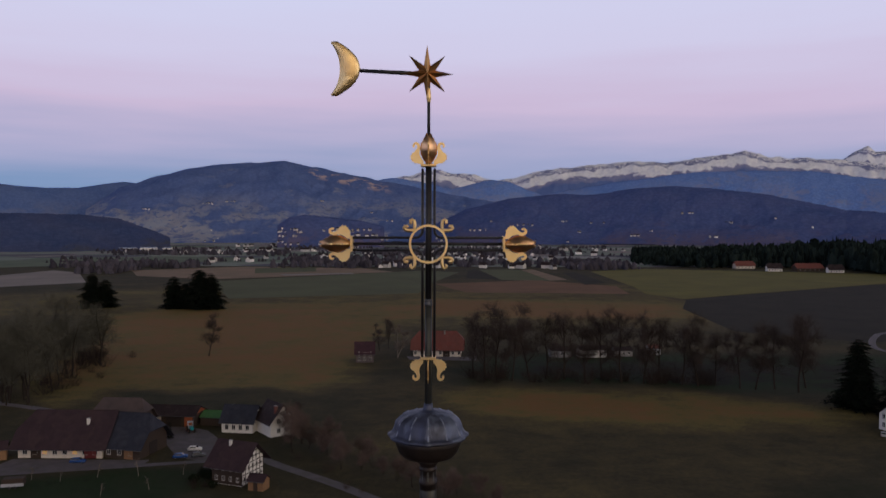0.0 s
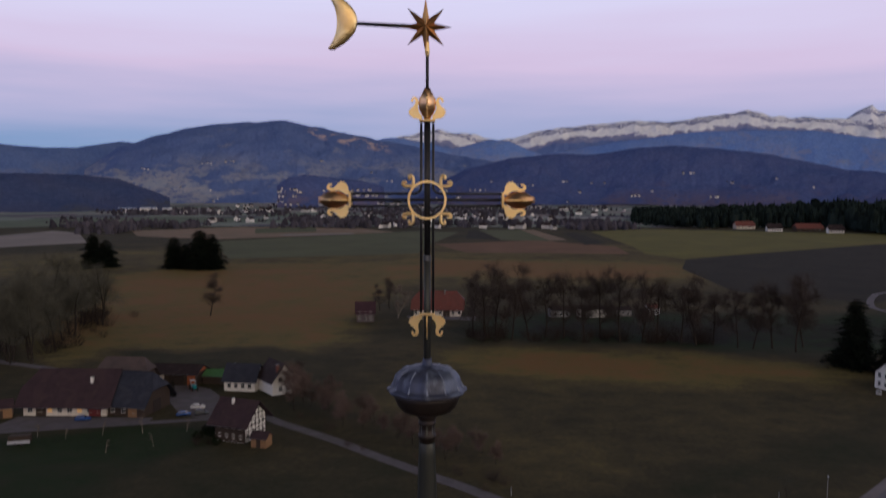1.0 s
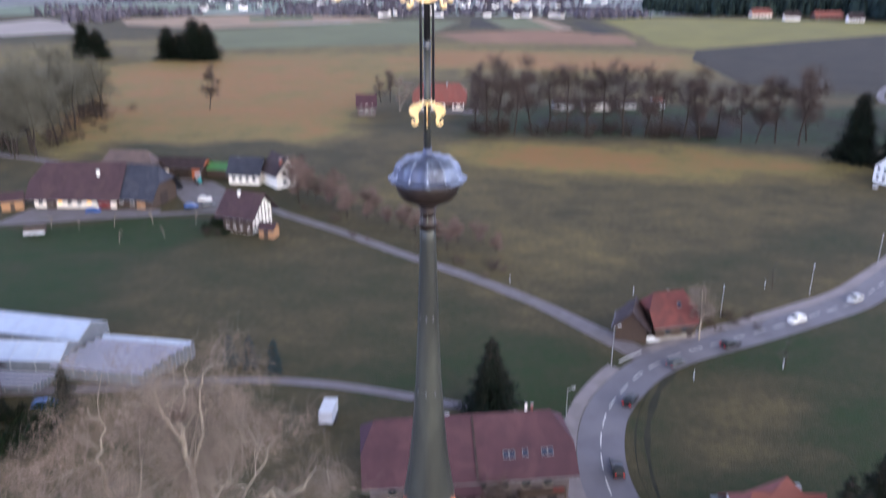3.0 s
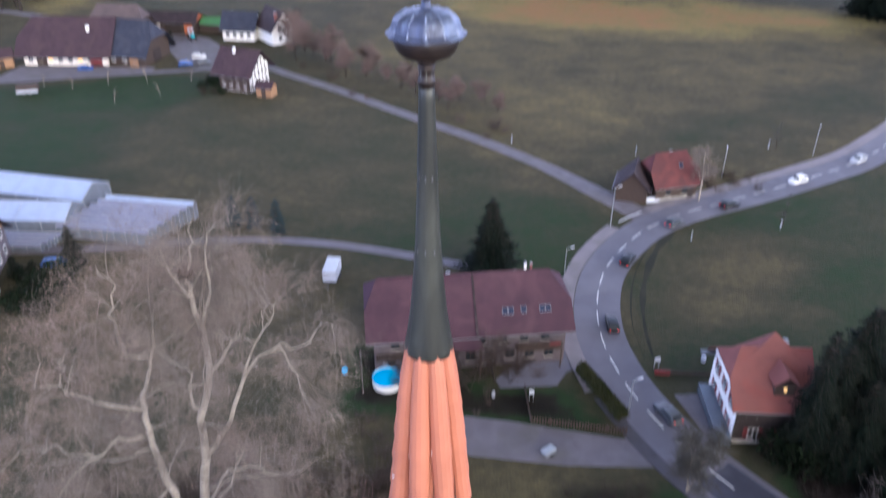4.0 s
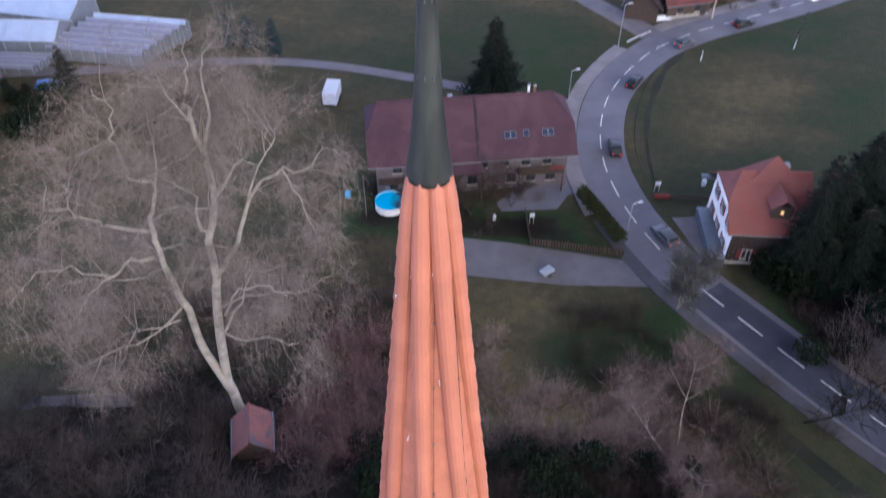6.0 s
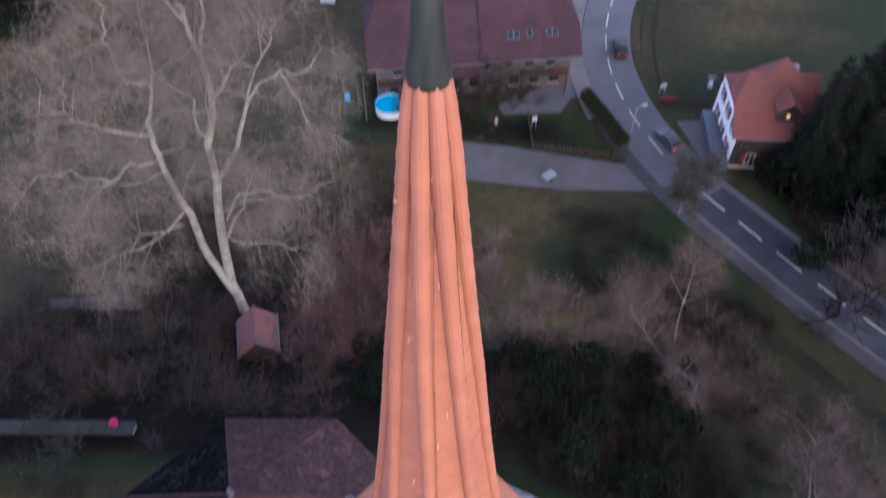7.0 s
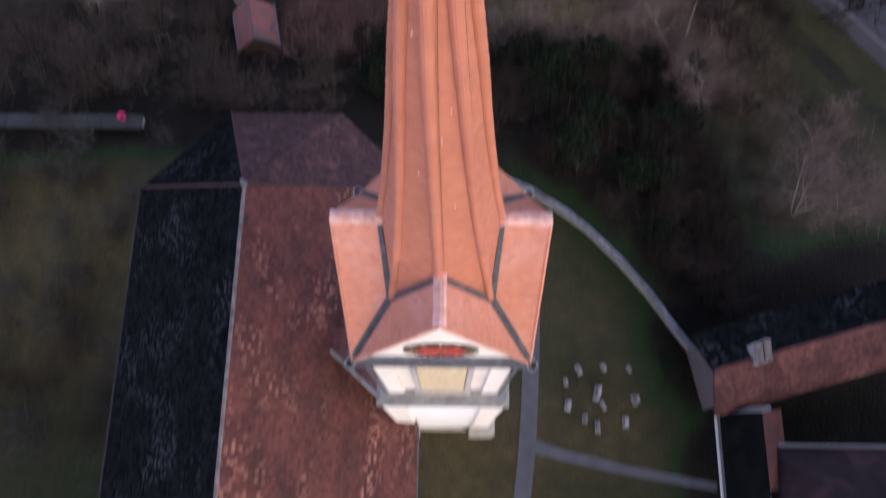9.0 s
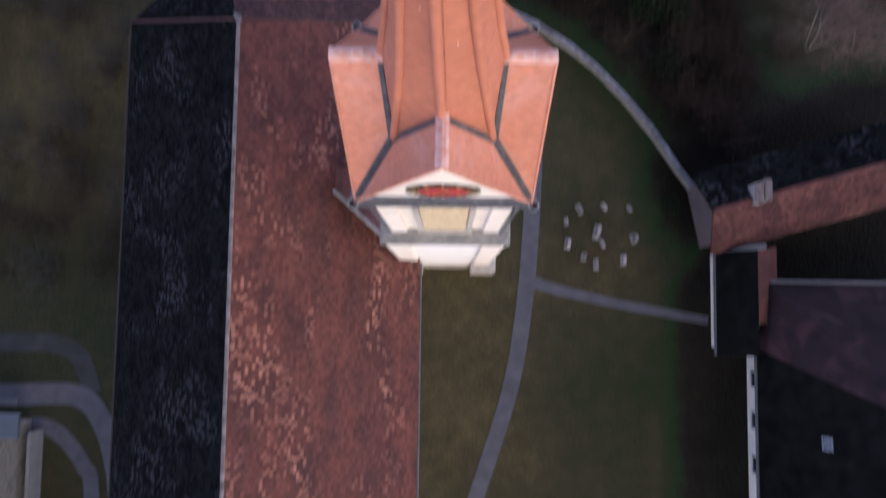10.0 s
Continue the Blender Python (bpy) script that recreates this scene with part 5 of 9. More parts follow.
def build_ball():
    b = thing("spire_finial_boss", "fluted weathered copper boss on top of the spire", "finial", pose(0, 0, 49.40))

    def flute(a, z, r):
        return r * (1 + 0.020 * math.cos(12 * a) + 0.008 * abs(math.cos(6 * a))) if r > 0.1 else r
    bm = bmesh.new()
    lathe(bm, [(0.080, 0.245), (0.082, 0.272), (0.090, 0.284), (0.102, 0.284), (0.110, 0.262), (0.120, 0.247), (0.150, 0.240), (0.185, 0.231), (0.210, 0.216), (0.230, 0.192), (0.246, 0.160),
               (0.258, 0.120), (0.266, 0.078), (0.273, 0.045), (0.29, 0.034), (0.32, 0.032)], 90, flute)
    part("dome", bm, M_DOME, b, "grey-blue weathered copper dome with lobes", True)
    bm = bmesh.new()
    lathe(bm, [(-0.085, 0.06), (-0.075, 0.13), (-0.055, 0.185), (-0.02, 0.214), (0.04, 0.236), (0.088, 0.242), (0.09, 0.10)], 48)
    part("cup", bm, M_BRONZE, b, "brown copper cup", True)
    for k in range(12):
        a = 2 * math.pi * k / 12 + 0.02
        bm = bmesh.new()
        pts = [(r * math.cos(a), r * math.sin(a), z + 0.004) for z, r in ((0.108, 0.262), (0.15, 0.240), (0.19, 0.229), (0.222, 0.202), (0.244, 0.163))]
        tube(bm, pts, 0.0055, 5)
        part("seam", bm, M_DOMESEAM, b)


build_ball()


M_BUDGOLD = material("pale_copper_gilding", (0.86, 0.54, 0.30), (0.70, 0.40, 0.19), 9, 0.34, 1.0, 0.15, 30)
M_STARGOLD = material("copper_toned_gilding", (0.68, 0.38, 0.15), (0.54, 0.28, 0.11), 9, 0.38, 1.0, 0.2, 40)


def leaf_outline(s=1.0):
    """A scrolled leaf in profile, 0.13 high: rising from its foot, with lobes outwards and a curl."""
    pts = [(0.036, 0.008), (0.060, 0.012), (0.085, 0.018), (0.098, 0.016), (0.104, 0.028), (0.118, 0.029), (0.120, 0.041), (0.132, 0.047), (0.126, 0.059),
           (0.134, 0.070), (0.122, 0.079), (0.118, 0.092), (0.105, 0.096), (0.096, 0.108), (0.086, 0.122), (0.082, 0.138), (0.087, 0.149), (0.096, 0.149),
           (0.101, 0.140), (0.098, 0.131), (0.108, 0.127), (0.116, 0.138), (0.112, 0.156), (0.098, 0.168), (0.080, 0.168), (0.066, 0.156), (0.059, 0.138),
           (0.061, 0.118), (0.065, 0.100), (0.063, 0.080), (0.055, 0.060), (0.045, 0.046), (0.036, 0.038)]
    return [(x * s, z * s) for x, z in pts]


def build_cross():
    c = thing("spire_cross", "black iron cross with gilded leaf ends and ring, on the boss", "cross", pose(0, 0, 49.72))
    Z = 49.72

    def at(z):
        return z - Z
    bm = bmesh.new()
    tube(bm, [(0, 0, at(49.66)), (0, 0, at(50.45))], [0.026, 0.025], 14)
    part("lower_shaft", bm, M_COPPER, c, "dark metal covered shaft", True)
    bm = bmesh.new()
    lathe(bm, [(at(50.42), 0.026), (at(50.43), 0.029), (at(50.445), 0.029), (at(50.45), 0.026), (at(50.455), 0.029), (at(50.465), 0.029), (at(50.47), 0.023)], 16)
    part("sleeve", bm, M_ZINC, c, "", True)
    bm = bmesh.new()
    tube(bm, [(0, 0, at(50.44)), (0, 0, at(51.46))], 0.022, 14)
    part("shaft", bm, M_IRON, c, "", True)
    bm = bmesh.new()
    tube(bm, [(0, 0, at(51.44)), (0, 0, at(52.05))], 0.0115, 10)
    part("rod", bm, M_IRON, c, "", True)
    zc = 50.865
    bm = bmesh.new()
    tube(bm, [(-0.55, 0, at(zc)), (0.54, 0, at(zc))], 0.011, 12)
    part("arm", bm, M_IRON, c, "", True)
    # four corner outlines, bars that turn from the shaft into the arms
    for sx in (-1, 1):
        for sz in (-1, 1):
            zend = 51.40 if sz > 0 else 50.06
            xo, zo, rr = 0.043, 0.044, 0.05
            pts = [(sx * xo, 0, at(zend))] + [(sx * xo, 0, at(zc + sz * (zo + rr)))]
            for q in range(1, 6):
                a = math.pi / 2 * q / 6
                pts.append((sx * (xo + rr - rr * math.cos(a)), 0, at(zc + sz * (zo + rr - rr * math.sin(a)))))
            pts += [(sx * (xo + rr), 0, at(zc + sz * zo)), (sx * 0.54, 0, at(zc + sz * zo))]
            for yy in (-0.036, 0.036):
                bm = bmesh.new()
                tube(bm, [(x, yy, z) for x, y, z in pts], 0.0085, 8)
                part("outline_bar", bm, M_IRON, c, "", True)
    # ring
    bm = bmesh.new()
    ringpts = [(0.138 * math.cos(2 * math.pi * k / 48), 0.138 * math.sin(2 * math.pi * k / 48)) for k in range(48)]
    inner = [(0.122 * math.cos(2 * math.pi * k / 48), 0.122 * math.sin(2 * math.pi * k / 48)) for k in range(48)]
    vs = [[bm.verts.new((x, y, at(zc) + z)) for x, z in ln] for ln, y in ((ringpts, -0.062), (inner, -0.062), (inner, -0.040), (ringpts, -0.040))]
    for a in range(4):
        b = (a + 1) % 4
        for k in range(48):
            bm.faces.new((vs[a][k], vs[a][(k + 1) % 48], vs[b][(k + 1) % 48], vs[b][k]))
    ring = part("ring", bm, M_GOLD, c, "gilded ring")
    for k in range(4):
        for s in (-1, 1):
            bm = bmesh.new()
            a0 = radians(45 + 90 * k)
            curl = [(0.0, 0.135), (0.012, 0.150), (0.030, 0.166), (0.044, 0.186), (0.042, 0.204), (0.028, 0.208), (0.018, 0.198), (0.024, 0.188)]
            pts = []
            for u, r in curl:
                u *= s
                pts.append((r * math.cos(a0) - u * math.sin(a0), -0.05, at(zc) + r * math.sin(a0) + u * math.cos(a0)))
            tube(bm, pts, [0.012, 0.012, 0.013, 0.012, 0.011, 0.011, 0.012, 0.014], 8)
            part("scroll", bm, M_GOLD, ring, "", True)
    # leaf bunches at the ends: foot, direction, reach
    def bunch(origin, turn, name, wide, core):
        h = new(name)
        h.parent = c
        h.matrix_basis = Matrix.Translation(origin) @ turn
        h["label"] = "gilded leaf finial"
        bm = bmesh.new()
        box(bm, -0.056, 0.056, -0.056, 0.056, -0.008, 0.010, 0.004)
        part("band", bm, M_GOLD, h)
        for q in range(4):
            bm = bmesh.new()
            o = [(0.036 + (x - 0.036) * wide, z) for x, z in leaf_outline(1.0)]
            flat_shape(bm, o, -0.004, 0.004)
            bmesh.ops.rotate(bm, verts=bm.verts[:], cent=(0, 0, 0), matrix=Matrix.Rotation(radians(90 * q), 3, "Z"))
            part("leaf", bm, M_GOLD, h)
        if core:
            for q in range(4):
                bm = bmesh.new()
                rot = Matrix.Rotation(radians(45 + 90 * q), 3, "Z")
                prev = None
                n = 12
                for k in range(n + 1):
                    t = k / n
                    w = 0.046 * math.sin(math.pi * min(t * 0.92 + 0.08, 1)) ** 0.7 * (1 + 0.12 * math.sin(t * 40))
                    z = 0.015 + 0.215 * t
                    d = 0.020 + 0.034 * math.sin(math.pi * t)
                    row = [bm.verts.new(rot @ Vector((d - 0.012, -w, z))), bm.verts.new(rot @ Vector((d + 0.006, 0, z))), bm.verts.new(rot @ Vector((d - 0.012, w, z)))]
                    if prev:
                        bm.faces.new((prev[0], prev[1], row[1], row[0]))
                        bm.faces.new((prev[1], prev[2], row[2], row[1]))
                    prev = row
                part("bud_leaf", bm, M_BUDGOLD, h, "", True)
        return h
    one = Matrix.Identity(4)
    bunch((0, 0, at(51.42)), one, "top_finial", 1.0, True)
    bunch((-0.545, 0, at(zc)), Matrix.Rotation(radians(-90), 4, "Y"), "side_finial", 1.0, True)
    bunch((0.535, 0, at(zc)), Matrix.Rotation(radians(90), 4, "Y"), "side_finial", 1.0, True)
    bunch((0, 0, at(50.05)), Matrix.Rotation(radians(180), 4, "X"), "bottom_finial", 1.0, False)


build_cross()


def build_vane():
    v = thing("weather_vane", "gilded eight-pointed star with a crescent moon on a black arm", "weather vane", pose(0, 0, 52.0))
    zc = 0.07
    bm = bmesh.new()
    for s in (-1, 1):
        mid = bm.verts.new((0, s * 0.045, zc))
        tips, dips = [], []
        for k in range(8):
            a = 2 * math.pi * k / 8
            r = 0.205 if k == 2 else (0.185 if k in (0, 4, 6) else 0.182)
            tips.append(bm.verts.new((r * math.cos(a), 0.001 * s, zc + r * math.sin(a))))
            b = a + math.pi / 8
            dips.append(bm.verts.new((0.062 * math.cos(b), 0.010 * s, zc + 0.062 * math.sin(b))))
        for k in range(8):
            bm.faces.new((mid, tips[k], dips[k]))
            bm.faces.new((mid, dips[k], tips[(k + 1) % 8]))
    star = part("star", bm, M_STARGOLD, v, "gilded star with eight pointed rays")
    star.matrix_basis = pose(-0.012, 0, 0, 0, 0, 4)
    bm = bmesh.new()
    lathe(bm, [(-0.13, 0.013), (-0.10, 0.018), (-0.03, 0.012)], 12)
    part("socket", bm, M_GOLD, v)
    bm = bmesh.new()
    tube(bm, [(-0.12, 0, zc + 0.004), (-0.49, 0, zc + 0.022)], [0.016, 0.013], 10)
    part("vane_arm", bm, M_IRON, v, "black iron arm", True)
    # crescent: puffed, between two arcs
    bm = bmesh.new()
    n = 40
    rows = []
    for k in range(n + 1):
        t = -1 + 2 * k / n
        z = 0.193 * t
        xo = -0.487 - 0.132 * t * t - 0.03 * abs(t) ** 3
        xi = -0.632 - 0.072 * (abs(t) ** 2.2)
        w = max(xo - xi, 0.004)
        if k in (0, n):
            xi, w = xo - 0.035, 0.035
        d = 0.032 * max(1 - t * t, 0.02) ** 0.6
        cx, hw = (xo + xi) / 2, abs(xo - xi) / 2
        dents = [1 + 0.10 * noise.noise(Vector((t * 5.0, q * 0.55, 3.0))) for q in range(24)]
        rows.append([bm.verts.new((cx + hw * math.cos(math.pi * q / 12), d * dents[q] * math.sin(math.pi * q / 12), z + zc + 0.035)) for q in range(24)])
    for a, b in zip(rows, rows[1:]):
        for q in range(24):
            bm.faces.new((a[q], a[(q + 1) % 24], b[(q + 1) % 24], b[q]))
    bm.faces.new(rows[0])
    bm.faces.new(rows[-1][::-1])
    moon = part("crescent", bm, M_GOLD, v, "gilded crescent moon", True)


build_vane()


# ---- nave and churchyard ----
def build_church():
    ch = thing("church", "long white church nave with an old mottled tile roof", "church")
    cx, hw, ez, rz = -10.15, 8.65, 7.0, 15.1
    y0, y1 = -40.0, 8.5
    bm = bmesh.new()
    poly = [(cx - hw + 0.7, y0 + 0.6), (cx + hw - 0.7, y0 + 0.6), (cx + hw - 0.7, 10.8), (cx + 3.4, 15.8), (cx - 3.4, 15.8), (cx - hw + 0.7, 10.8)]
    prism(bm, [(x, y, 7.2) for x, y in poly], (0, 0, -7.5))
    part("nave_wall", bm, M_WHITE, ch, "white plastered nave wall")
    bm = bmesh.new()
    prism(bm, [(cx - hw + 0.7, y0 + 0.6, 7.0), (cx + hw - 0.7, y0 + 0.6, 7.0), (cx, y0 + 0.6, 14.2)], (0, 0.5, 0))
    part("gable_wall", bm, M_WHITE, ch)
    top = (cx, y1, rz)
    eL, eR = (cx - hw, 11.4, ez), (cx + hw, 11.4, ez)
    A, B = (cx - 3.55, 16.5, ez), (cx + 3.45, 16.5, ez)
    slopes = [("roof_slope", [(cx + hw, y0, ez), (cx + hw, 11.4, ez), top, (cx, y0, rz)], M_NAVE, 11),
              # slopes on the -x side take the shaded copy of the tile
              ("roof_slope", [(cx - hw, 11.4, ez), (cx - hw, y0, ez), (cx, y0, rz), top], M_NAVE_SHADED, 12),
              ("choir_slope", [A, eL, top, top], M_NAVE_SHADED, 13),
              ("choir_slope", [B, A, top, top], M_CHOIR, 14),
              ("choir_slope", [eR, B, top, top], M_CHOIR, 15)]
    for name, quad, mat, seed in slopes:
        bm = bmesh.new()
        q = [Vector(p) for p in quad]
        poly = q if (q[2] - q[3]).length > 0.01 else q[:3]
        prism(bm, poly, (0, 0, -0.18))
        deck = part(name, bm, mat, ch)
        tiles = roof_tiles(quad, 0.19, 0.19, 0.022, 0.5, seed)
        tiles_joined("tiles", tiles, mat, deck)
    # ridge and hips
    for a, b, nm in (((cx, y0, rz), top, "ridge_tile"), (A, top, "hip_tile"), (B, top, "hip_tile"), (eL, top, "hip_tile"), (eR, top, "hip_tile")):
        a, b = Vector(a), Vector(b)
        n = int((b - a).length / 0.42)
        for j in range(n):
            p0, p1 = a.lerp(b, j / n), a.lerp(b, min((j + 1.08) / n, 1))
            vv, ff = half_round(p0 + Vector((0, 0, 0.01)), p1, Vector((0, 0, 1)), *((0.10, 0.085) if nm == "ridge_tile" else (0.075, 0.065)))
            raw(nm, vv, ff, M_MORTARED if nm == "ridge_tile" else M_NAVE_SHADED if a in (A, eL) else M_CHOIR, ch)
    bm = bmesh.new()
    lathe(bm, [(0, 0.16), (0.15, 0.17), (0.25, 0.07), (0.5, 0.05), (0.6, 0.10), (0.7, 0.02)], 14)
    bmesh.ops.translate(bm, verts=bm.verts[:], vec=top)
    part("ridge_finial", bm, M_ZINC, ch, "pale zinc ridge finial", True)
    # gutters and downpipes
    for sx in (-1, 1):
        x = cx + sx * (hw + 0.05)
        for ya, yb in (((y0, 11.4),) if sx < 0 else ((y0, -2.7), (2.7, 11.4))):
            bm = bmesh.new()
            tube(bm, [(x, ya, ez - 0.05), (x, yb, ez - 0.05)], 0.08, 8)
            # the gutter on the -x side takes the dark timber colour
            part("gutter", bm, M_FLASH if sx > 0 else M_TIMBER, ch, "grey lead gutter" if sx > 0 else "dark gutter")
        for y in (-2.95, -12.8, -22):
            bm = bmesh.new()
            tube(bm, [(x, y, ez - 0.1), (x - sx * 0.5, y, ez - 0.8), (x - sx * 0.55, y, 0.0)], 0.05, 8)
            part("downpipe", bm, M_ZINC, ch, "grey zinc downpipe")
    # tall arched windows along the nave
    for sx in (-1, 1):
        for y in (-6.2, -9.6, -14.5, -19.5, -24.5, -30):
            x = cx + sx * (hw - 0.7)
            bm = bmesh.new()
            arch = [(-0.6, 1.6), (0.6, 1.6), (0.6, 5.0), (0.3, 5.55), (0, 5.7), (-0.3, 5.55), (-0.6, 5.0)]
            prism(bm, [(x + sx * 0.03, y + u, z) for u, z in arch], (-sx * 0.02, 0, 0))
            w = part("window", bm, M_PANE, ch, "tall arched leaded church window")
            bm = bmesh.new()
            box(bm, min(x, x + sx * 0.16), max(x, x + sx * 0.16), y - 0.75, y + 0.75, 1.42, 1.6, 0.02)
            part("sill", bm, M_LIGHTSTONE, w)
    return ch


M_MORTARED = material("mortared_pale_ridge_tile", (0.095, 0.072, 0.066), (0.19, 0.165, 0.16), 3, 0.8, 0, 0.3, 30, per_object=0.3)
build_church()


# ---- trees and shrubs ----
class Wood:
    """Collects tapered branches as one mesh."""

    def __init__(self):
        self.v, self.f = [], []

    def branch(self, pts, r0, r1, n=5):
        base = len(self.v)
        m = len(pts)
        for i, p in enumerate(pts):
            d = pts[min(i + 1, m - 1)] - pts[max(i - 1, 0)]
            d = d.normalized() if d.length > 1e-6 else Vector((0, 0, 1))
            s = d.orthogonal().normalized()
            u = d.cross(s)
            r = r0 + (r1 - r0) * i / (m - 1)
            for k in range(n):
                a = 6.28318 * k / n
                self.v.append(p + s * (math.cos(a) * r) + u * (math.sin(a) * r))
        for i in range(m - 1):
            for k in range(n):
                a, b = base + i * n + k, base + i * n + (k + 1) % n
                self.f.append((a, b, b + n, a + n))

    def blade(self, p, d, w, side):
        """A leaf or needle spray: a bent quad."""
        b = len(self.v)
        self.v.extend((p - side * w * 0.5, p + side * w * 0.5, p + d * 0.6 + side * w * 0.45, p + d, p + d * 0.6 - side * w * 0.45))
        self.f.append((b, b + 1, b + 2, b + 3, b + 4))

    def sliver(self, p, q, w):
        """A fine twig as one thin tapering triangle."""
        d = (q - p)
        s = d.orthogonal().normalized() * w
        b = len(self.v)
        self.v.extend((p - s, p + s, q))
        self.f.append((b, b + 1, b + 2))

    def put(self, name, mat, parent, label="", smooth=False):
        ob = raw(name, self.v, self.f, mat, parent, label)
        if smooth:
            ob.data.polygons.foreach_set("use_smooth", [True] * len(self.f))
        return ob


def wander(rnd, p, d, length, n, bend, droop=0.0):
    pts = [p.copy()]
    d = d.normalized()
    for _ in range(n):
        d = (d + Vector((rnd.gauss(0, bend), rnd.gauss(0, bend), rnd.gauss(0, bend) - droop))).normalized()
        pts.append(pts[-1] + d * length / n)
    return pts


def sprout(rnd, wood, twigs, pts, r, level, deep, length, up=0.35, count=5, droop=0.0, thin=0.02, hair=(0, 1, 0.01)):
    """Side branches along a limb, and theirs in turn."""
    m = len(pts)
    for _ in range(count):
        f = rnd.uniform(0.25, 1.0) * (m - 1)
        i = min(int(f), m - 2)
        p = pts[i].lerp(pts[i + 1], f - i)
        d = (pts[i + 1] - pts[i]).normalized()
        a = rnd.uniform(0, 6.28318)
        s = d.orthogonal().normalized()
        s = s * math.cos(a) + d.cross(s) * math.sin(a)
        way = (d * rnd.uniform(0.3, 0.9) + s + Vector((0, 0, up))).normalized()
        ln = length * rnd.uniform(0.55, 1.15)
        last = level >= deep
        seg = 2 if last else 3
        q = wander(rnd, p, way, ln, seg, 0.17, droop if last else 0.0)
        rr = max(r * (1 - 0.5 * f / (m - 1)) * 0.5, thin)
        if last and thin >= 0.05:
            twigs.sliver(q[0], q[1], thin)
            twigs.sliver(q[1], q[2], thin)
        else:
            (twigs if level >= deep - 1 else wood).branch(q, rr, max(rr * 0.35, thin * 0.5), 3 if level >= deep - 1 else 5)
        if not last:
            sprout(rnd, wood, twigs, q, rr, level + 1, deep, length * 0.62, up * 0.8, count, droop, thin, hair)
        for _ in range(hair[0] if level >= deep - 1 else 0):
            i = rnd.randrange(len(q) - 1)
            b = q[i].lerp(q[i + 1], rnd.random())
            way = (q[i + 1] - q[i]).normalized() * 0.7 + Vector((rnd.gauss(0, 0.6), rnd.gauss(0, 0.6), rnd.gauss(0, 0.5) - droop * 4))
            twigs.sliver(b, b + way * hair[1] * rnd.uniform(0.5, 1.2), hair[2])


def bare_tree(label, m, height, spread, seed, bark, twig, deep=3, count=5, stems=1, thin=0.02, group="", hair=(5, 0.7, 0.012)):
    rnd = random.Random(seed)
    t = thing("tree", label, "tree", m, group)
    wood, twigs = Wood(), Wood()
    for s in range(stems):
        lean = Vector((rnd.gauss(0, 0.12 + 0.12 * (stems - 1)), rnd.gauss(0, 0.12 + 0.12 * (stems - 1)), 1))
        trunk = wander(rnd, Vector((rnd.gauss(0, 0.05 * stems), rnd.gauss(0, 0.05 * stems), -0.25)), lean, height, 9, 0.07)
        r = height * 0.017 / math.sqrt(stems)
        wood.branch(trunk, r, r * 0.15, 7)
        sprout(rnd, wood, twigs, trunk, r, 1, deep, spread, 0.55, count + 4, 0.0, thin, hair)
    wood.put("trunk", bark, t, "", True)
    twigs.put("crown", twig, t)
    return t


def conifer(label, m, height, radius, seed, needles, group="", columns=10, blunt=0.75):
    rnd = random.Random(seed)
    t = thing("conifer", label, "tree", m, group)
    wood, crown = Wood(), Wood()
    wood.branch([Vector((0, 0, -0.2)), Vector((0, 0, height * 0.5)), Vector((0, 0, height * 0.97))], height * 0.016, 0.02, 7)
    layers = int(18 + height)
    for j in range(layers):
        f = (j + rnd.random()) / layers
        z = height * (0.05 + 0.93 * f)
        r = radius * (1 - f) ** blunt * rnd.uniform(0.75, 1.15) + 0.15
        for k in range(columns):
            a = rnd.uniform(0, 6.28318)
            out = Vector((math.cos(a), math.sin(a), 0))
            ln = r * rnd.uniform(0.6, 1.05) * (1 + 0.55 * noise.noise(Vector((out.x * 1.7, out.y * 1.7, z * 0.55 + seed))))
            pts = [Vector((0, 0, z)), Vector((0, 0, z)) + out * ln * 0.55 + Vector((0, 0, -0.05 * ln)), Vector((0, 0, z)) + out * ln + Vector((0, 0, -0.22 * ln))]
            wood.branch(pts, 0.025, 0.008, 3)
            for q in range(7):
                g = 0.25 + 0.8 * (q + rnd.random()) / 7
                p = pts[0].lerp(pts[2], g)
                side = Vector((-out.y, out.x, 0))
                for sgn in (-1, 1):
                    w = max(0.12, ln * 0.22 * (1.25 - g))
                    d = out * w * 1.2 + side * sgn * w * 1.2 + Vector((0, 0, rnd.uniform(-0.45, 0.10) * w))
                    up = (side + Vector((0, 0, rnd.uniform(-0.6, 0.6)))).normalized()
                    crown.blade(p, d, w * 0.6, up)
    wood.put("trunk", M_BARK_DARK, t)
    crown.put("crown", needles, t)
    return t


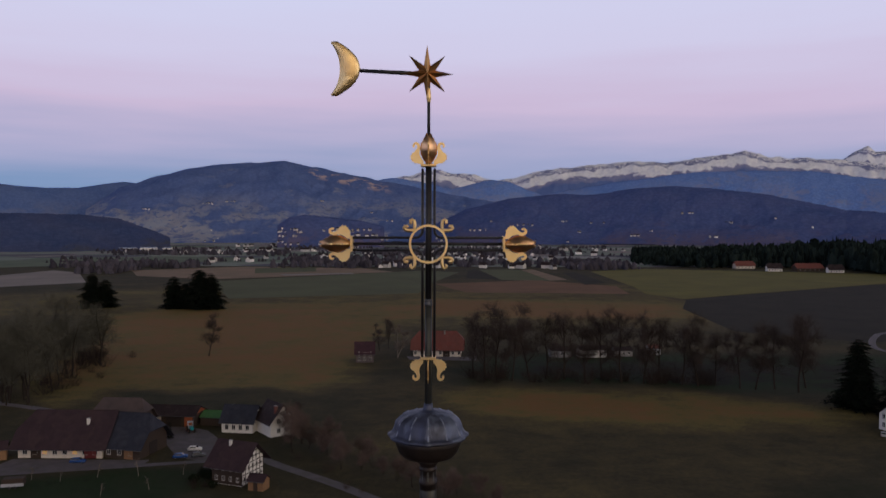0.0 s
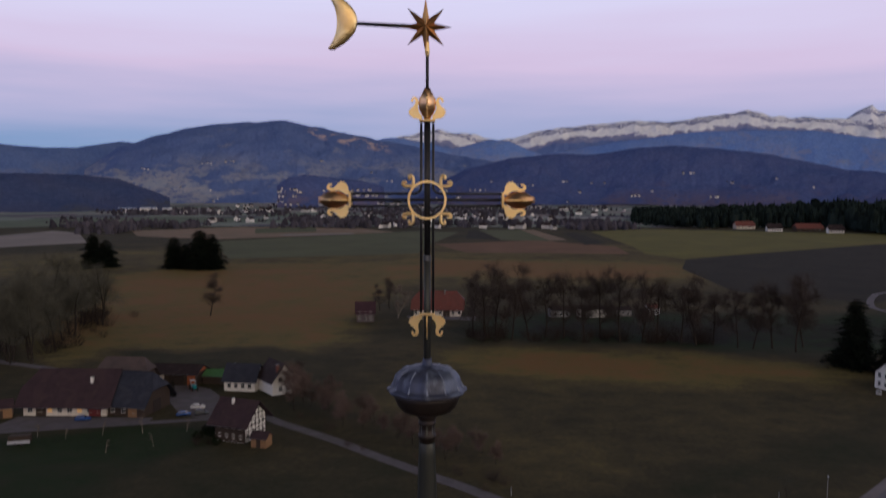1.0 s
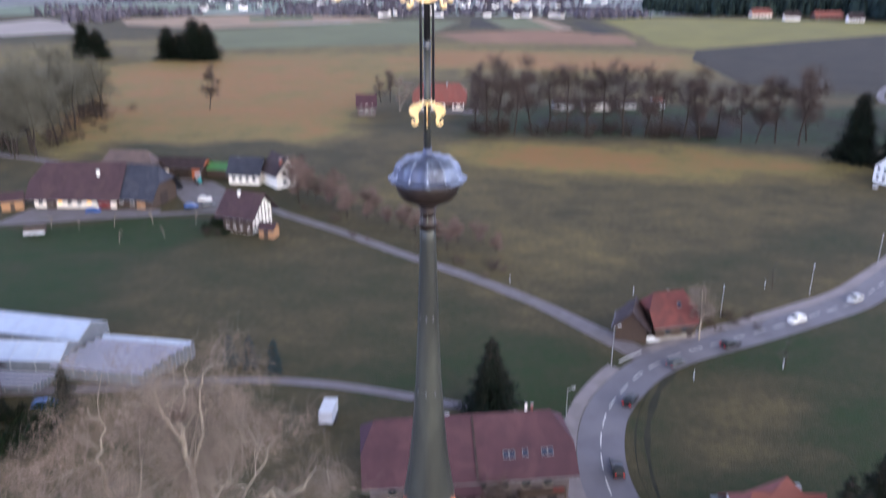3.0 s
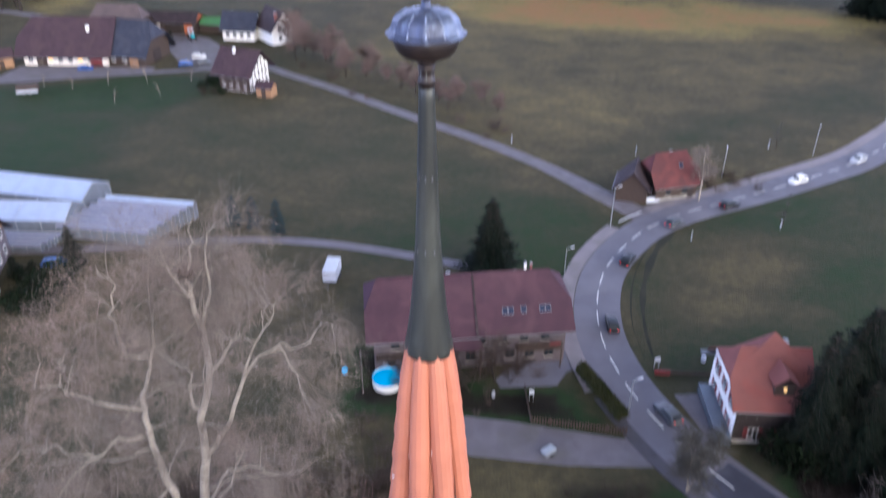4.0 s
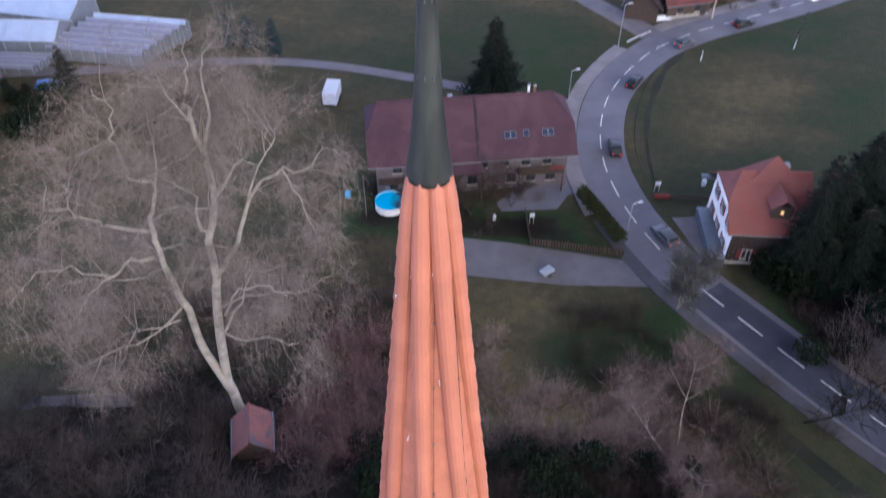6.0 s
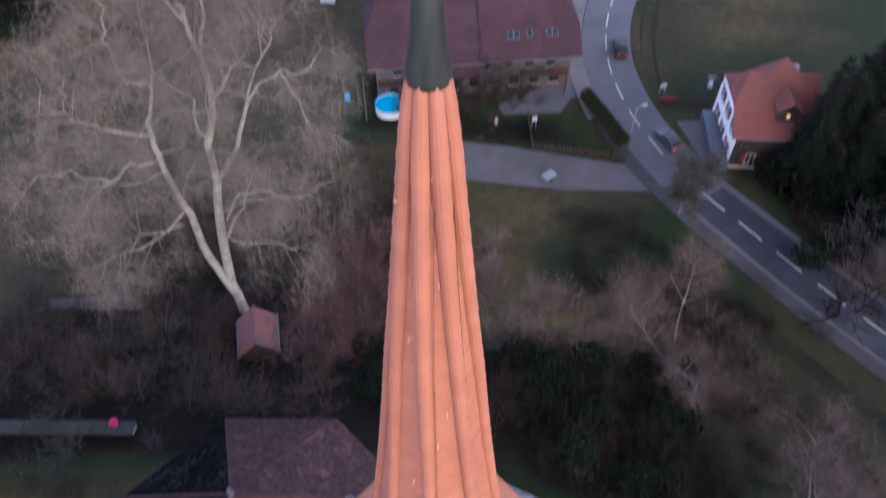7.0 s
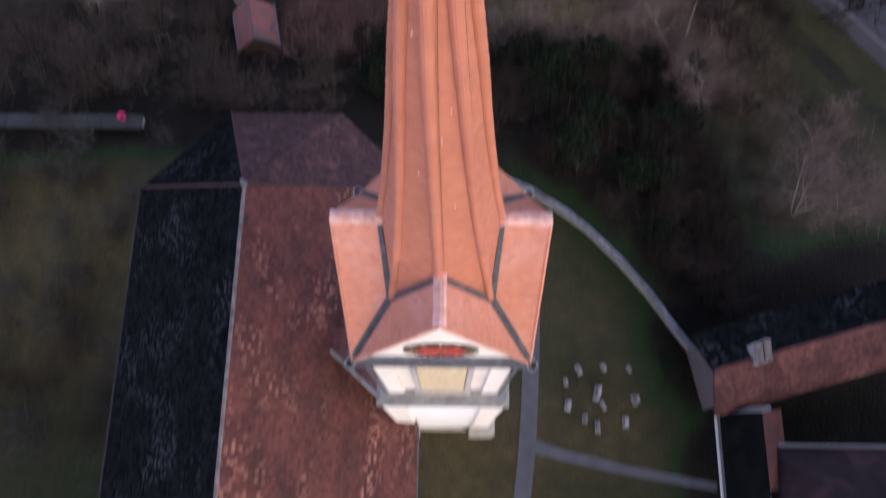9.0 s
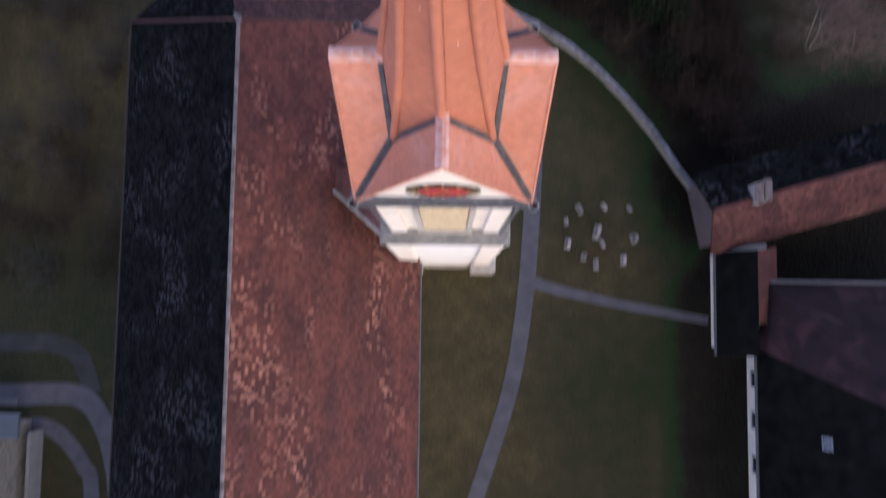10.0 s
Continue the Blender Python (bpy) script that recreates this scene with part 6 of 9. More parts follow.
def shrub(label, m, height, radius, seed, mat, leaves=0, stems=26, name="shrub", group=""):
    rnd = random.Random(seed)
    t = thing(name, label, "shrub", m, group)
    wood, leaf = Wood(), Wood()
    for _ in range(stems):
        a, q = rnd.uniform(0, 6.28318), rnd.random() ** 0.6
        p = Vector((math.cos(a) * radius * q * 0.4, math.sin(a) * radius * q * 0.4, -0.1))
        d = Vector((math.cos(a) * q * 0.9, math.sin(a) * q * 0.9, 1.0))
        pts = wander(rnd, p, d, height * rnd.uniform(0.7, 1.1), 2, 0.2)
        wood.branch(pts, 0.022, 0.007, 3)
        for _ in range(4):
            i = rnd.randrange(0, 2)
            b = pts[i].lerp(pts[i + 1], rnd.random())
            pt = wander(rnd, b, Vector((rnd.gauss(0, 1), rnd.gauss(0, 1), 1.0)), height * 0.38, 1, 0.22)
            wood.branch(pt, 0.008, 0.004, 3)
            for _ in range(3):
                c = pt[0].lerp(pt[1], rnd.random())
                wood.sliver(c, c + Vector((rnd.gauss(0, 1), rnd.gauss(0, 1), 0.8 + rnd.gauss(0, 0.6))) * height * 0.14, 0.008)
    for _ in range(leaves):
        u = Vector((rnd.gauss(0, 1), rnd.gauss(0, 1), rnd.gauss(0, 1))).normalized() * rnd.uniform(0.55, 1.0)
        bump = 1 + 0.25 * noise.noise(u * 2.3 + Vector((seed, 0, 0)))
        p = Vector((u.x * radius * bump, u.y * radius * bump, height * (0.52 + 0.48 * u.z * bump)))
        d = Vector((rnd.gauss(0, 1), rnd.gauss(0, 1), rnd.gauss(0, 0.6))).normalized() * rnd.uniform(0.16, 0.34)
        leaf.blade(p, d, rnd.uniform(0.13, 0.26), d.orthogonal().normalized())
    wood.put("stem", M_TWIG_DARK if leaves else mat, t)
    if leaves:
        leaf.put("foliage", mat, t)
    return t


def on_ground(x, y, turn=0.0, size=1.0, sink=0.0):
    return pose(x, y, rise_of(x, y) - sink, 0, 0, turn) @ Matrix.Scale(size, 4)


# ---- houses ----
def add_window(parent, face, u, z, w, h, L, W, lit=False, shutters=None, frame_mat=None):
    """A window on a house wall: face f (-y), b (+y), l (-x), r (+x); u along the wall, z its sill."""
    turn = {"f": 0, "r": 90, "b": 180, "l": 270}[face]
    off = W / 2 if face in "fb" else L / 2
    h0 = new("window")
    h0.parent = parent
    h0.matrix_basis = pose(0, 0, 0, 0, 0, turn) @ pose(u, -off, z)
    bm = bmesh.new()
    t = 0.07
    for x0, x1, z0, z1 in ((-w / 2 - t, w / 2 + t, -t, 0), (-w / 2 - t, w / 2 + t, h, h + t), (-w / 2 - t, -w / 2, 0, h), (w / 2, w / 2 + t, 0, h), (-0.03, 0.03, 0, h)):
        box(bm, x0, x1, -0.06, 0.02, z0, z1)
    part("window_frame", bm, frame_mat or M_FRAME, h0)
    bm = bmesh.new()
    box(bm, -w / 2, w / 2, -0.03, 0.01, 0, h)
    part("pane", bm, M_LIT if lit else M_PANE, h0)
    bm = bmesh.new()
    box(bm, -w / 2 - 0.12, w / 2 + 0.12, -0.14, 0.0, -0.15, -0.075)
    part("window_sill", bm, M_LIGHTSTONE, h0)
    if shutters:
        for s in (-1, 1):
            bm = bmesh.new()
            x0, x1 = sorted((s * (w / 2 + 0.09), s * (w + 0.09)))
            box(bm, x0, x1, -0.075, -0.025, -0.02, h + 0.02, 0.01)
            for k in range(5):
                box(bm, x0 + 0.05, x1 - 0.05, -0.09, -0.07, 0.1 + k * (h - 0.2) / 5, 0.18 + k * (h - 0.2) / 5)
            part("shutter", bm, shutters, h0)
    return h0


def house(label, m, L, W, hw, rise, wall, roof, over=0.8, half_hip=(0, 0), windows=(), chimneys=(), shutters=None, storey=2.6, category="house",
          name="house", doors=(), base=None, group="", gable_mat=None, frame_mat=None):
    """A gabled house: ridge along x, walls to hw, ridge at hw + rise. half_hip: how far each ridge end (-x, +x) is set back."""
    t = thing(name, label, category, m, group)
    bm = bmesh.new()
    prism(bm, [(-L / 2, -W / 2, hw), (L / 2, -W / 2, hw), (L / 2, W / 2, hw), (-L / 2, W / 2, hw)], (0, 0, -hw - 0.5))
    part("wall", bm, wall, t)
    s = rise / (W / 2)
    for e in (-1, 1):
        hip = half_hip[0 if e < 0 else 1]
        bm = bmesh.new()
        x = e * L / 2
        cut = rise - (hip + over) * 1.0 if hip else rise
        if cut > 0.3:
            k = W / 2 * (1 - cut / rise)
            pts = [(x, -W / 2, hw), (x, W / 2, hw), (x, k, hw + cut), (x, -k, hw + cut)] if hip else [(x, -W / 2, hw), (x, W / 2, hw), (x, 0, hw + rise - 0.02)]
            prism(bm, pts, (-e * 0.3, 0, 0))
            part("gable_wall", bm, gable_mat or wall, t)
        else:
            bm.free()
    if base:
        bm = bmesh.new()
        box(bm, -L / 2 - 0.04, L / 2 + 0.04, -W / 2 - 0.04, W / 2 + 0.04, -0.5, 0.5)
        part("plinth", bm, base, t)
    # roof
    xe, ye = L / 2 + over, W / 2 + over
    ze, zr = hw - over * s + 0.12, hw + rise + 0.12
    xa, xb = -xe + half_hip[0], xe - half_hip[1]
    ka = 0.5 if half_hip[0] else 1.0
    kb = 0.5 if half_hip[1] else 1.0
    for e in (-1, 1):
        def at(x, k):
            return (x, e * ye * (1 - k), ze + (zr - ze) * k)
        pts = [at(-xe, 0), at(xe, 0)]
        if half_hip[1]:
            pts.append(at(xe, kb))
        pts += [at(xb, 1), at(xa, 1)]
        if half_hip[0]:
            pts.append(at(-xe, ka))
        bm = bmesh.new()
        prism(bm, pts, (0, 0, -0.16))
        part("roof", bm, roof, t)
        bm = bmesh.new()
        tube(bm, [(-xe, e * (ye + 0.05), ze - 0.1), (xe, e * (ye + 0.05), ze - 0.1)], 0.075, 6)
        part("gutter", bm, M_ZINC, t)
    for e, hip, x0, k in ((-1, half_hip[0], xa, ka), (1, half_hip[1], xb, kb)):
        if hip:
            bm = bmesh.new()
            prism(bm, [(e * xe, -ye * (1 - k), ze + (zr - ze) * k), (e * xe, ye * (1 - k), ze + (zr - ze) * k), (x0, 0, zr)], (0, 0, -0.16))
            part("hip_roof", bm, roof, t)
    bm = bmesh.new()
    tube(bm, [(xa, 0, zr), (xb, 0, zr)], 0.13, 6)
    part("ridge", bm, roof, t)
    for cx, cy, ch, cm, *wide in chimneys:
        bm = bmesh.new()
        z = zr - abs(cy) * s
        w = wide[0] if wide else 0.33
        box(bm, cx - w, cx + w, cy - w, cy + w, z - 1.2, z + ch, 0.02)
        c = part("chimney", bm, cm, t)
        bm = bmesh.new()
        w *= 1.25
        box(bm, cx - w, cx + w, cy - w, cy + w, z + ch, z + ch + 0.1)
        part("chimney_cap", bm, M_CONCRETE, c)
    for w in windows:
        add_window(t, *w[:5], L, W, lit=len(w) > 5 and w[5], shutters=shutters, frame_mat=frame_mat)
    for face, u, w, h, dm in doors:
        turn = {"f": 0, "r": 90, "b": 180, "l": 270}[face]
        off = W / 2 if face in "fb" else L / 2
        bm = bmesh.new()
        box(bm, u - w / 2, u + w / 2, -off - 0.05, -off + 0.02, 0, h, 0.015)
        n = max(int(w / 0.3), 2)
        d = part("door", bm, dm, t)
        d.matrix_basis = pose(0, 0, 0, 0, 0, turn)
        for k in range(n):
            bm = bmesh.new()
            x = u - w / 2 + w * k / n
            box(bm, x + 0.012, x + w / n - 0.012, -off - 0.075, -off - 0.052, 0.03, h - 0.03)
            part("plank", bm, dm, d)
    return t


def row_of(face, n, length, z, w=0.9, h=1.2, lit=()):
    return [(face, -length / 2 + length * (i + 0.5) / n, z, w, h, i in lit) for i in range(n)]


# ---- vehicles ----
def car(label, m, paint, kind="hatch", lights=True, group=""):
    """A car 4.3 m long with its nose to +x."""
    t = thing("car", label, "car", m, group)
    L, W = (4.3, 1.78) if kind != "van" else (4.8, 1.95)
    if kind == "van":
        prof = [(-2.4, 0.35), (-2.42, 1.0), (-2.35, 1.85), (-2.1, 1.95), (0.9, 1.95), (1.35, 1.75), (1.75, 1.15), (2.25, 0.98), (2.4, 0.7), (2.4, 0.35)]
        side = [(-2.1, 1.15), (-2.05, 1.75), (0.85, 1.75), (1.55, 1.15)]
    else:
        prof = [(-2.1, 0.32), (-2.15, 0.75), (-2.05, 0.98), (-1.95, 1.02), (-1.55, 1.38), (-1.2, 1.47), (0.1, 1.47), (0.45, 1.38), (1.05, 0.97), (1.85, 0.85), (2.12, 0.66), (2.15, 0.32)]
        side = [(-1.72, 1.0), (-1.38, 1.34), (0.12, 1.37), (0.75, 0.98)]
    bm = bmesh.new()
    rings = []
    for y, inset in ((-W / 2, 0.0), (-W / 2 + 0.10, 0.05), (W / 2 - 0.10, 0.05), (W / 2, 0.0)):
        ring = []
        for x, z in prof:
            taper = 0.13 * max(z - 0.95, 0) / 0.5
            yy = y - math.copysign(taper, y)
            lift = 0.03 if abs(y) < W / 2 - 0.05 and z > 0.5 else 0.0
            ring.append(bm.verts.new((x * (1.0 if abs(y) < W / 2 - 0.05 else 0.985), yy, z + lift)))
        rings.append(ring)
    n = len(prof)
    for a, b in zip(rings, rings[1:]):
        for k in range(n):
            bm.faces.new((a[k], a[(k + 1) % n], b[(k + 1) % n], b[k]))
    bm.faces.new(rings[0])
    bm.faces.new(rings[-1][::-1])
    body = part("body", bm, paint, t, "", True)
    for s in (-1, 1):
        bm = bmesh.new()
        pts = []
        for x, z in side:
            taper = 0.13 * max(z - 0.95, 0) / 0.5
            pts.append((x, s * (W / 2 - taper + 0.006), z))
        prism(bm, pts, (0, -s * 0.02, 0))
        part("side_window", bm, M_PANE, body)
    if kind == "van":
        quads = [((0.98, 1.92), (1.72, 1.22)), ((-2.41, 1.2), (-2.37, 1.75))]
    else:
        quads = [((0.48, 1.40), (1.02, 1.015)), ((-1.93, 1.07), (-1.58, 1.38))]
    for (x0, z0), (x1, z1) in quads:
        bm = bmesh.new()
        w = W / 2 - 0.2
        d = Vector((z0 - z1, 0, x1 - x0)).normalized() * (0.012 if x0 > 0 else -0.012)
        d = Vector((abs(d.x) * (1 if x0 > 0 else -1), 0, abs(d.z)))
        prism(bm, [Vector((x0, -w, z0 + 0.03)) + d, Vector((x0, w, z0 + 0.03)) + d, Vector((x1, w, z1 + 0.03)) + d, Vector((x1, -w, z1 + 0.03)) + d], -d * 1.5)
        part("windscreen" if x0 > 0 else "rear_window", bm, M_PANE, body)
    for x in (-L / 2 + 0.85, L / 2 - 0.82):
        for s in (-1, 1):
            w = new("wheel")
            w.parent = t
            w.matrix_basis = pose(x, s * (W / 2 - 0.12), 0.32, 90, 0, 0)
            bm = bmesh.new()
            lathe(bm, [(-0.10, 0.22), (-0.10, 0.30), (-0.07, 0.32), (0.07, 0.32), (0.10, 0.30), (0.10, 0.22)], 18)
            part("tyre", bm, M_TYRE, w)
            bm = bmesh.new()
            lathe(bm, [(-0.108, 0.04), (-0.106, 0.20), (0.106, 0.20), (0.108, 0.04)], 10)
            part("rim", bm, M_RIM, w)
    for s in (-1, 1):
        for x, z, mat, nm in ((2.08 if kind != "van" else 2.36, 0.66, M_HEAD if lights else M_FRAME, "headlight"), (-2.13 if kind != "van" else -2.43, 0.80, M_TAIL if lights else M_SHUTTER, "tail_light")):
            bm = bmesh.new()
            box(bm, x - 0.05, x + 0.035, s * (W / 2 - 0.28) - 0.13, s * (W / 2 - 0.28) + 0.13, z - 0.07, z + 0.05, 0.02)
            part(nm, bm, mat, body)
    bm = bmesh.new()
    for x0, x1 in ((L / 2 - 0.12, L / 2 + 0.03), (-L / 2 - 0.03, -L / 2 + 0.12)):
        box(bm, x0, x1, -W / 2 + 0.06, W / 2 - 0.06, 0.28, 0.5, 0.03)
    part("bumper", bm, M_TYRE if kind == "van" else paint, t)
    return t


def street_lamp(m, height, reach, group="street lamps along the road"):
    t = thing("street_lamp", "tall grey galvanised street lamp beside the road", "street lamp", m, group)
    bm = bmesh.new()
    tube(bm, [(0, 0, -0.2), (0, 0, height * 0.5), (0, 0, height)], [0.07, 0.055, 0.045], 8)
    part("pole", bm, M_POLE, t)
    bm = bmesh.new()
    tube(bm, [(0, 0, height - 0.02), (reach * 0.4, 0, height + 0.12), (reach, 0, height + 0.15)], 0.035, 6)
    part("arm", bm, M_POLE, t)
    bm = bmesh.new()
    box(bm, reach - 0.1, reach + 0.5, -0.13, 0.13, height + 0.09, height + 0.22, 0.04)
    part("lamp_head", bm, M_SIGN, t, "pale lamp head")
    return t


def marker_post(m, height=1.1, group="marker posts"):
    t = thing("marker_post", "slim white marker post standing in the grass", "post", m, group)
    bm = bmesh.new()
    box(bm, -0.06, 0.06, -0.06, 0.06, -0.1, height, 0.02)
    part("post", bm, M_SIGN, t)
    bm = bmesh.new()
    box(bm, -0.065, 0.065, -0.065, 0.065, height * 0.72, height * 0.82)
    part("band", bm, M_TYRE, t)
    return t


# ---- the houses round the church ----
def skylight(parent, m):
    h = new("skylight")
    h.parent = parent
    h.matrix_basis = m
    bm = bmesh.new()
    for x0, x1, y0, y1 in ((-0.5, 0.5, -0.62, -0.54), (-0.5, 0.5, 0.54, 0.62), (-0.5, -0.42, -0.54, 0.54), (0.42, 0.5, -0.54, 0.54)):
        box(bm, x0, x1, y0, y1, -0.05, 0.10)
    part("window_frame", bm, M_BLUEMETAL, h)
    bm = bmesh.new()
    box(bm, -0.42, 0.42, -0.54, 0.54, -0.04, 0.06)
    part("pane", bm, material("dark_blue_pane", (0.018, 0.024, 0.050), (0.026, 0.034, 0.066), 2, 0.12, spec=0.35), h)


M_BLUEMETAL = material("blue_grey_sheet_metal", (0.15, 0.17, 0.20), (0.11, 0.125, 0.15), 2, 0.4, 0.5, stretch=(0.3, 4, 1))
M_DULLWALL = material("dull_grey_render", (0.112, 0.092, 0.098), (0.075, 0.062, 0.067), 0.8, 0.9, 0, 0.2, 20, c=(0.13, 0.10, 0.09), c_scale=0.5)


def build_long_farmhouse():
    L, W, hw, rise = 22.4, 9.8, 5.6, 4.2
    t = house("long brown-roofed farmhouse with dull plaster walls and a wooden balcony", pose(2.6, 70.2, -7, 0, 0, 6.5), L, W, hw, rise, M_DULLWALL, M_BROWNROOF, 0.9,
              (1.6, 2.2), row_of("f", 9, 21, 1.0, 1.0, 1.2) + row_of("f", 8, 20, 3.4, 0.9, 1.1) + row_of("r", 4, 9, 1.0) + row_of("r", 4, 9, 3.6) + row_of("r", 2, 4, 6.2),
              ((-2, 1.2, 0.5, M_STONE, 0.22), (7.2, 0.8, 1.2, M_WHITE, 0.13), (7.9, 0.8, 1.1, M_REDROOF, 0.13)), None, category="farmhouse", frame_mat=M_WOOD,
              doors=(("f", -5.5, 3.4, 2.6, M_WOOD), ("f", 2.5, 1.1, 2.1, M_WOOD)))
    s = math.degrees(math.atan2(rise, W / 2))
    for x, y in ((4.1, -3.65), (4.8, -3.65), (6.3, -3.6), (8.5, -3.6), (9.2, -3.6)):
        skylight(t, pose(x, y, hw + rise * (1 + y / (W / 2)) + 0.16, s, 0, 0) @ Matrix.Scale(0.68, 4))
    # raised fire wall between house and barn, standing a little over the tiles
    bm = bmesh.new()
    for e in (-1, 1):
        prism(bm, [(0.55, e * (W / 2 + 0.85), hw - 0.45), (0.80, e * (W / 2 + 0.85), hw - 0.45), (0.80, 0, hw + rise + 0.24), (0.55, 0, hw + rise + 0.24)], (0, 0, -0.25))
    part("fire_wall_coping", bm, M_DARKROOF, t, "dark coping across the roof")
    bal = new("balcony")
    bal.parent = t
    bal["label"] = "wooden balcony with flower boxes"
    bm = bmesh.new()
    box(bm, 5.2, 10.6, -W / 2 - 1.25, -W / 2, 2.75, 2.9)
    part("deck", bm, M_WOOD, bal)
    for k in range(28):
        bm = bmesh.new()
        x = 5.3 + k * 0.19
        box(bm, x, x + 0.12, -W / 2 - 1.24, -W / 2 - 1.19, 2.9, 3.75)
        part("baluster", bm, M_WOOD, bal)
    bm = bmesh.new()
    box(bm, 5.2, 10.6, -W / 2 - 1.28, -W / 2 - 1.16, 3.75, 3.83)
    part("handrail", bm, M_WOOD, bal)
    for x in (5.25, 10.45):
        bm = bmesh.new()
        box(bm, x, x + 0.15, -W / 2 - 1.22, -W / 2 - 1.07, 0, 2.75)
        part("post", bm, M_WOOD, bal)
    for k in range(3):
        bm = bmesh.new()
        box(bm, 5.6 + k * 1.7, 6.9 + k * 1.7, -W / 2 - 1.45, -W / 2 - 1.25, 3.55, 3.78, 0.02)
        part("flower_box", bm, M_SHUTTER if k == 2 else M_WOOD, bal)
    # lower cross roof over the barn door
    bm = bmesh.new()
    prism(bm, [(-5.2, -W / 2 - 1.9, 3.9), (1.4, -W / 2 - 1.8, 3.9), (-1.0, -W / 2 + 2.2, 7.5), (-5.2, -W / 2 + 2.2, 7.55)], (0, 0, -0.15))
    part("porch_roof", bm, M_BROWNROOF, t)
    for x in (-5.0, -2.0, 0.8):
        bm = bmesh.new()
        box(bm, x, x + 0.2, -W / 2 - 1.9, -W / 2 - 1.7, 0, 4.0)
        part("porch_post", bm, M_WOOD, t)
    bm = bmesh.new()
    box(bm, -11.0, -6.4, -W / 2 - 1.1, -W / 2, 2.5, 2.65)
    for k in range(22):
        box(bm, -11 + k * 0.21, -10.87 + k * 0.21, -W / 2 - 1.1, -W / 2 - 1.05, 2.65, 3.4)
    part("gallery", bm, M_WOOD, t, "dark wooden gallery")


def build_inn():
    L, W, hw, rise = 7.2, 9.0, 5.3, 3.7
    t = house("white inn with a red tiled roof and dark red shutters", pose(33.7, 57.5, -7, 0, 0, -3), L, W, hw, rise, M_WHITE, M_REDROOF, 0.7, (1.4, 0),
              row_of("l", 3, 8, 0.9, 0.8, 1.3) + row_of("l", 3, 8, 3.5, 0.8, 1.3) + row_of("l", 2, 4, 6.2, 0.7, 1.0) + row_of("f", 2, 6, 0.9),
              ((2.0, 1.5, 1.0, M_CONCRETE),), M_SHUTTER, category="inn", doors=(("f", 0.0, 1.2, 2.2, M_WOOD),), base=M_LIGHTSTONE)
    bm = bmesh.new()
    apex = Vector((0.6, 0.9, hw + rise + 1.5))
    foot = [Vector((-2.2, -0.9, hw + rise - 0.6)), Vector((3.2, -0.9, hw + rise - 0.6)), Vector((3.2, 4.2, hw + rise - 3.2)), Vector((-2.2, 4.2, hw + rise - 3.2))]
    for k in range(4):
        prism(bm, [foot[k], foot[(k + 1) % 4], apex], (0, 0, -0.12))
    part("cross_roof", bm, M_REDROOF, t, "small red tiled cross roof")
    d = new("dormer")
    d.parent = t
    d.matrix_basis = pose(0.9, -2.8, 6.4)
    bm = bmesh.new()
    box(bm, -1.0, 1.0, -1.0, 1.6, -0.6, 1.1)
    part("dormer_wall", bm, M_WOOD, d)
    bm = bmesh.new()
    prism(bm, [(-1.3, -1.3, 1.0), (0, -1.3, 2.1), (0, 2.4, 2.1), (-1.3, 2.4, 1.0)], (0, 0, -0.1))
    prism(bm, [(1.3, -1.3, 1.0), (1.3, 2.4, 1.0), (0, 2.4, 2.1), (0, -1.3, 2.1)], (0, 0, -0.1))
    part("dormer_roof", bm, M_REDROOF, d)
    bm = bmesh.new()
    box(bm, -0.16, 0.16, -1.04, -0.99, 0.15, 0.6)
    part("lit_pane", bm, M_LIT, d, "warm lit dormer window")
    # dark boards added to darken the front wall below the eave
    for k in range(20):
        bm = bmesh.new()
        x = -L / 2 + 0.02 + k * (L - 0.04) / 20
        box(bm, x + 0.008, x + (L - 0.04) / 20 - 0.008, -W / 2 - 0.035, -W / 2 - 0.004, 0.2, 5.1)
        part("board", bm, M_TIMBER, t)
    bm = bmesh.new()
    box(bm, -L / 2 - 1.5, -L / 2 - 0.05, -W / 2 - 0.6, W / 2 - 1.0, -0.2, 1.1, 0.03)
    part("terrace", bm, M_BLUEMETAL, t, "grey raised concrete terrace")
    bm = bmesh.new()
    box(bm, -L / 2 - 1.6, -L / 2 + 0.2, W / 2 - 0.3, W / 2 + 0.4, 4.6, 4.8)
    part("awning", bm, M_ZINC, t)


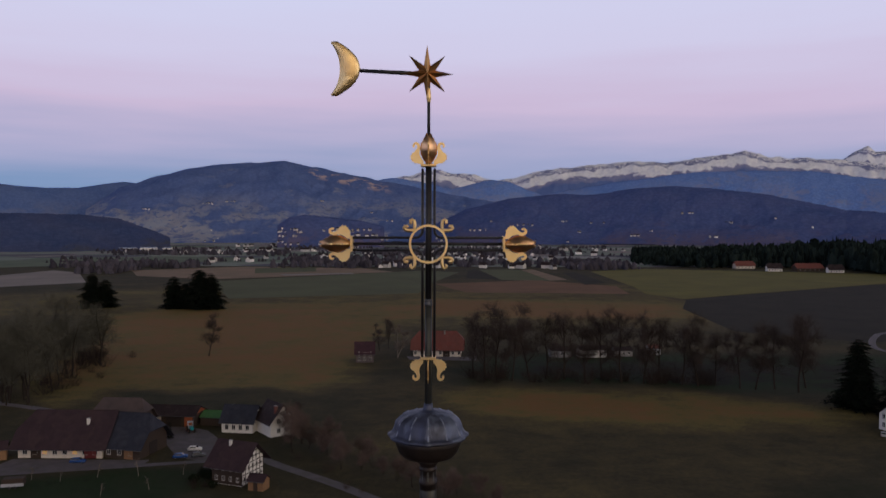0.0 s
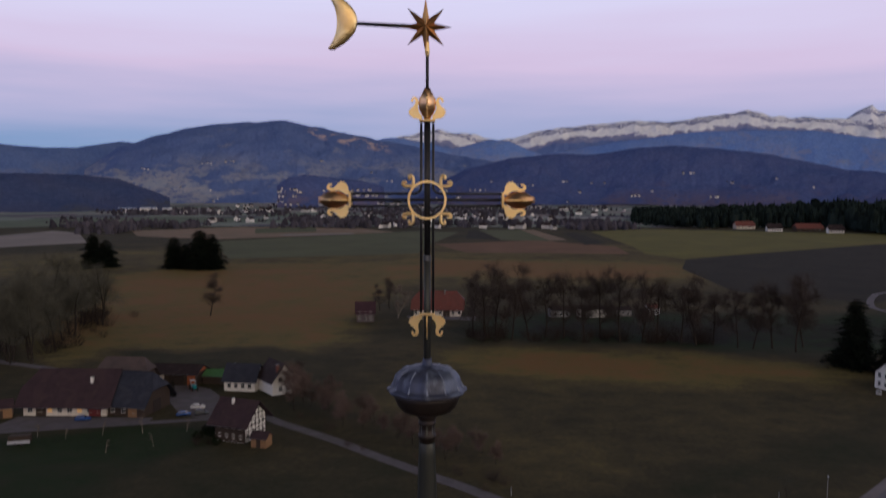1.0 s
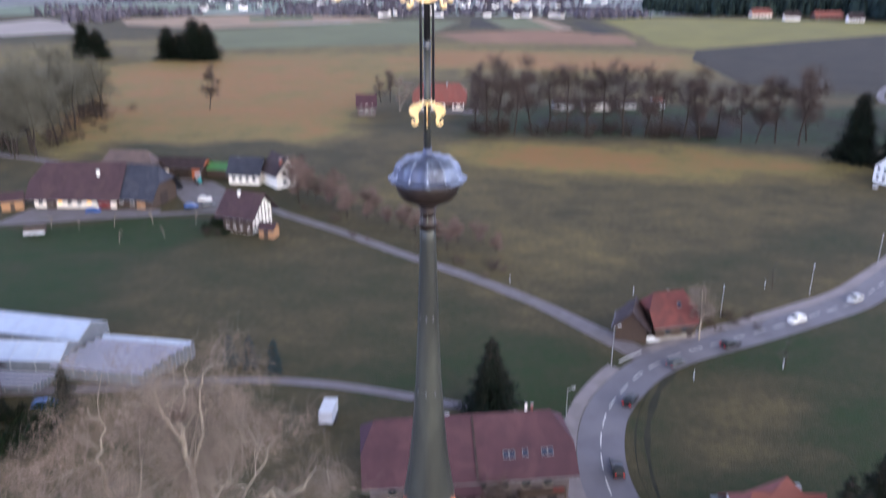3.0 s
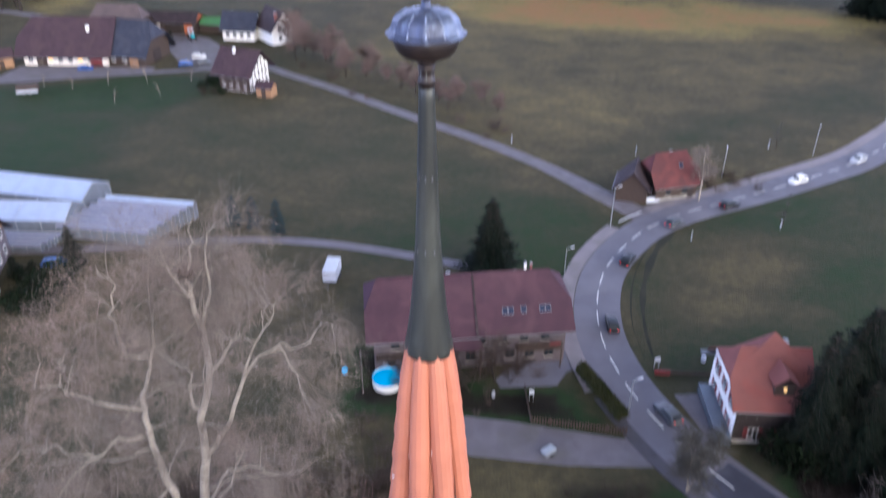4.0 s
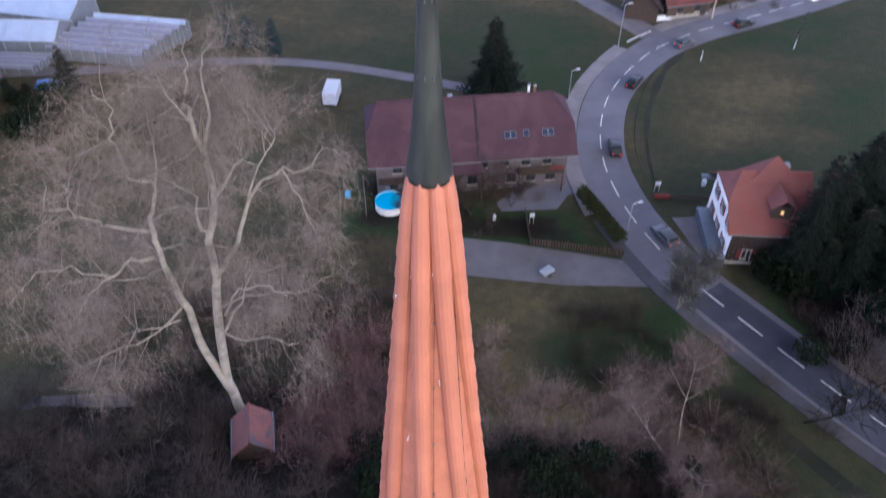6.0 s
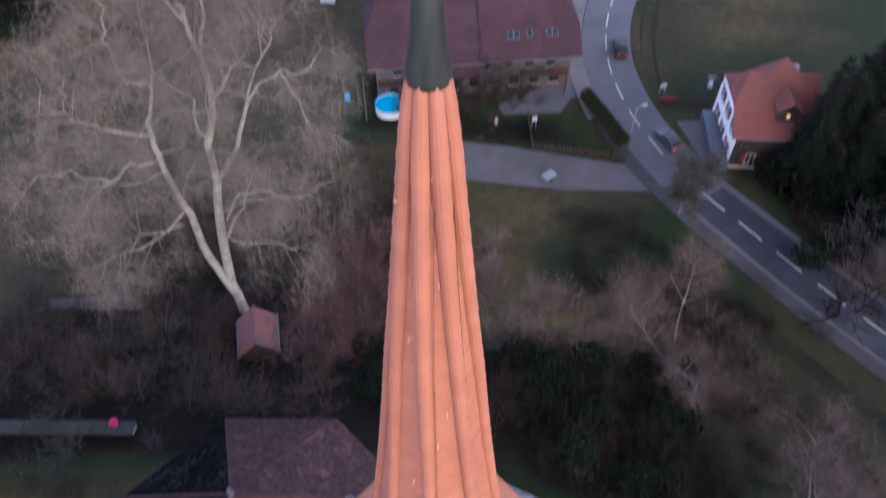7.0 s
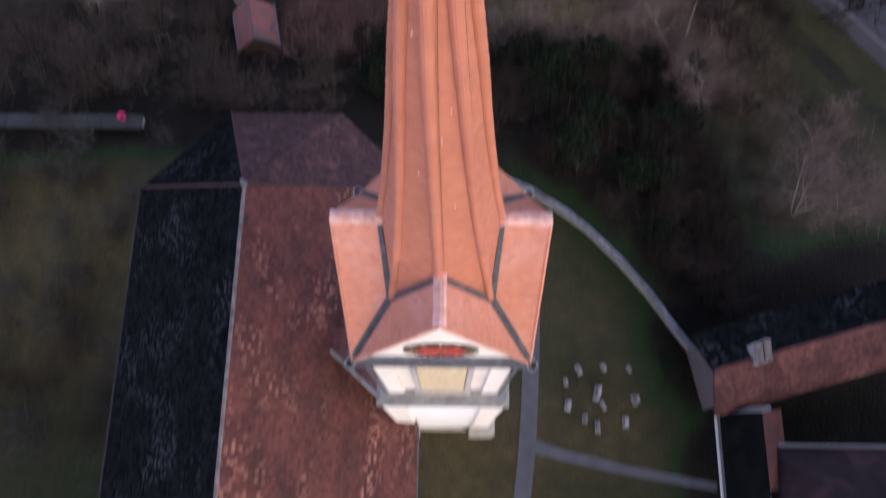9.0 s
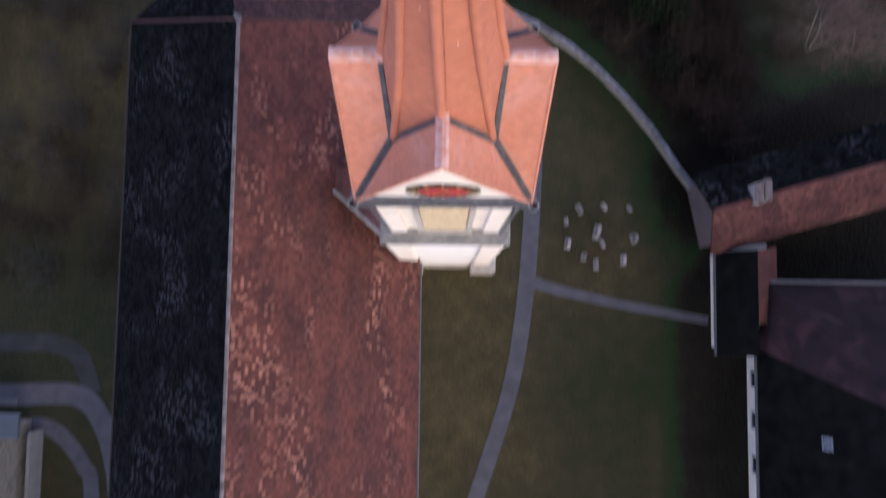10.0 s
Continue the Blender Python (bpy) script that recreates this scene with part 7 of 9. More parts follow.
def build_junction_house():
    t = house("low brown wooden house with a red tiled roof", pose(37.8, 112.8, -7, 0, 0, 14), 7.4, 7.0, 3.2, 3.8, M_WOOD, M_DULLRED, 0.7, (1.6, 1.6),
              row_of("f", 2, 6, 0.9), ((0.5, 0.8, 0.6, M_STONE, 0.2),), category="house", doors=(("f", 2.6, 1.0, 2.0, M_TIMBER),), base=M_STONE, frame_mat=M_WOOD)
    b = thing("garden_board", "pale board leaning before the wooden house", "board", pose(34.6, 108.2, -7, 0, 0, 10))
    bm = bmesh.new()
    prism(bm, [(-1.3, 0, 0.0), (1.3, 0, 0.0), (1.3, 0.35, 0.75), (-1.3, 0.35, 0.75)], (0, 0.05, 0))
    part("sheet", bm, M_SIGN, b)
    bm = bmesh.new()
    for x in (-1.1, 1.05):
        box(bm, x, x + 0.06, 0.06, 0.12, 0.0, 0.6)
    part("strut", bm, M_WOOD, b)
    skylight(t, pose(1.2, -1.7, 3.2 + 3.8 * (1 - 1.7 / 3.5) + 0.15, 47, 0, 0) @ Matrix.Scale(0.7, 4))
    house("dark wooden barn annex with a dark roof", pose(31.8, 111.0, -7, 0, 0, 14 + 58), 5.8, 5.0, 2.8, 2.6, M_WOOD, M_DARKROOF, 0.6, (0, 0), (), (), category="barn",
          name="barn", doors=(("f", 0, 2.2, 2.2, M_TIMBER),))


def timber_frame(t, face, L, W, z0, z1, cols, gable=0.0):
    """Dark timbers on a white wall."""
    turn = {"f": 0, "r": 90, "b": 180, "l": 270}[face]
    off = (W / 2 if face in "fb" else L / 2) + 0.01
    ln = L if face in "fb" else W
    for k in range(cols + 1):
        x = -ln / 2 + ln * k / cols
        bm = bmesh.new()
        hi = z1 + (gable * (1 - abs(x) / (ln / 2)) if gable else 0)
        box(bm, x - 0.1, x + 0.1, -off - 0.05, -off + 0.02, z0, hi - 0.1)
        part("timber", bm, M_TIMBER, t).matrix_basis = pose(0, 0, 0, 0, 0, turn)
    z = z0
    while z < z1 + gable * 0.75:
        f = 1 - max(z - z1, 0) / gable if gable else 1
        bm = bmesh.new()
        box(bm, -ln / 2 * f, ln / 2 * f, -off - 0.06, -off + 0.02, z - 0.1, z + 0.1)
        part("timber", bm, M_TIMBER, t).matrix_basis = pose(0, 0, 0, 0, 0, turn)
        z += 1.35
    for k in range(cols):
        x = -ln / 2 + ln * (k + 0.5) / cols
        if k % 2 == 0:
            bm = bmesh.new()
            w = ln / cols / 2
            prism(bm, [(x - w, -off - 0.045, z0), (x - w + 0.18, -off - 0.045, z0), (x + w, -off - 0.045, z0 + 1.3), (x + w - 0.18, -off - 0.045, z0 + 1.3)], (0, 0.05, 0))
            part("timber", bm, M_TIMBER, t).matrix_basis = pose(0, 0, 0, 0, 0, turn)


def build_farm():
    t = house("white half-timbered house with a brown roof", pose(-46.5, 167.0, -7, 0, 0, -21) @ Matrix.Scale(0.84, 4), 9.5, 9.6, 6.0, 4.4, M_WHITE, M_FARMROOF, 1.7, (0, 0.0),
              row_of("r", 5, 9, 1.1, 0.8, 1.1) + row_of("r", 5, 9, 3.8, 0.8, 1.1) + row_of("r", 3, 4.5, 6.4, 0.7, 0.9) + row_of("f", 4, 9, 1.1, 0.8, 1.1) + row_of("f", 4, 9, 3.8, 0.8, 1.1),
              ((-1.5, -1.0, 1.2, M_WHITE),), category="house")
    timber_frame(t, "r", 9.5, 9.6, 0.1, 6.0, 6, 4.2)
    for k in range(14):
        bm = bmesh.new()
        x = -4.73 + k * 0.676
        box(bm, x + 0.01, x + 0.666, -4.835, -4.804, 0.1, 5.9)
        part("board", bm, M_WOOD, t)
    house("small brown wooden shed in front of the half-timbered house", pose(-40.2, 160.6, -7, 0, 0, -15), 3.6, 3.0, 2.2, 1.0, M_LIGHTWOOD, M_FARMROOF, 0.3, name="shed", category="shed", doors=(("f", 0, 1.0, 1.9, M_WOOD),))
    house("low white house with a dark blue-grey roof", pose(-56.6, 209.0, -7, 0, 0, -8), 9.0, 7.0, 3.4, 3.6, M_WHITE, M_SLATE, 0.7, (0, 0), row_of("f", 4, 8, 1.0), ((-3, 1, 0.8, M_WHITE, 0.25),))
    house("white gabled house with a dark roof and a red brick chimney", pose(-46.6, 206.5, -7, 0, 0, -52), 9.0, 7.2, 4.2, 4.2, M_WHITE, M_DARKROOF, 0.7, (0, 0),
          row_of("r", 2, 5, 1.0) + row_of("r", 2, 5, 3.6), ((3.6, -1.6, 1.6, M_REDROOF, 0.4),))
    house("long farm building with a huge brown hipped roof and plastered front", pose(-94.6, 188.5, -7, 0, 0, -1), 21.0, 12.5, 4.0, 6.4, M_PLASTER, M_FARMROOF, 1.6, (3.0, 0),
          row_of("f", 8, 20, 1.0, 1.1, 1.3, (2, 5)), ((5.5, -2.6, 1.2, M_WHITE),), category="farmhouse",
          doors=(("f", -6.0, 2.6, 2.6, M_WOOD), ("f", 7.6, 3.0, 3.0, M_SHUTTER)))
    house("old dark timber barn with an arched gable", pose(-78.6, 187.8, -7, 0, 0, -12), 11.0, 12.0, 4.0, 6.0, M_WOOD, M_SLATE, 1.4, (0, 2.0), row_of("f", 3, 9, 1.0, 1.0, 1.0), (), category="barn", name="barn",
          doors=(("r", 0, 3.4, 3.2, M_TIMBER), ("f", 2.5, 2.4, 2.8, M_LIGHTWOOD)))
    house("pale brown-roofed barn behind the farm", pose(-89.0, 206, -7, 0, 0, -3), 13.0, 10.0, 4.0, 5.6, M_WOOD, M_PALEROOF, 1.0, (2, 2), name="barn", category="barn")
    house("long open machine shed with a dark roof and an orange end", pose(-82.5, 216.5, -7, 0, 0, -6), 24.0, 8.0, 3.4, 1.8, M_WOOD, M_DARKROOF, 0.6, name="machine_shed", category="shed", gable_mat=M_ORANGE,
          doors=(("f", -6, 4.5, 3.0, M_TIMBER), ("f", 0, 4.5, 3.0, M_PLASTER), ("f", 6, 4.5, 3.0, M_TIMBER), ("f", 10.4, 2.4, 3.2, M_ORANGE)))
    house("low shelter under a bright green tarpaulin", pose(-65.5, 216.0, -7, 0, 0, -8), 8.0, 6.0, 2.4, 1.2, M_WOOD, M_GREEN, 0.3, name="shelter", category="shelter")
    house("small orange wooden hut at the farm entrance", pose(-110.2, 181.5, -7, 0, 0, 25), 5.0, 4.0, 2.8, 1.4, M_LIGHTWOOD, M_FARMROOF, 0.4, name="hut", category="hut", doors=(("f", 0, 1.0, 2.0, M_WOOD),))
    # tractor with a loader
    t = thing("tractor", "teal farm tractor parked by the machine shed", "tractor", pose(-70.5, 207.0, -7, 0, 0, -60))
    bm = bmesh.new()
    box(bm, 0.2, 2.2, -0.45, 0.45, 0.8, 1.6, 0.08)
    part("bonnet", bm, M_TEAL, t)
    bm = bmesh.new()
    box(bm, -1.2, 0.3, -0.7, 0.7, 0.9, 1.4, 0.05)
    for x in (-1.1, 0.2):
        for y in (-0.62, 0.62):
            box(bm, x - 0.05, x + 0.05, y - 0.05, y + 0.05, 1.4, 2.6)
    box(bm, -1.25, 0.35, -0.75, 0.75, 2.6, 2.72, 0.03)
    part("cab", bm, M_SIGN, t)
    for x, y, r in ((-0.7, 0.85, 0.8), (-0.7, -0.85, 0.8), (1.7, 0.7, 0.5), (1.7, -0.7, 0.5)):
        w = new("wheel")
        w.parent = t
        w.matrix_basis = pose(x, y, r, 90, 0, 0)
        bm = bmesh.new()
        lathe(bm, [(-0.2, r * 0.6), (-0.2, r * 0.95), (0, r), (0.2, r * 0.95), (0.2, r * 0.6)], 20)
        part("tyre", bm, M_TYRE, w)
        bm = bmesh.new()
        lathe(bm, [(-0.21, 0.05), (-0.2, r * 0.58), (0.2, r * 0.58), (0.21, 0.05)], 12)
        part("rim", bm, M_ORANGE, w)


def greenhouse(m, L, W, hw, rise, label, bays, dark):
    """A glasshouse: ridge along x, its sheet roof carried by bars."""
    t = thing("greenhouse", label, "greenhouse", m, "greenhouses")
    bm = bmesh.new()
    for y0, y1 in ((-W / 2, -W / 2 + 0.05), (W / 2 - 0.05, W / 2)):
        box(bm, -L / 2, L / 2, y0, y1, 0, hw)
    for e in (-1, 1):
        prism(bm, [(e * L / 2, -W / 2, 0), (e * L / 2, W / 2, 0), (e * L / 2, W / 2, hw), (e * L / 2, 0, hw + rise), (e * L / 2, -W / 2, hw)], (-e * 0.05, 0, 0))
    part("glass_wall", bm, M_GLASSDARK, t)
    for e in (-1, 1):
        n = bays
        for k in range(n):
            x0, x1 = -L / 2 + L * k / n, -L / 2 + L * (k + 1) / n
            bm = bmesh.new()
            prism(bm, [(x0 + 0.03, e * W / 2, hw), (x1 - 0.03, e * W / 2, hw), (x1 - 0.03, 0, hw + rise), (x0 + 0.03, 0, hw + rise)], (0, 0, 0.04))
            part("roof_pane", bm, M_GLASSMID if dark == 2 or (dark == 1 and e < 0) else M_GLASSROOF, t)
    for k in range(bays + 1):
        x = -L / 2 + L * k / bays
        for e in (-1, 1):
            bm = bmesh.new()
            tube(bm, [(x, e * W / 2, 0), (x, e * W / 2, hw), (x, 0, hw + rise + 0.03)], 0.05 if W > 3 else 0.02, 5)
            part("frame_bar", bm, M_POLE, t)
    bm = bmesh.new()
    tube(bm, [(-L / 2, 0, hw + rise + 0.05), (L / 2, 0, hw + rise + 0.05)], 0.08, 6)
    part("ridge_bar", bm, M_POLE, t)
    return t


def build_nursery():
    greenhouse(pose(-72.5, 109.5, -7, 0, 0, -12), 32, 7.5, 2.6, 1.7, "long greenhouse with a milky white sheet roof", 8, 0)
    greenhouse(pose(-68.8, 99.6, -7, 0, 0, -2), 23, 6.6, 2.6, 1.7, "greenhouse with a milky white sheet roof", 6, 0)
    for k in range(7):
        greenhouse(pose(-46.9 - 0.75 * k, 103.2 - 1.35 * k, -7, 0, 0, -9), 15.0, 1.25, 2.5 - 0.1 * k, 0.4, "narrow span of a multi-bay glasshouse with striped panes", 8, (0, 2, 2, 1, 1, 1, 1)[k])
    for k in range(4):
        greenhouse(pose(-63.0 - 0.5 * k, 95.0 - 1.1 * k, -7, 0, 0, -2), 10.5, 1.0, 1.0, 0.3, "low cold frame with striped panes", 5, 1)
    house("brown-roofed wooden house beside the nursery", pose(-66.6, 86.0, -7, 0, 0, 12), 7.5, 9.0, 4.6, 3.6, M_DULLWALL, M_DARKROOF, 1.0, (0, 0), row_of("r", 3, 8, 1.0) + row_of("r", 3, 8, 3.6, 0.9, 1.2, (1,)), (), category="house", gable_mat=M_LIGHTWOOD)
    house("small white garage with a dark roof", pose(-63.0, 77.2, -7, 0, 0, 14), 7.0, 6.0, 2.4, 1.4, M_DULLWALL, M_DARKROOF, 0.4, (0, 0), row_of("r", 2, 5, 0.9), (), name="garage", category="garage", doors=(("r", 1.6, 2.4, 2.1, M_FRAME),))


build_long_farmhouse()
build_inn()
build_junction_house()
build_farm()
build_nursery()


def build_far_houses():
    t = house("red-roofed farmhouse across the meadow", pose(-2.0, 336, -7, 0, 0, -3), 21, 12, 4.2, 6.2, M_PLASTER, M_REDROOF, 1.4, (3.5, 3.5), row_of("f", 8, 22, 1.0, 1.0, 1.3) + row_of("f", 4, 10, 3.0), ((3, -1, 1.3, M_STONE), (-5, -1, 1.2, M_STONE)), category="farmhouse", doors=(("f", 4, 3.0, 2.8, M_WOOD),))
    house("small brown house beside bare trees", pose(-33.0, 318, -7, 0, 0, 5), 7.5, 7.0, 4.2, 4.0, M_DULLWALL, M_BROWNROOF, 0.7, (0, 0), row_of("f", 3, 7, 1.0) + row_of("f", 3, 7, 3.2))
    patch("yard", [(-14, 322), (14, 320), (16, 330), (-16, 330)], 0.02, M_LANE, "pale yard in front of the farmhouse", "yard")
    far = [(409, 1032, 26, 12, M_PLASTER, M_REDROOF, 4), (424, 972, 18, 11, M_WHITE, M_DARKROOF, -8), (468, 974, 34, 14, M_WOOD, M_REDROOF, 2), (487, 942, 18, 10, M_WHITE, M_DARKROOF, -5)]
    for x, y, L, W, wm, rm, a in far:
        house("distant farmhouse at the forest edge", pose(x, y, -7, 0, 0, a), L, W, 4.5, 5.5, wm, rm, 1.0, (2, 2), row_of("f", 5, L - 2, 1.0, 1.2, 1.6), (), group="farms at the forest edge", category="farmhouse")
    for x, y, L, h, mt in ((52, 331, 9, 3.0, M_CONCRETE), (66, 331, 12, 3.4, M_WHITE), (80, 334, 8, 2.6, M_CONCRETE), (95, 338, 5, 3.0, M_SIGN)):
        house("low pale workshop building behind the tree row", pose(x, y, -7, 0, 0, 4), L, 6, h, 1.2, mt, M_DARKROOF if mt is not M_SIGN else M_REDROOF, 0.3, (0, 0), row_of("f", 3, L - 1, 0.9), (), name="workshop", category="workshop", group="workshops behind the trees")
    house("white house at the edge of the meadow", pose(130.5, 209, -7, 0, 0, 14), 9, 8, 4.6, 3.4, M_WHITE, M_DARKROOF, 0.6, (0, 0), row_of("f", 4, 8, 1.0) + row_of("l", 3, 7, 1.0) + row_of("l", 3, 7, 3.4))


build_far_houses()
for x, y, L, h in ((-705, 1692, 46, 4.5), (-655, 1696, 34, 5.5), (-615, 1700, 18, 5.0), (-742, 1690, 24, 3.5)):
    house("long white hall far across the valley", pose(x, y, -7, 0, 0, 3), L, 14, h, 1.6, M_WHITE, M_GLASSROOF, 0.3, (0, 0), row_of("f", 4, L - 4, 1.0, 2.0, 1.6), (), name="hall", category="hall", group="white halls across the valley")


def build_right_house():
    """The old parsonage beside the churchyard: two wings at an angle and a lower link."""
    t = thing("parsonage", "old parsonage with brown tiled roofs joined at an angle", "house")
    bm = bmesh.new()
    prism(bm, [(16.9, -1.1, 3.3), (30.0, 2.7, 3.3), (29.2, 6.0, 3.3), (16.1, 2.9, 3.3)], (0, 0, -4.2))
    part("wall", bm, M_DULLWALL, t, "dull plastered wall")
    bm = bmesh.new()
    prism(bm, [(16.9, -1.1, 3.25), (16.5, 0.85, 5.2), (16.1, 2.9, 3.25)], (0.3, 0.07, 0))
    part("gable_wall", bm, M_DULLWALL, t, "dull plastered gable")
    bm = bmesh.new()
    prism(bm, [(17.6, -1.2, 2.8), (20.2, -1.0, 2.8), (20.2, -7.6, 2.8), (17.6, -7.6, 2.8)], (0, 0, -3.2))
    part("wall", bm, M_WHITE, t, "white plastered wall")
    bm = bmesh.new()
    prism(bm, [(21.0, -4.2, 3.5), (36, -4.2, 3.5), (36, -30, 3.5), (19.9, -30, 3.5), (19.9, -7.8, 3.5)], (0, 0, -4.0))
    part("wall", bm, M_WHITE, t, "white plastered wall")

    def slope(quad, mat, seed):
        bm = bmesh.new()
        q = [Vector(p) for p in quad]
        prism(bm, q if (q[2] - q[3]).length > 0.01 else q[:3], (0, 0, -0.2))
        deck = part("roof", bm, mat, t)
        tiles_joined("tiles", roof_tiles(quad, 0.22, 0.24, 0.03, 0.5, seed), mat, deck)
    # north wing, its ridge running east
    r0, r1 = (16.0, 0.72, 5.4), (30.0, 4.75, 5.4)
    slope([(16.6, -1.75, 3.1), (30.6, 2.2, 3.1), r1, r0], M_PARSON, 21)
    # back slope gets the nave's shaded tile
    slope([(29.4, 7.4, 3.1), (15.4, 3.3, 3.1), r0, r1], M_NAVE_SHADED, 22)
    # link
    slope([(17.0, -8.0, 2.8), (17.0, -1.5, 2.8), (19.0, -1.5, 4.4), (19.0, -8.0, 4.4)], M_NAVE_SHADED, 23)
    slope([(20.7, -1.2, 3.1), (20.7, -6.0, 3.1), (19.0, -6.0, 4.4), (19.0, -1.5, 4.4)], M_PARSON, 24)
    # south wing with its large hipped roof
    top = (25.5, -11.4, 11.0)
    slope([(19.2, -30.0, 3.6), (19.2, -7.6, 3.6), top, (25.5, -30.0, 11.0)], M_NAVE_SHADED, 25)
    slope([(19.2, -7.6, 3.6), (19.9, -3.5, 3.6), top, top], M_PARSON_SHADED, 26)
    slope([(19.9, -3.5, 3.6), (36.0, -3.5, 3.6), (36.0, -11.4, 11.0), top], M_PARSON_SHADED, 27)
    for a, b in (((19.9, -3.4, 3.5), (36, -3.4, 3.5)), ((19.1, -8.0, 3.5), (19.1, -30, 3.5)), ((16.95, -8.0, 2.7), (16.95, -1.6, 2.7))):
        bm = bmesh.new()
        tube(bm, [a, b], 0.10, 8)
        part("gutter", bm, M_ZINC, t, "blue-grey zinc gutter")
    a, b = Vector(r0), Vector(r1)
    for j in range(32):
        vv, ff = half_round(a.lerp(b, j / 32), a.lerp(b, min((j + 1.08) / 32, 1)), Vector((0, 0, 1)), 0.17, 0.15)
        raw("ridge_tile", vv, ff, M_PARSON, t)
    for x, y, z, w in ((18.55, 1.75, 5.0, 0.20), (19.1, 1.95, 5.0, 0.17)):
        bm = bmesh.new()
        box(bm, x - w, x + w, y - 0.6, y + 0.6, z - 1.2, z + 0.9, 0.03)
        c = part("chimney", bm, M_CONCRETE, t, "pale plastered chimney")
        bm = bmesh.new()
        box(bm, x - w - 0.05, x + w + 0.05, y - 0.65, y + 0.65, z + 0.9, z + 0.98, 0.02)
        part("chimney_cap", bm, M_MORTARED, c)
    skylight(t, pose(21.8, -12.7, 6.75, 0, -49, 0) @ Matrix.Scale(0.6, 4))
    for x, y in ((19.83, -9.6), (19.83, -12.2), (19.83, -15.0), (17.53, -3.2), (17.53, -6.0)):
        bm = bmesh.new()
        box(bm, x, x + 0.1, y - 0.5, y + 0.5, 0.9, 2.3)
        w = part("window", bm, M_PANE, t)
        bm = bmesh.new()
        box(bm, x - 0.08, x + 0.1, y - 0.6, y + 0.6, 0.75, 0.9)
        part("window_sill", bm, M_FRAME, w)


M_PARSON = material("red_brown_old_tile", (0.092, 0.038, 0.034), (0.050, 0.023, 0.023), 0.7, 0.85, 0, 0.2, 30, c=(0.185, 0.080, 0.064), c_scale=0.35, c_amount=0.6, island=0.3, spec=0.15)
# darker copy of the parsonage tile, with the north slopes' shade in its colour
M_PARSON_SHADED = material("shaded_purple_brown_tile", (0.026, 0.016, 0.019), (0.014, 0.010, 0.012), 0.7, 0.85, 0, 0.2, 30, c=(0.060, 0.030, 0.034), c_scale=0.4, c_amount=0.6, island=0.3, spec=0.12)
build_right_house()


def build_left_buildings():
    t = thing("garden_pavilion", "low building with a blue-grey metal roof edge and a red roof", "building", pose(-27.5, -14.5, 0))
    bm = bmesh.new()
    box(bm, -8, 0.3, -12, 1.5, -0.3, 3.5)
    part("wall", bm, M_STONE, t)
    bm = bmesh.new()
    box(bm, -8.4, 1.6, 0.9, 2.4, 3.7, 4.0, 0.04)
    part("metal_roof", bm, M_BLUEMETAL, t, "blue-grey metal flat roof")
    bm = bmesh.new()
    box(bm, -8.4, 1.0, 2.8, 3.2, 3.0, 3.1, 0.02)
    part("pergola_beam", bm, M_ZINC, t)
    bm = bmesh.new()
    prism(bm, [(-8.4, 0.6, 4.1), (0.4, 0.6, 4.1), (0.4, -12, 4.6), (-8.4, -12, 4.6)], (0, 0, -0.2))
    part("tiled_roof", bm, M_REDROOF, t, "red tiled roof")
    bm = bmesh.new()
    box(bm, 0.9, 1.1, -4.0, 0.9, -0.1, 1.6)
    part("garden_wall", bm, M_CONCRETE, t)
    # long low wall with a stone cover on the slope
    t = thing("retaining_wall", "long low retaining wall with pale stone coping", "wall", pose(-28.4, 19.2, 3.0, 0, 0, 0), "", "structure")
    for k in range(12):
        bm = bmesh.new()
        box(bm, -6 + k, -5.02 + k, -0.6, 0.5, -3.0, -2.85, 0.02)
        part("coping_stone", bm, M_OLDPATH, t)
    bm = bmesh.new()
    box(bm, -6, 6, -0.35, 0.35, -6.5, -3.0)
    part("wall_body", bm, M_STONE, t)
    b = thing("plastic_tub", "bright pink plastic tub standing on the retaining wall", "tub", pose(-23.8, 19.4, 0.15))
    bm = bmesh.new()
    lathe(bm, [(0, 0.22), (0.35, 0.30), (0.38, 0.32), (0.38, 0.28), (0.10, 0.22)], 16)
    part("tub", bm, M_PINK, b)
    patch("terrace", [(-37.3, 35.0), (-28, 35.6), (-27.3, 33.6), (-37.2, 33.2)], 0.06, M_LANE, "pale gravel terrace between shrubs", "path")


build_left_buildings()


def build_shed():
    t = house("small garden shed with a patched red tile roof", pose(-15.3, 28.4, rise_of(-15.3, 28.4) - 0.1, 0, 0, 102), 3.1, 2.6, 2.1, 1.3, M_WOOD, M_SHEDROOF, 0.3, name="shed", category="shed", doors=(("f", 0, 0.9, 1.8, M_LIGHTWOOD),), windows=(("r", 0, 0.9, 0.7, 0.7),))


M_SHEDROOF = material("patched_red_tile", (0.155, 0.052, 0.042), (0.115, 0.042, 0.036), 1, 0.8, 0, 0.3, 8, c=(0.05, 0.042, 0.052), c_scale=0.9, c_amount=0.9, rows=5)
build_shed()


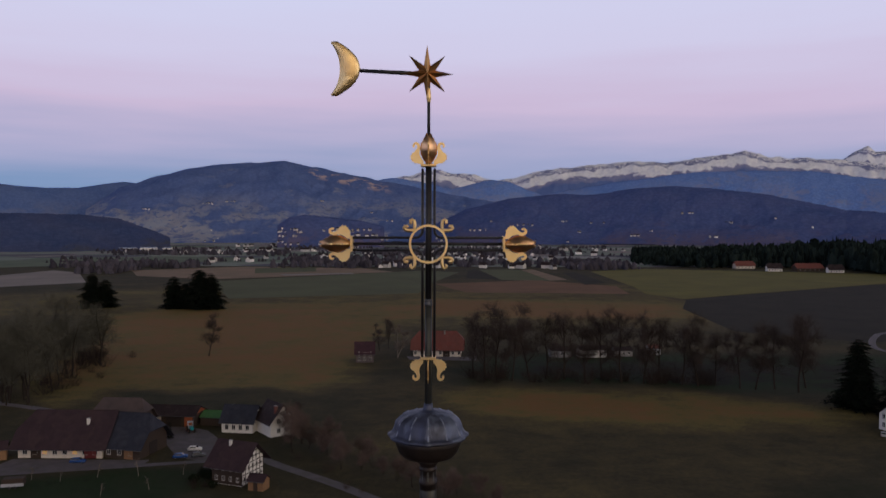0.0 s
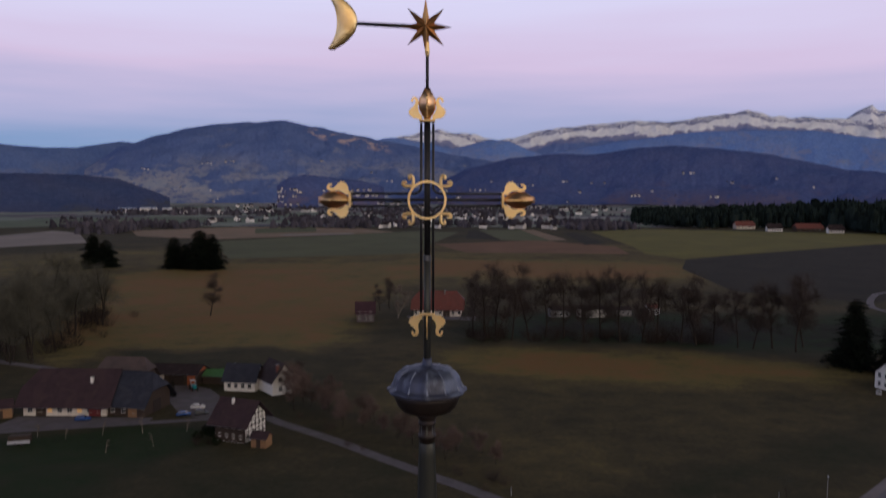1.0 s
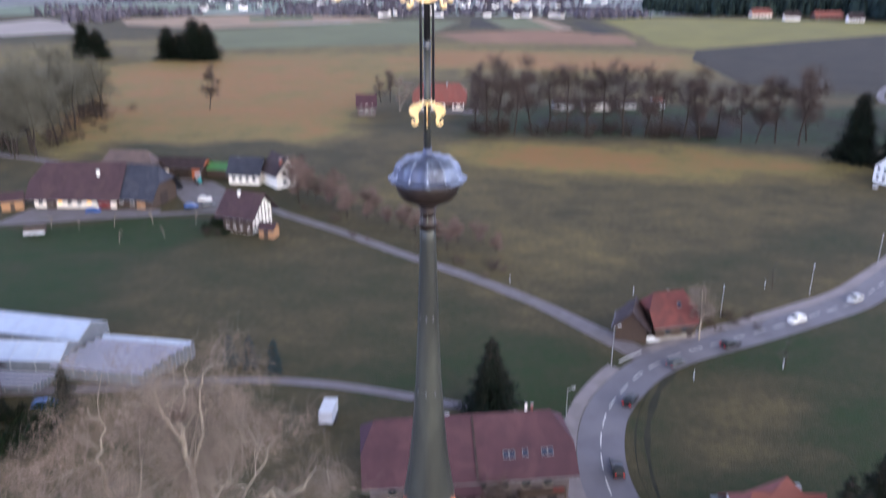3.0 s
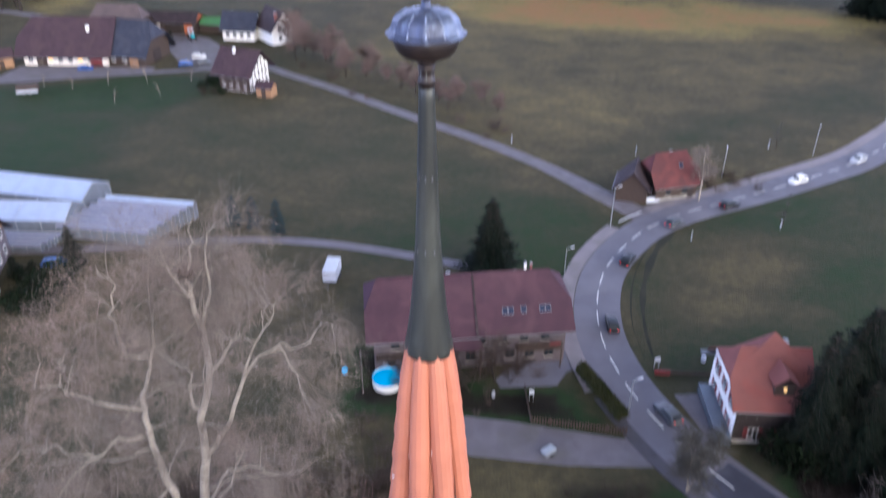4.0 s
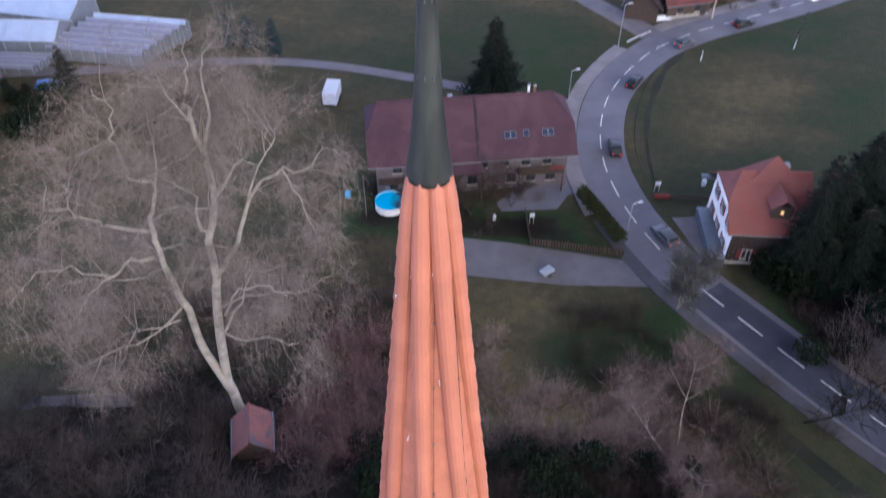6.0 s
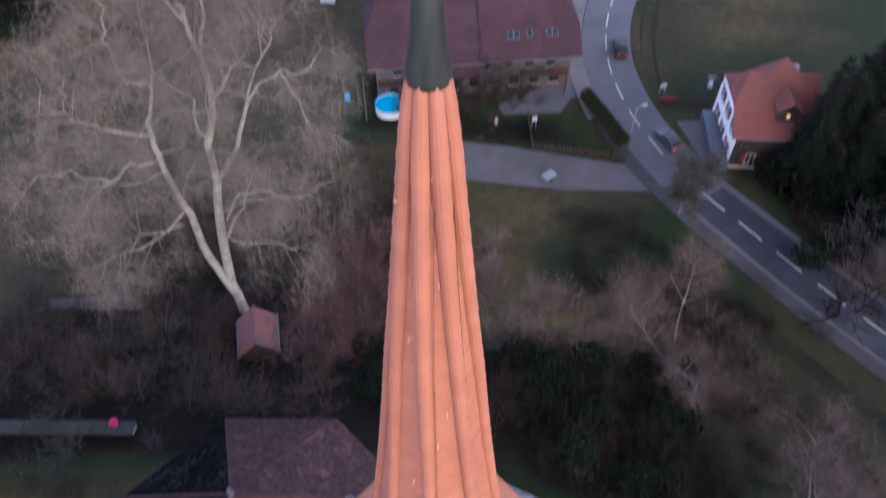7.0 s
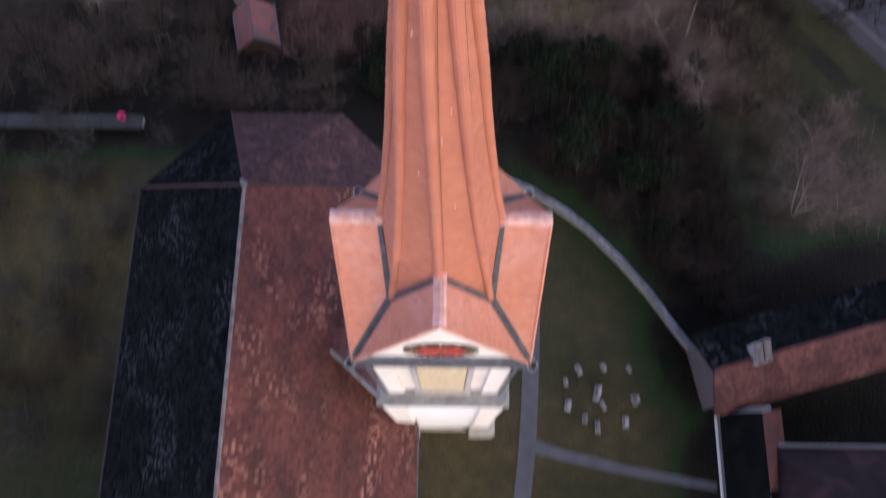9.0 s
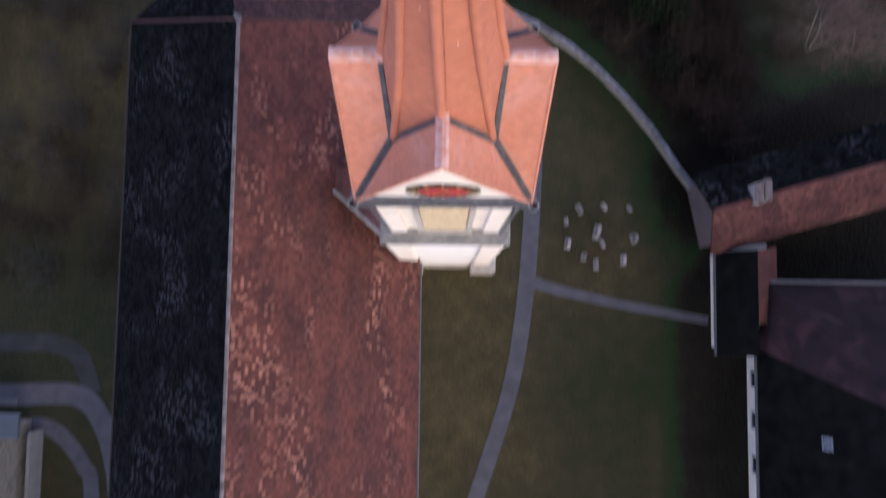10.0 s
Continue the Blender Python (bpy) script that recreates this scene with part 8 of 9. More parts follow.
# ---- churchyard ----
def build_yard_wall():
    t = thing("churchyard_wall", "curved churchyard wall with pale stone coping", "wall", None, "", "structure")
    line = [(2.6, 15.4), (3.7, 15.0), (6.1, 13.9), (8.2, 12.5), (9.9, 11.1), (11.9, 9.0), (13.7, 6.8), (15.4, 4.2), (16.5, 2.7)]
    pts = [Vector((x, y, 0)) for x, y in line]
    seg = []
    for a, b in zip(pts, pts[1:]):
        n = max(int((b - a).length / 0.9), 1)
        seg += [a.lerp(b, k / n) for k in range(n)]
    seg.append(pts[-1])
    for a, b in zip(seg, seg[1:]):
        d = (b - a).normalized()
        s = Vector((d.y, -d.x, 0))
        bm = bmesh.new()
        e = 0.012
        prism(bm, [a + d * e + s * 0.0 + Vector((0, 0, 1.15)), b - d * e + s * 0.0 + Vector((0, 0, 1.15)), b - d * e + s * 0.33 + Vector((0, 0, 1.15)), a + d * e + s * 0.33 + Vector((0, 0, 1.15))], (0, 0, -0.14))
        part("coping_stone", bm, M_COPING, t)
        bm = bmesh.new()
        prism(bm, [a + s * 0.04 + Vector((0, 0, 1.01)), b + s * 0.04 + Vector((0, 0, 1.01)), b + s * 0.22 + Vector((0, 0, 1.01)), a + s * 0.22 + Vector((0, 0, 1.01))], (0, 0, -3.0))
        part("wall_piece", bm, M_STONE, t)


M_COPING = material("blue_grey_coping", (0.13, 0.13, 0.165), (0.075, 0.075, 0.095), 3, 0.8, 0, 0.3, 30, c=(0.24, 0.24, 0.28), c_scale=2.5, c_amount=0.5, per_object=0.35)
build_yard_wall()


def gravestone(m, w, h, kind, seed):
    t = thing("gravestone", "weathered pale gravestone standing in the churchyard grass", "gravestone", m, "gravestones")
    rnd = random.Random(seed)
    bm = bmesh.new()
    box(bm, -w / 2 - 0.12, w / 2 + 0.12, -0.22, 0.22, -0.1, 0.14, 0.02)
    part("base", bm, M_CONCRETE, t)
    bm = bmesh.new()
    if kind:
        arch = [(-w / 2, 0.14), (w / 2, 0.14), (w / 2, h * 0.75)] + [(w / 2 * math.cos(a), h * 0.75 + h * 0.25 * math.sin(a)) for a in [math.pi * k / 8 for k in range(1, 8)]] + [(-w / 2, h * 0.75)]
    else:
        arch = [(-w / 2, 0.14), (w / 2, 0.14), (w * 0.44, h), (-w * 0.44, h)]
    flat_shape(bm, arch, -0.11, 0.11)
    part("slab", bm, M_MARBLE, t)
    bm = bmesh.new()
    for k in range(3):
        box(bm, -w * 0.3, w * 0.3, -0.118, -0.108, h * (0.35 + 0.13 * k), h * (0.35 + 0.13 * k) + 0.04)
    part("inscription_bar", bm, M_TYRE, t)
    return t


for gi, (gx, gy, gw, gh) in enumerate([(8.0, 0.4, 0.5, 0.8), (9.1, 1.6, 0.6, 1.0), (10.2, -0.2, 0.8, 1.5), (10.3, -0.9, 0.7, 0.7), (12.2, -0.4, 0.6, 1.3), (8.0, -1.1, 0.5, 0.7), (10.7, 1.8, 0.6, 0.9), (10.2, -2.4, 0.7, 0.6), (11.8, -1.9, 0.5, 0.7), (12.0, 1.6, 0.5, 0.6), (9.0, -1.9, 0.4, 0.5)]):
    gravestone(pose(gx + 0.25 * math.sin(gi * 5.1), gy + 0.2 * math.cos(gi * 3.7), 0, 3 * math.sin(gi), 0, -80 + 23 * math.sin(gi * 2.3)) @ Matrix.Scale((0.65, 0.8, 0.95)[gi % 3], 4), gw, gh, gi % 2, gi)


M_LEANTO = material("faded_red_tile", (0.26, 0.125, 0.11), (0.19, 0.09, 0.085), 1.6, 0.85, 0, 0.3, 12, c=(0.11, 0.06, 0.06), c_scale=1.2, rows=5, spec=0.2)


def build_tower_side_roof():
    t = thing("stair_roof", "small tiled lean-to roof beside the tower", "roof", pose(-2.45, 0, 0))
    bm = bmesh.new()
    prism(bm, [(0.0, -2.3, 13.2), (0.0, 2.0, 13.2), (-3.6, 2.0, 11.0), (-3.6, 0.9, 11.0)], (0, 0, -0.2))
    part("roof_slab", bm, M_LEANTO, t)
    bm = bmesh.new()
    tube(bm, [(-3.65, 0.9, 11.05), (0, -2.4, 13.2)], 0.10, 8)
    part("verge", bm, M_LIGHTSTONE, t)
    bm = bmesh.new()
    prism(bm, [(0.0, -2.0, 13.0), (0.0, 1.8, 13.0), (-3.2, 1.8, 10.9), (-3.2, 1.0, 10.9)], (0, 0, -5.0))
    part("wall", bm, M_PLASTER, t)


build_tower_side_roof()


# ---- on and beside the road ----
def along(x, y):
    """The heading of the road nearest to a place, in degrees."""
    best = min(range(len(ROAD) - 1), key=lambda i: (ROAD[i].x - x) ** 2 + (ROAD[i].y - y) ** 2)
    d = ROAD[best + 1] - ROAD[best]
    return math.degrees(math.atan2(d.y, d.x))


RL = "cars on the main road"
ZR = -6.97
car("white estate car driving on the main road", pose(61.8, 116.0, ZR, 0, 0, along(61.8, 116) + 0) @ Matrix.Scale(0.82, 4), PAINTS["white"], group=RL)
car("silver car driving on the main road", pose(76.5, 125.0, ZR, 0, 0, along(76.5, 125)) @ Matrix.Scale(0.82, 4), PAINTS["silver"], group=RL)
car("black car with red tail lights on the main road", pose(46.9, 106.6, ZR, 0, 0, along(47, 107) + 180) @ Matrix.Scale(0.82, 4), PAINTS["black"], group=RL)
car("dark grey car with red tail lights on the main road", pose(36.2, 100.2, ZR, 0, 0, along(36.5, 100.6) + 180) @ Matrix.Scale(0.82, 4), PAINTS["grey"], group=RL)
car("dark car braking in the bend of the road", pose(26.6, 89.2, ZR, 0, 0, along(27, 89.7) + 180) @ Matrix.Scale(0.82, 4), PAINTS["black"], group=RL)
car("small black car in the bend of the road", pose(21.4, 73.4, ZR, 0, 0, along(21, 73.6) + 180) @ Matrix.Scale(0.82, 4), PAINTS["black"], group=RL)
car("dark car with lit lamps on the lower road", pose(24.4, 57.0, ZR, 0, 0, along(24.4, 57.0) + 180) @ Matrix.Scale(0.82, 4), PAINTS["grey"], group=RL)
car("dark red car with a lit tail lamp on the lower road", pose(42.6, 31.6, ZR, 0, 0, along(42.6, 31.6) + 180) @ Matrix.Scale(0.82, 4), PAINTS["dark_red"], group=RL)
car("blue car parked beside the nursery", pose(-55.8, 87.4, -7, 0, 0, 15) @ Matrix.Scale(0.82, 4), PAINTS["blue"], "hatch", False)
car("white car parked in the farmyard", pose(-63.4, 188.8, -6.97, 0, 0, 8) @ Matrix.Scale(0.82, 4), PAINTS["white"], "hatch", False)
car("blue car parked in the farmyard", pose(-65.0, 182.6, -6.97, 0, 0, 12) @ Matrix.Scale(0.82, 4), PAINTS["blue"], "hatch", False)
car("dark blue car parked in the farmyard", pose(-60.8, 183.6, -6.97, 0, 0, 20) @ Matrix.Scale(0.82, 4), PAINTS["grey"], "hatch", False)
car("blue car parked before the farm front", pose(-88.5, 178.6, -6.97, 0, 0, 5) @ Matrix.Scale(0.82, 4), PAINTS["blue"], "hatch", False)
car("silver car by the white house", pose(122, 204, -7, 0, 0, 60) @ Matrix.Scale(0.82, 4), PAINTS["silver"], "hatch", False)
for lx, ly, lh, la in ((26.0, 99.6, 6.8, 20), (49.2, 118.2, 5.2, 70), (69.5, 128.2, 5.4, 60), (20.2, 57.4, 4.6, 20), (17.0, 85.9, 4.0, 20),  (92, 146, 5.4, 60)):
    street_lamp(pose(lx, ly, -7, 0, 0, la), lh, 0.7)
for mx, my in ((37.6, 95.7), (62.2, 131.3), (13.0, 133.5), (52.5, 99.3), (-12, 300), (36, 128), (31.5, 61.5)):
    marker_post(pose(mx, my, -7), 1.6)


def build_small_things():
    t = thing("trailer", "white box trailer parked on the grass", "trailer", pose(-15.6, 84.6, -7, 0, 0, 86))
    bm = bmesh.new()
    box(bm, -1.9, 1.9, -0.95, 0.95, 0.55, 2.3, 0.05)
    part("box_body", bm, M_SIGN, t)
    for x in (-0.5, 0.5):
        for y in (-1.0, 1.0):
            bm = bmesh.new()
            lathe(bm, [(-0.1, 0.18), (-0.1, 0.33), (0.1, 0.33), (0.1, 0.18)], 14)
            part("wheel", bm, M_TYRE, t).matrix_basis = pose(x, y, 0.33, 90, 0, 0)
    bm = bmesh.new()
    tube(bm, [(-2.3, 0, 0.5), (-3.4, 0, 0.45)], 0.06, 6)
    part("drawbar", bm, M_IRON, t)
    t = thing("livestock_trailer", "dark trailer with a white end on the meadow", "trailer", pose(-94.2, 161.0, -7, 0, 0, 12))
    bm = bmesh.new()
    box(bm, -2.2, 2.2, -1.0, 1.0, 0.6, 2.2, 0.05)
    part("box_body", bm, M_WOOD, t)
    bm = bmesh.new()
    box(bm, -2.3, 2.3, -1.1, -1.02, 0.5, 1.2, 0.02)
    part("side_board", bm, M_SIGN, t)
    for x in (-0.6, 0.6):
        for y in (-1.0, 1.0):
            bm = bmesh.new()
            lathe(bm, [(-0.1, 0.18), (-0.1, 0.35), (0.1, 0.35), (0.1, 0.18)], 14)
            part("wheel", bm, M_TYRE, t).matrix_basis = pose(x, y, 0.35, 90, 0, 0)
    t = thing("car_trailer", "small white box trailer parked askew on the forecourt", "trailer", pose(10.8, 51.4, -6.97, 0, 0, 38) @ Matrix.Scale(0.66, 4))
    bm = bmesh.new()
    box(bm, -1.1, 1.1, -0.7, 0.7, 0.45, 1.0, 0.06)
    part("box_body", bm, M_POLE, t)
    for y in (-0.72, 0.72):
        bm = bmesh.new()
        lathe(bm, [(-0.08, 0.15), (-0.08, 0.28), (0.08, 0.28), (0.08, 0.15)], 14)
        part("wheel", bm, M_TYRE, t).matrix_basis = pose(0, y, 0.28, 90, 0, 0)
    bm = bmesh.new()
    tube(bm, [(1.0, 0, 0.45), (1.9, 0, 0.4)], 0.04, 6)
    part("drawbar", bm, M_IRON, t)
    # pool
    t = thing("swimming_pool", "round blue above-ground swimming pool with a white wall", "pool", pose(-6.4, 62.3, -7) @ Matrix.Scale(1.08, 4))
    bm = bmesh.new()
    n = 40
    rings = [[bm.verts.new((r * math.cos(6.28318 * k / n), r * math.sin(6.28318 * k / n), z)) for k in range(n)] for r, z in ((1.62, 0), (1.62, 0.92), (1.56, 0.92), (1.56, 0.05))]
    for a, b in zip(rings, rings[1:]):
        for k in range(n):
            bm.faces.new((a[k], a[(k + 1) % n], b[(k + 1) % n], b[k]))
    part("pool_wall", bm, M_FRAME, t)
    bm = bmesh.new()
    lathe(bm, [(0.06, 1.555), (0.80, 1.555)], n)
    part("water", bm, M_WATER, t, "bright blue water")
    bm = bmesh.new()
    ringp = [(1.6 * math.cos(6.28318 * k / n), 1.6 * math.sin(6.28318 * k / n), 0.94) for k in range(n + 1)]
    tube(bm, ringp, 0.05, 6, False)
    part("rim", bm, M_POOLBLUE, t)
    bm = bmesh.new()
    for s in (-0.2, 0.2):
        tube(bm, [(-0.3 + s, 1.75, 0), (-0.3 + s, 1.65, 1.5), (-0.3 + s, 1.4, 1.4)], 0.025, 6)
    for z in (0.4, 0.8, 1.15):
        box(bm, -0.5, -0.1, 1.66, 1.74, z, z + 0.04)
    part("ladder", bm, M_POLE, t)
    # fence beside the pool
    t = thing("garden_fence", "grey wooden garden fence beside the pool", "fence", pose(-9.0, 60.4, -7, 0, 0, 98))
    for k in range(22):
        bm = bmesh.new()
        box(bm, k * 0.3, k * 0.3 + 0.2, -0.015, 0.015, 0.05, 1.2, 0.005)
        part("slat", bm, M_CONCRETE, t)
    for k in range(4):
        bm = bmesh.new()
        box(bm, k * 2.1, k * 2.1 + 0.1, 0.015, 0.115, -0.2, 1.3)
        part("post", bm, M_WOOD, t)
    t = thing("garden_fence", "dark garden fence along the forecourt", "fence", pose(9.4, 55.9, -7, 0, 0, -10))
    for k in range(34):
        bm = bmesh.new()
        box(bm, k * 0.3, k * 0.3 + 0.2, -0.015, 0.015, 0.05, 1.0, 0.005)
        part("slat", bm, M_WOOD, t)
    for k in range(6):
        bm = bmesh.new()
        box(bm, k * 2.0, k * 2.0 + 0.1, 0.015, 0.115, -0.2, 1.1)
        part("post", bm, M_WOOD, t)
    t = thing("garden_fence", "dark garden fence beside the lawn", "fence", pose(9.4, 56.0, -7, 0, 0, 92))
    for k in range(18):
        bm = bmesh.new()
        box(bm, k * 0.3, k * 0.3 + 0.2, -0.015, 0.015, 0.05, 1.0, 0.005)
        part("slat", bm, M_WOOD, t)
    # signs and small garden things
    for x, y, w, lab in ((25.1, 65.2, 0.7, "white information board on a red footing by the road"), (9.8, 59.4, 0.55, "small white sign in the garden")):
        t = thing("sign", lab, "sign", pose(x, y, -7, 0, 0, 5))
        bm = bmesh.new()
        box(bm, -w / 2, w / 2, -0.03, 0.03, 1.0, 1.6, 0.01)
        part("board", bm, M_SIGN, t)
        for s in (-1, 1):
            bm = bmesh.new()
            box(bm, s * w * 0.4 - 0.03, s * w * 0.4 + 0.03, 0.03, 0.09, -0.2, 1.5)
            part("post", bm, M_POLE, t)
    t = thing("low_wall", "low dark red wall along the inn forecourt", "wall", pose(27.8, 63.9, -7, 0, 0, -4), "", "structure")
    bm = bmesh.new()
    box(bm, -3.2, -1.4, -0.12, 0.12, -0.2, 0.6, 0.02)
    part("wall_body", bm, M_SHUTTER, t)
    for k in range(9):
        bm = bmesh.new()
        box(bm, -1.3 + k * 0.5, -0.86 + k * 0.5, -0.03, 0.03, 0.1, 0.55, 0.01)
        part("board", bm, M_WOOD, t)
    for x, y, r, mt, lab in ((-11.5, 64.0, 0.35, M_POOLBLUE, "blue plastic barrel in the garden"), (31.0, 66.5, 0.3, M_SIGN, "white garden ball on a stand"), (5.6, 60.0, 0.2, M_SIGN, "white garden pot on the lawn")):
        t = thing("barrel", lab, "barrel", pose(x, y, -7))
        bm = bmesh.new()
        lathe(bm, [(0, r * 0.8), (0.2, r), (0.6, r), (0.8, r * 0.85), (0.82, r * 0.5)], 14)
        part("shell", bm, mt, t, "", True)
        bm = bmesh.new()
        lathe(bm, [(0.40, r + 0.01), (0.43, r + 0.01)], 14)
        part("hoop", bm, M_ZINC, t)


build_small_things()


# ---- planting ----
def build_great_tree():
    """The old plane tree below the church, with two stems and wide limbs."""
    rnd = random.Random(5)
    t = thing("tree", "huge bare plane tree with pale bark and two stems", "tree", pose(-17.6, 32.0, -4.2))
    o = Vector((-17.6, 32.0, -4.2))
    wood, twigs = Wood(), Wood()
    def limb(r0, r1, *line):
        """A limb along a line of places, uneven, with its side branches and twigs."""
        pts = [Vector(p) - o for p in line]
        fine = []
        for a, b in zip(pts, pts[1:]):
            for k in range(3):
                fine.append(a.lerp(b, k / 3) + Vector((rnd.gauss(0, 0.10), rnd.gauss(0, 0.15), rnd.gauss(0, 0.08))) * ((0.35 if a.z < 14 and r0 > 0.4 else 1) if fine else 0))
        fine.append(pts[-1])
        r0 *= 0.70
        wood.branch(fine, r0, r1 * 0.35, 9)
        free = [p for p in fine if p.z > 5.0]
        if len(free) > 3:
            sprout(rnd, wood, twigs, free, max(r0 * 0.30, 0.05), 1, 3, 3.4, 0.04, 13 if r0 > 0.3 else 9, 0.10, 0.006, (3, 0.8, 0.005))
    limb(0.62, 0.05, (-17.1, 32, -4.8), (-17.6, 32, -0.0), (-17.1, 32, 5.9), (-16.3, 32, 11.2), (-16.1, 32, 14.2), (-14.8, 32, 19.0), (-14.6, 32, 22.9), (-14.8, 32, 25.3), (-15.1, 32, 26.6), (-14.5, 32.2, 28.4), (-14.1, 32.4, 30.5))
    limb(0.5, 0.06, (-17.6, 31.9, -0.5), (-18.5, 31.7, 4.2), (-18.6, 31.5, 9.4), (-19.1, 31.5, 13.0), (-19.3, 31.5, 16.3), (-18.9, 31.5, 18.3), (-18.1, 31.5, 20.5), (-17.4, 31.6, 22.9), (-17.2, 31.8, 24.6))
    limb(0.22, 0.04, (-18.0, 31.5, 21.0), (-19.0, 31, 21.8), (-19.2, 30.6, 23.9), (-19.1, 30.4, 25.3), (-18.4, 30.4, 27.2), (-19.1, 30.2, 28.7))
    limb(0.2, 0.04, (-19.2, 31.5, 17.1), (-21.8, 31, 17.8), (-22.4, 30.6, 18.8), (-23.2, 30.2, 20.3), (-24.4, 30, 20.3), (-23.8, 30, 22.7))
    limb(0.08, 0.03, (-23.2, 30.2, 20.3), (-22.6, 30, 21.5), (-22.3, 29.8, 22.7))
    limb(0.18, 0.03, (-19.7, 31.5, 14.7), (-21.1, 31, 14.8), (-22.7, 30.4, 13.7), (-24.2, 30, 12.8), (-25.5, 29.6, 10.9))
    limb(0.1, 0.03, (-22.6, 30.5, 13.9), (-24.6, 30, 15.2), (-26.7, 29.4, 15.4), (-28.0, 29, 13.8))
    limb(0.26, 0.04, (-15.9, 32, 12.5), (-14.3, 32.4, 14.7), (-13.5, 32.6, 17.3), (-12.7, 32.6, 19.2), (-11.4, 32.8, 20.6), (-10.3, 33, 21.1), (-8.9, 33, 20.9), (-7.6, 33.2, 22.7), (-6.5, 33.4, 21.9))
    limb(0.18, 0.03, (-14.7, 32, 19.6), (-13.5, 32.4, 21.2), (-12.7, 32.8, 22.0), (-11.9, 33, 22.4))
    limb(0.18, 0.04, (-14.6, 32, 23.2), (-13.9, 32.4, 25.6), (-13.7, 32.6, 28.5), (-13.3, 32.8, 29.7))
    limb(0.22, 0.04, (-15.8, 32, 15.1), (-16.6, 33.4, 15.8), (-17.0, 34.5, 17.6), (-18.9, 35.4, 18.0), (-19.7, 36, 18.2))
    limb(0.2, 0.03, (-17.2, 32, 5.1), (-16.2, 33, 6.5), (-15.2, 34, 8.6), (-14.2, 34.5, 10.4), (-12.0, 35, 10.4))
    limb(0.16, 0.03, (-16.2, 32, 8.3), (-14.2, 31, 12.3), (-11.9, 30, 13.4), (-10.3, 29.4, 12.9))
    limb(0.13, 0.03, (-19.1, 31.5, 11.7), (-20.0, 33.5, 12.0), (-21.9, 35, 12.7), (-24.0, 36, 12.6))
    limb(0.12, 0.03, (-12.7, 32.6, 19.2), (-11.4, 31.6, 22.2), (-10.2, 31, 24.4), (-9.5, 30.6, 26.2))
    limb(0.12, 0.03, (-14.8, 32, 25.3), (-15.7, 31.6, 27.5), (-16.2, 31.4, 29.3))
    limb(0.11, 0.03, (-19.5, 31.6, 8.1), (-20.8, 30.6, 8.3), (-22.1, 29.8, 9.2), (-23.4, 29.4, 6.9))
    limb(0.11, 0.03, (-10.3, 33, 21.1), (-9.6, 33.6, 18.3), (-8.9, 34, 14.9))
    limb(0.12, 0.03, (-19.0, 31.5, 9.6), (-21.2, 29.5, 8.6), (-23.6, 28.6, 8.4), (-26.0, 28.0, 7.0))
    limb(0.12, 0.03, (-17.0, 32.0, 6.6), (-14.6, 30.6, 7.0), (-12.0, 30.0, 8.0), (-9.6, 29.6, 7.4))
    limb(0.12, 0.03, (-16.6, 32.0, 9.0), (-13.8, 33.0, 9.6), (-11.0, 33.6, 9.2), (-8.4, 34.0, 10.4))
    limb(0.11, 0.03, (-19.4, 31.5, 13.6), (-22.6, 33.0, 11.0), (-26.0, 33.4, 10.6), (-29.0, 33.6, 9.4))
    # long hanging twigs under the lower crown
    low = [v for v in twigs.v if v.z < 19]
    for _ in range(1700):
        p = rnd.choice(low)
        for k in range(3):
            q = p + Vector((rnd.gauss(0, 0.10), rnd.gauss(0, 0.10), -rnd.uniform(0.5, 1.1)))
            twigs.sliver(p, q, 0.008)
            p = q
    wood.put("trunk", M_BARK, t, "", True)
    twigs.put("crown", M_TWIG, t)


build_great_tree()
conifer("dense dark fir behind the farmhouse", pose(6.5, 85.4, -7), 12.4, 4.7, 1, M_FIR, columns=34)
for i, (x, y, h) in enumerate([(-32.9, 99.5, 5.0), (-29.9, 99.6, 4.8), (-25.6, 97.4, 5.4)]):
    conifer("small blue spruce in the meadow", pose(x, y, -7), h * 1.1, 1.7, 10 + i, M_BLUEFIR, "blue spruces in the meadow")
for i, (x, y, h, r) in enumerate([(-52.6, 87.2, 7.0, 2.3), (-60.0, 84.6, 3.4, 1.4), (-57.6, 85.0, 2.4, 1.0), (-62, 81.5, 2.6, 1.2), (-73.8, 200.0, 4.5, 0.8)]):
    conifer("clipped dark conifer beside the nursery", pose(x, y, -7), h, r, 20 + i, M_FIR, "conifers by the nursery")
for i, (x, y, h, r) in enumerate([(36.1, 50.7, 16.6, 2.7), (38.8, 52.0, 14.0, 3.4), (41.4, 54.0, 17.0, 4.8), (41.0, 50.2, 11.0, 3.7), (44.6, 52.0, 14.0, 4.4), (38.4, 49.6, 7.0, 2.4), (46.5, 56.5, 12.0, 4.6), (46.6, 49.4, 11.5, 4.6), (52.0, 51.0, 15.0, 4.8), (50.5, 46.0, 10.0, 4.2)]):
    conifer("large dark conifer beside the inn", pose(x, y, -7), h, r, 30 + i, M_FIR, "conifers beside the inn", 26, 0.6)
conifer("tall dark conifer at the meadow edge", pose(131, 234, -7), 23, 8.0, 50, M_FIR, "dark conifers at the meadow edge", 34, 0.4)
conifer("tall dark conifer at the meadow edge", pose(139, 226, -7), 21, 6.5, 51, M_FIR, "dark conifers at the meadow edge", 30, 0.4)
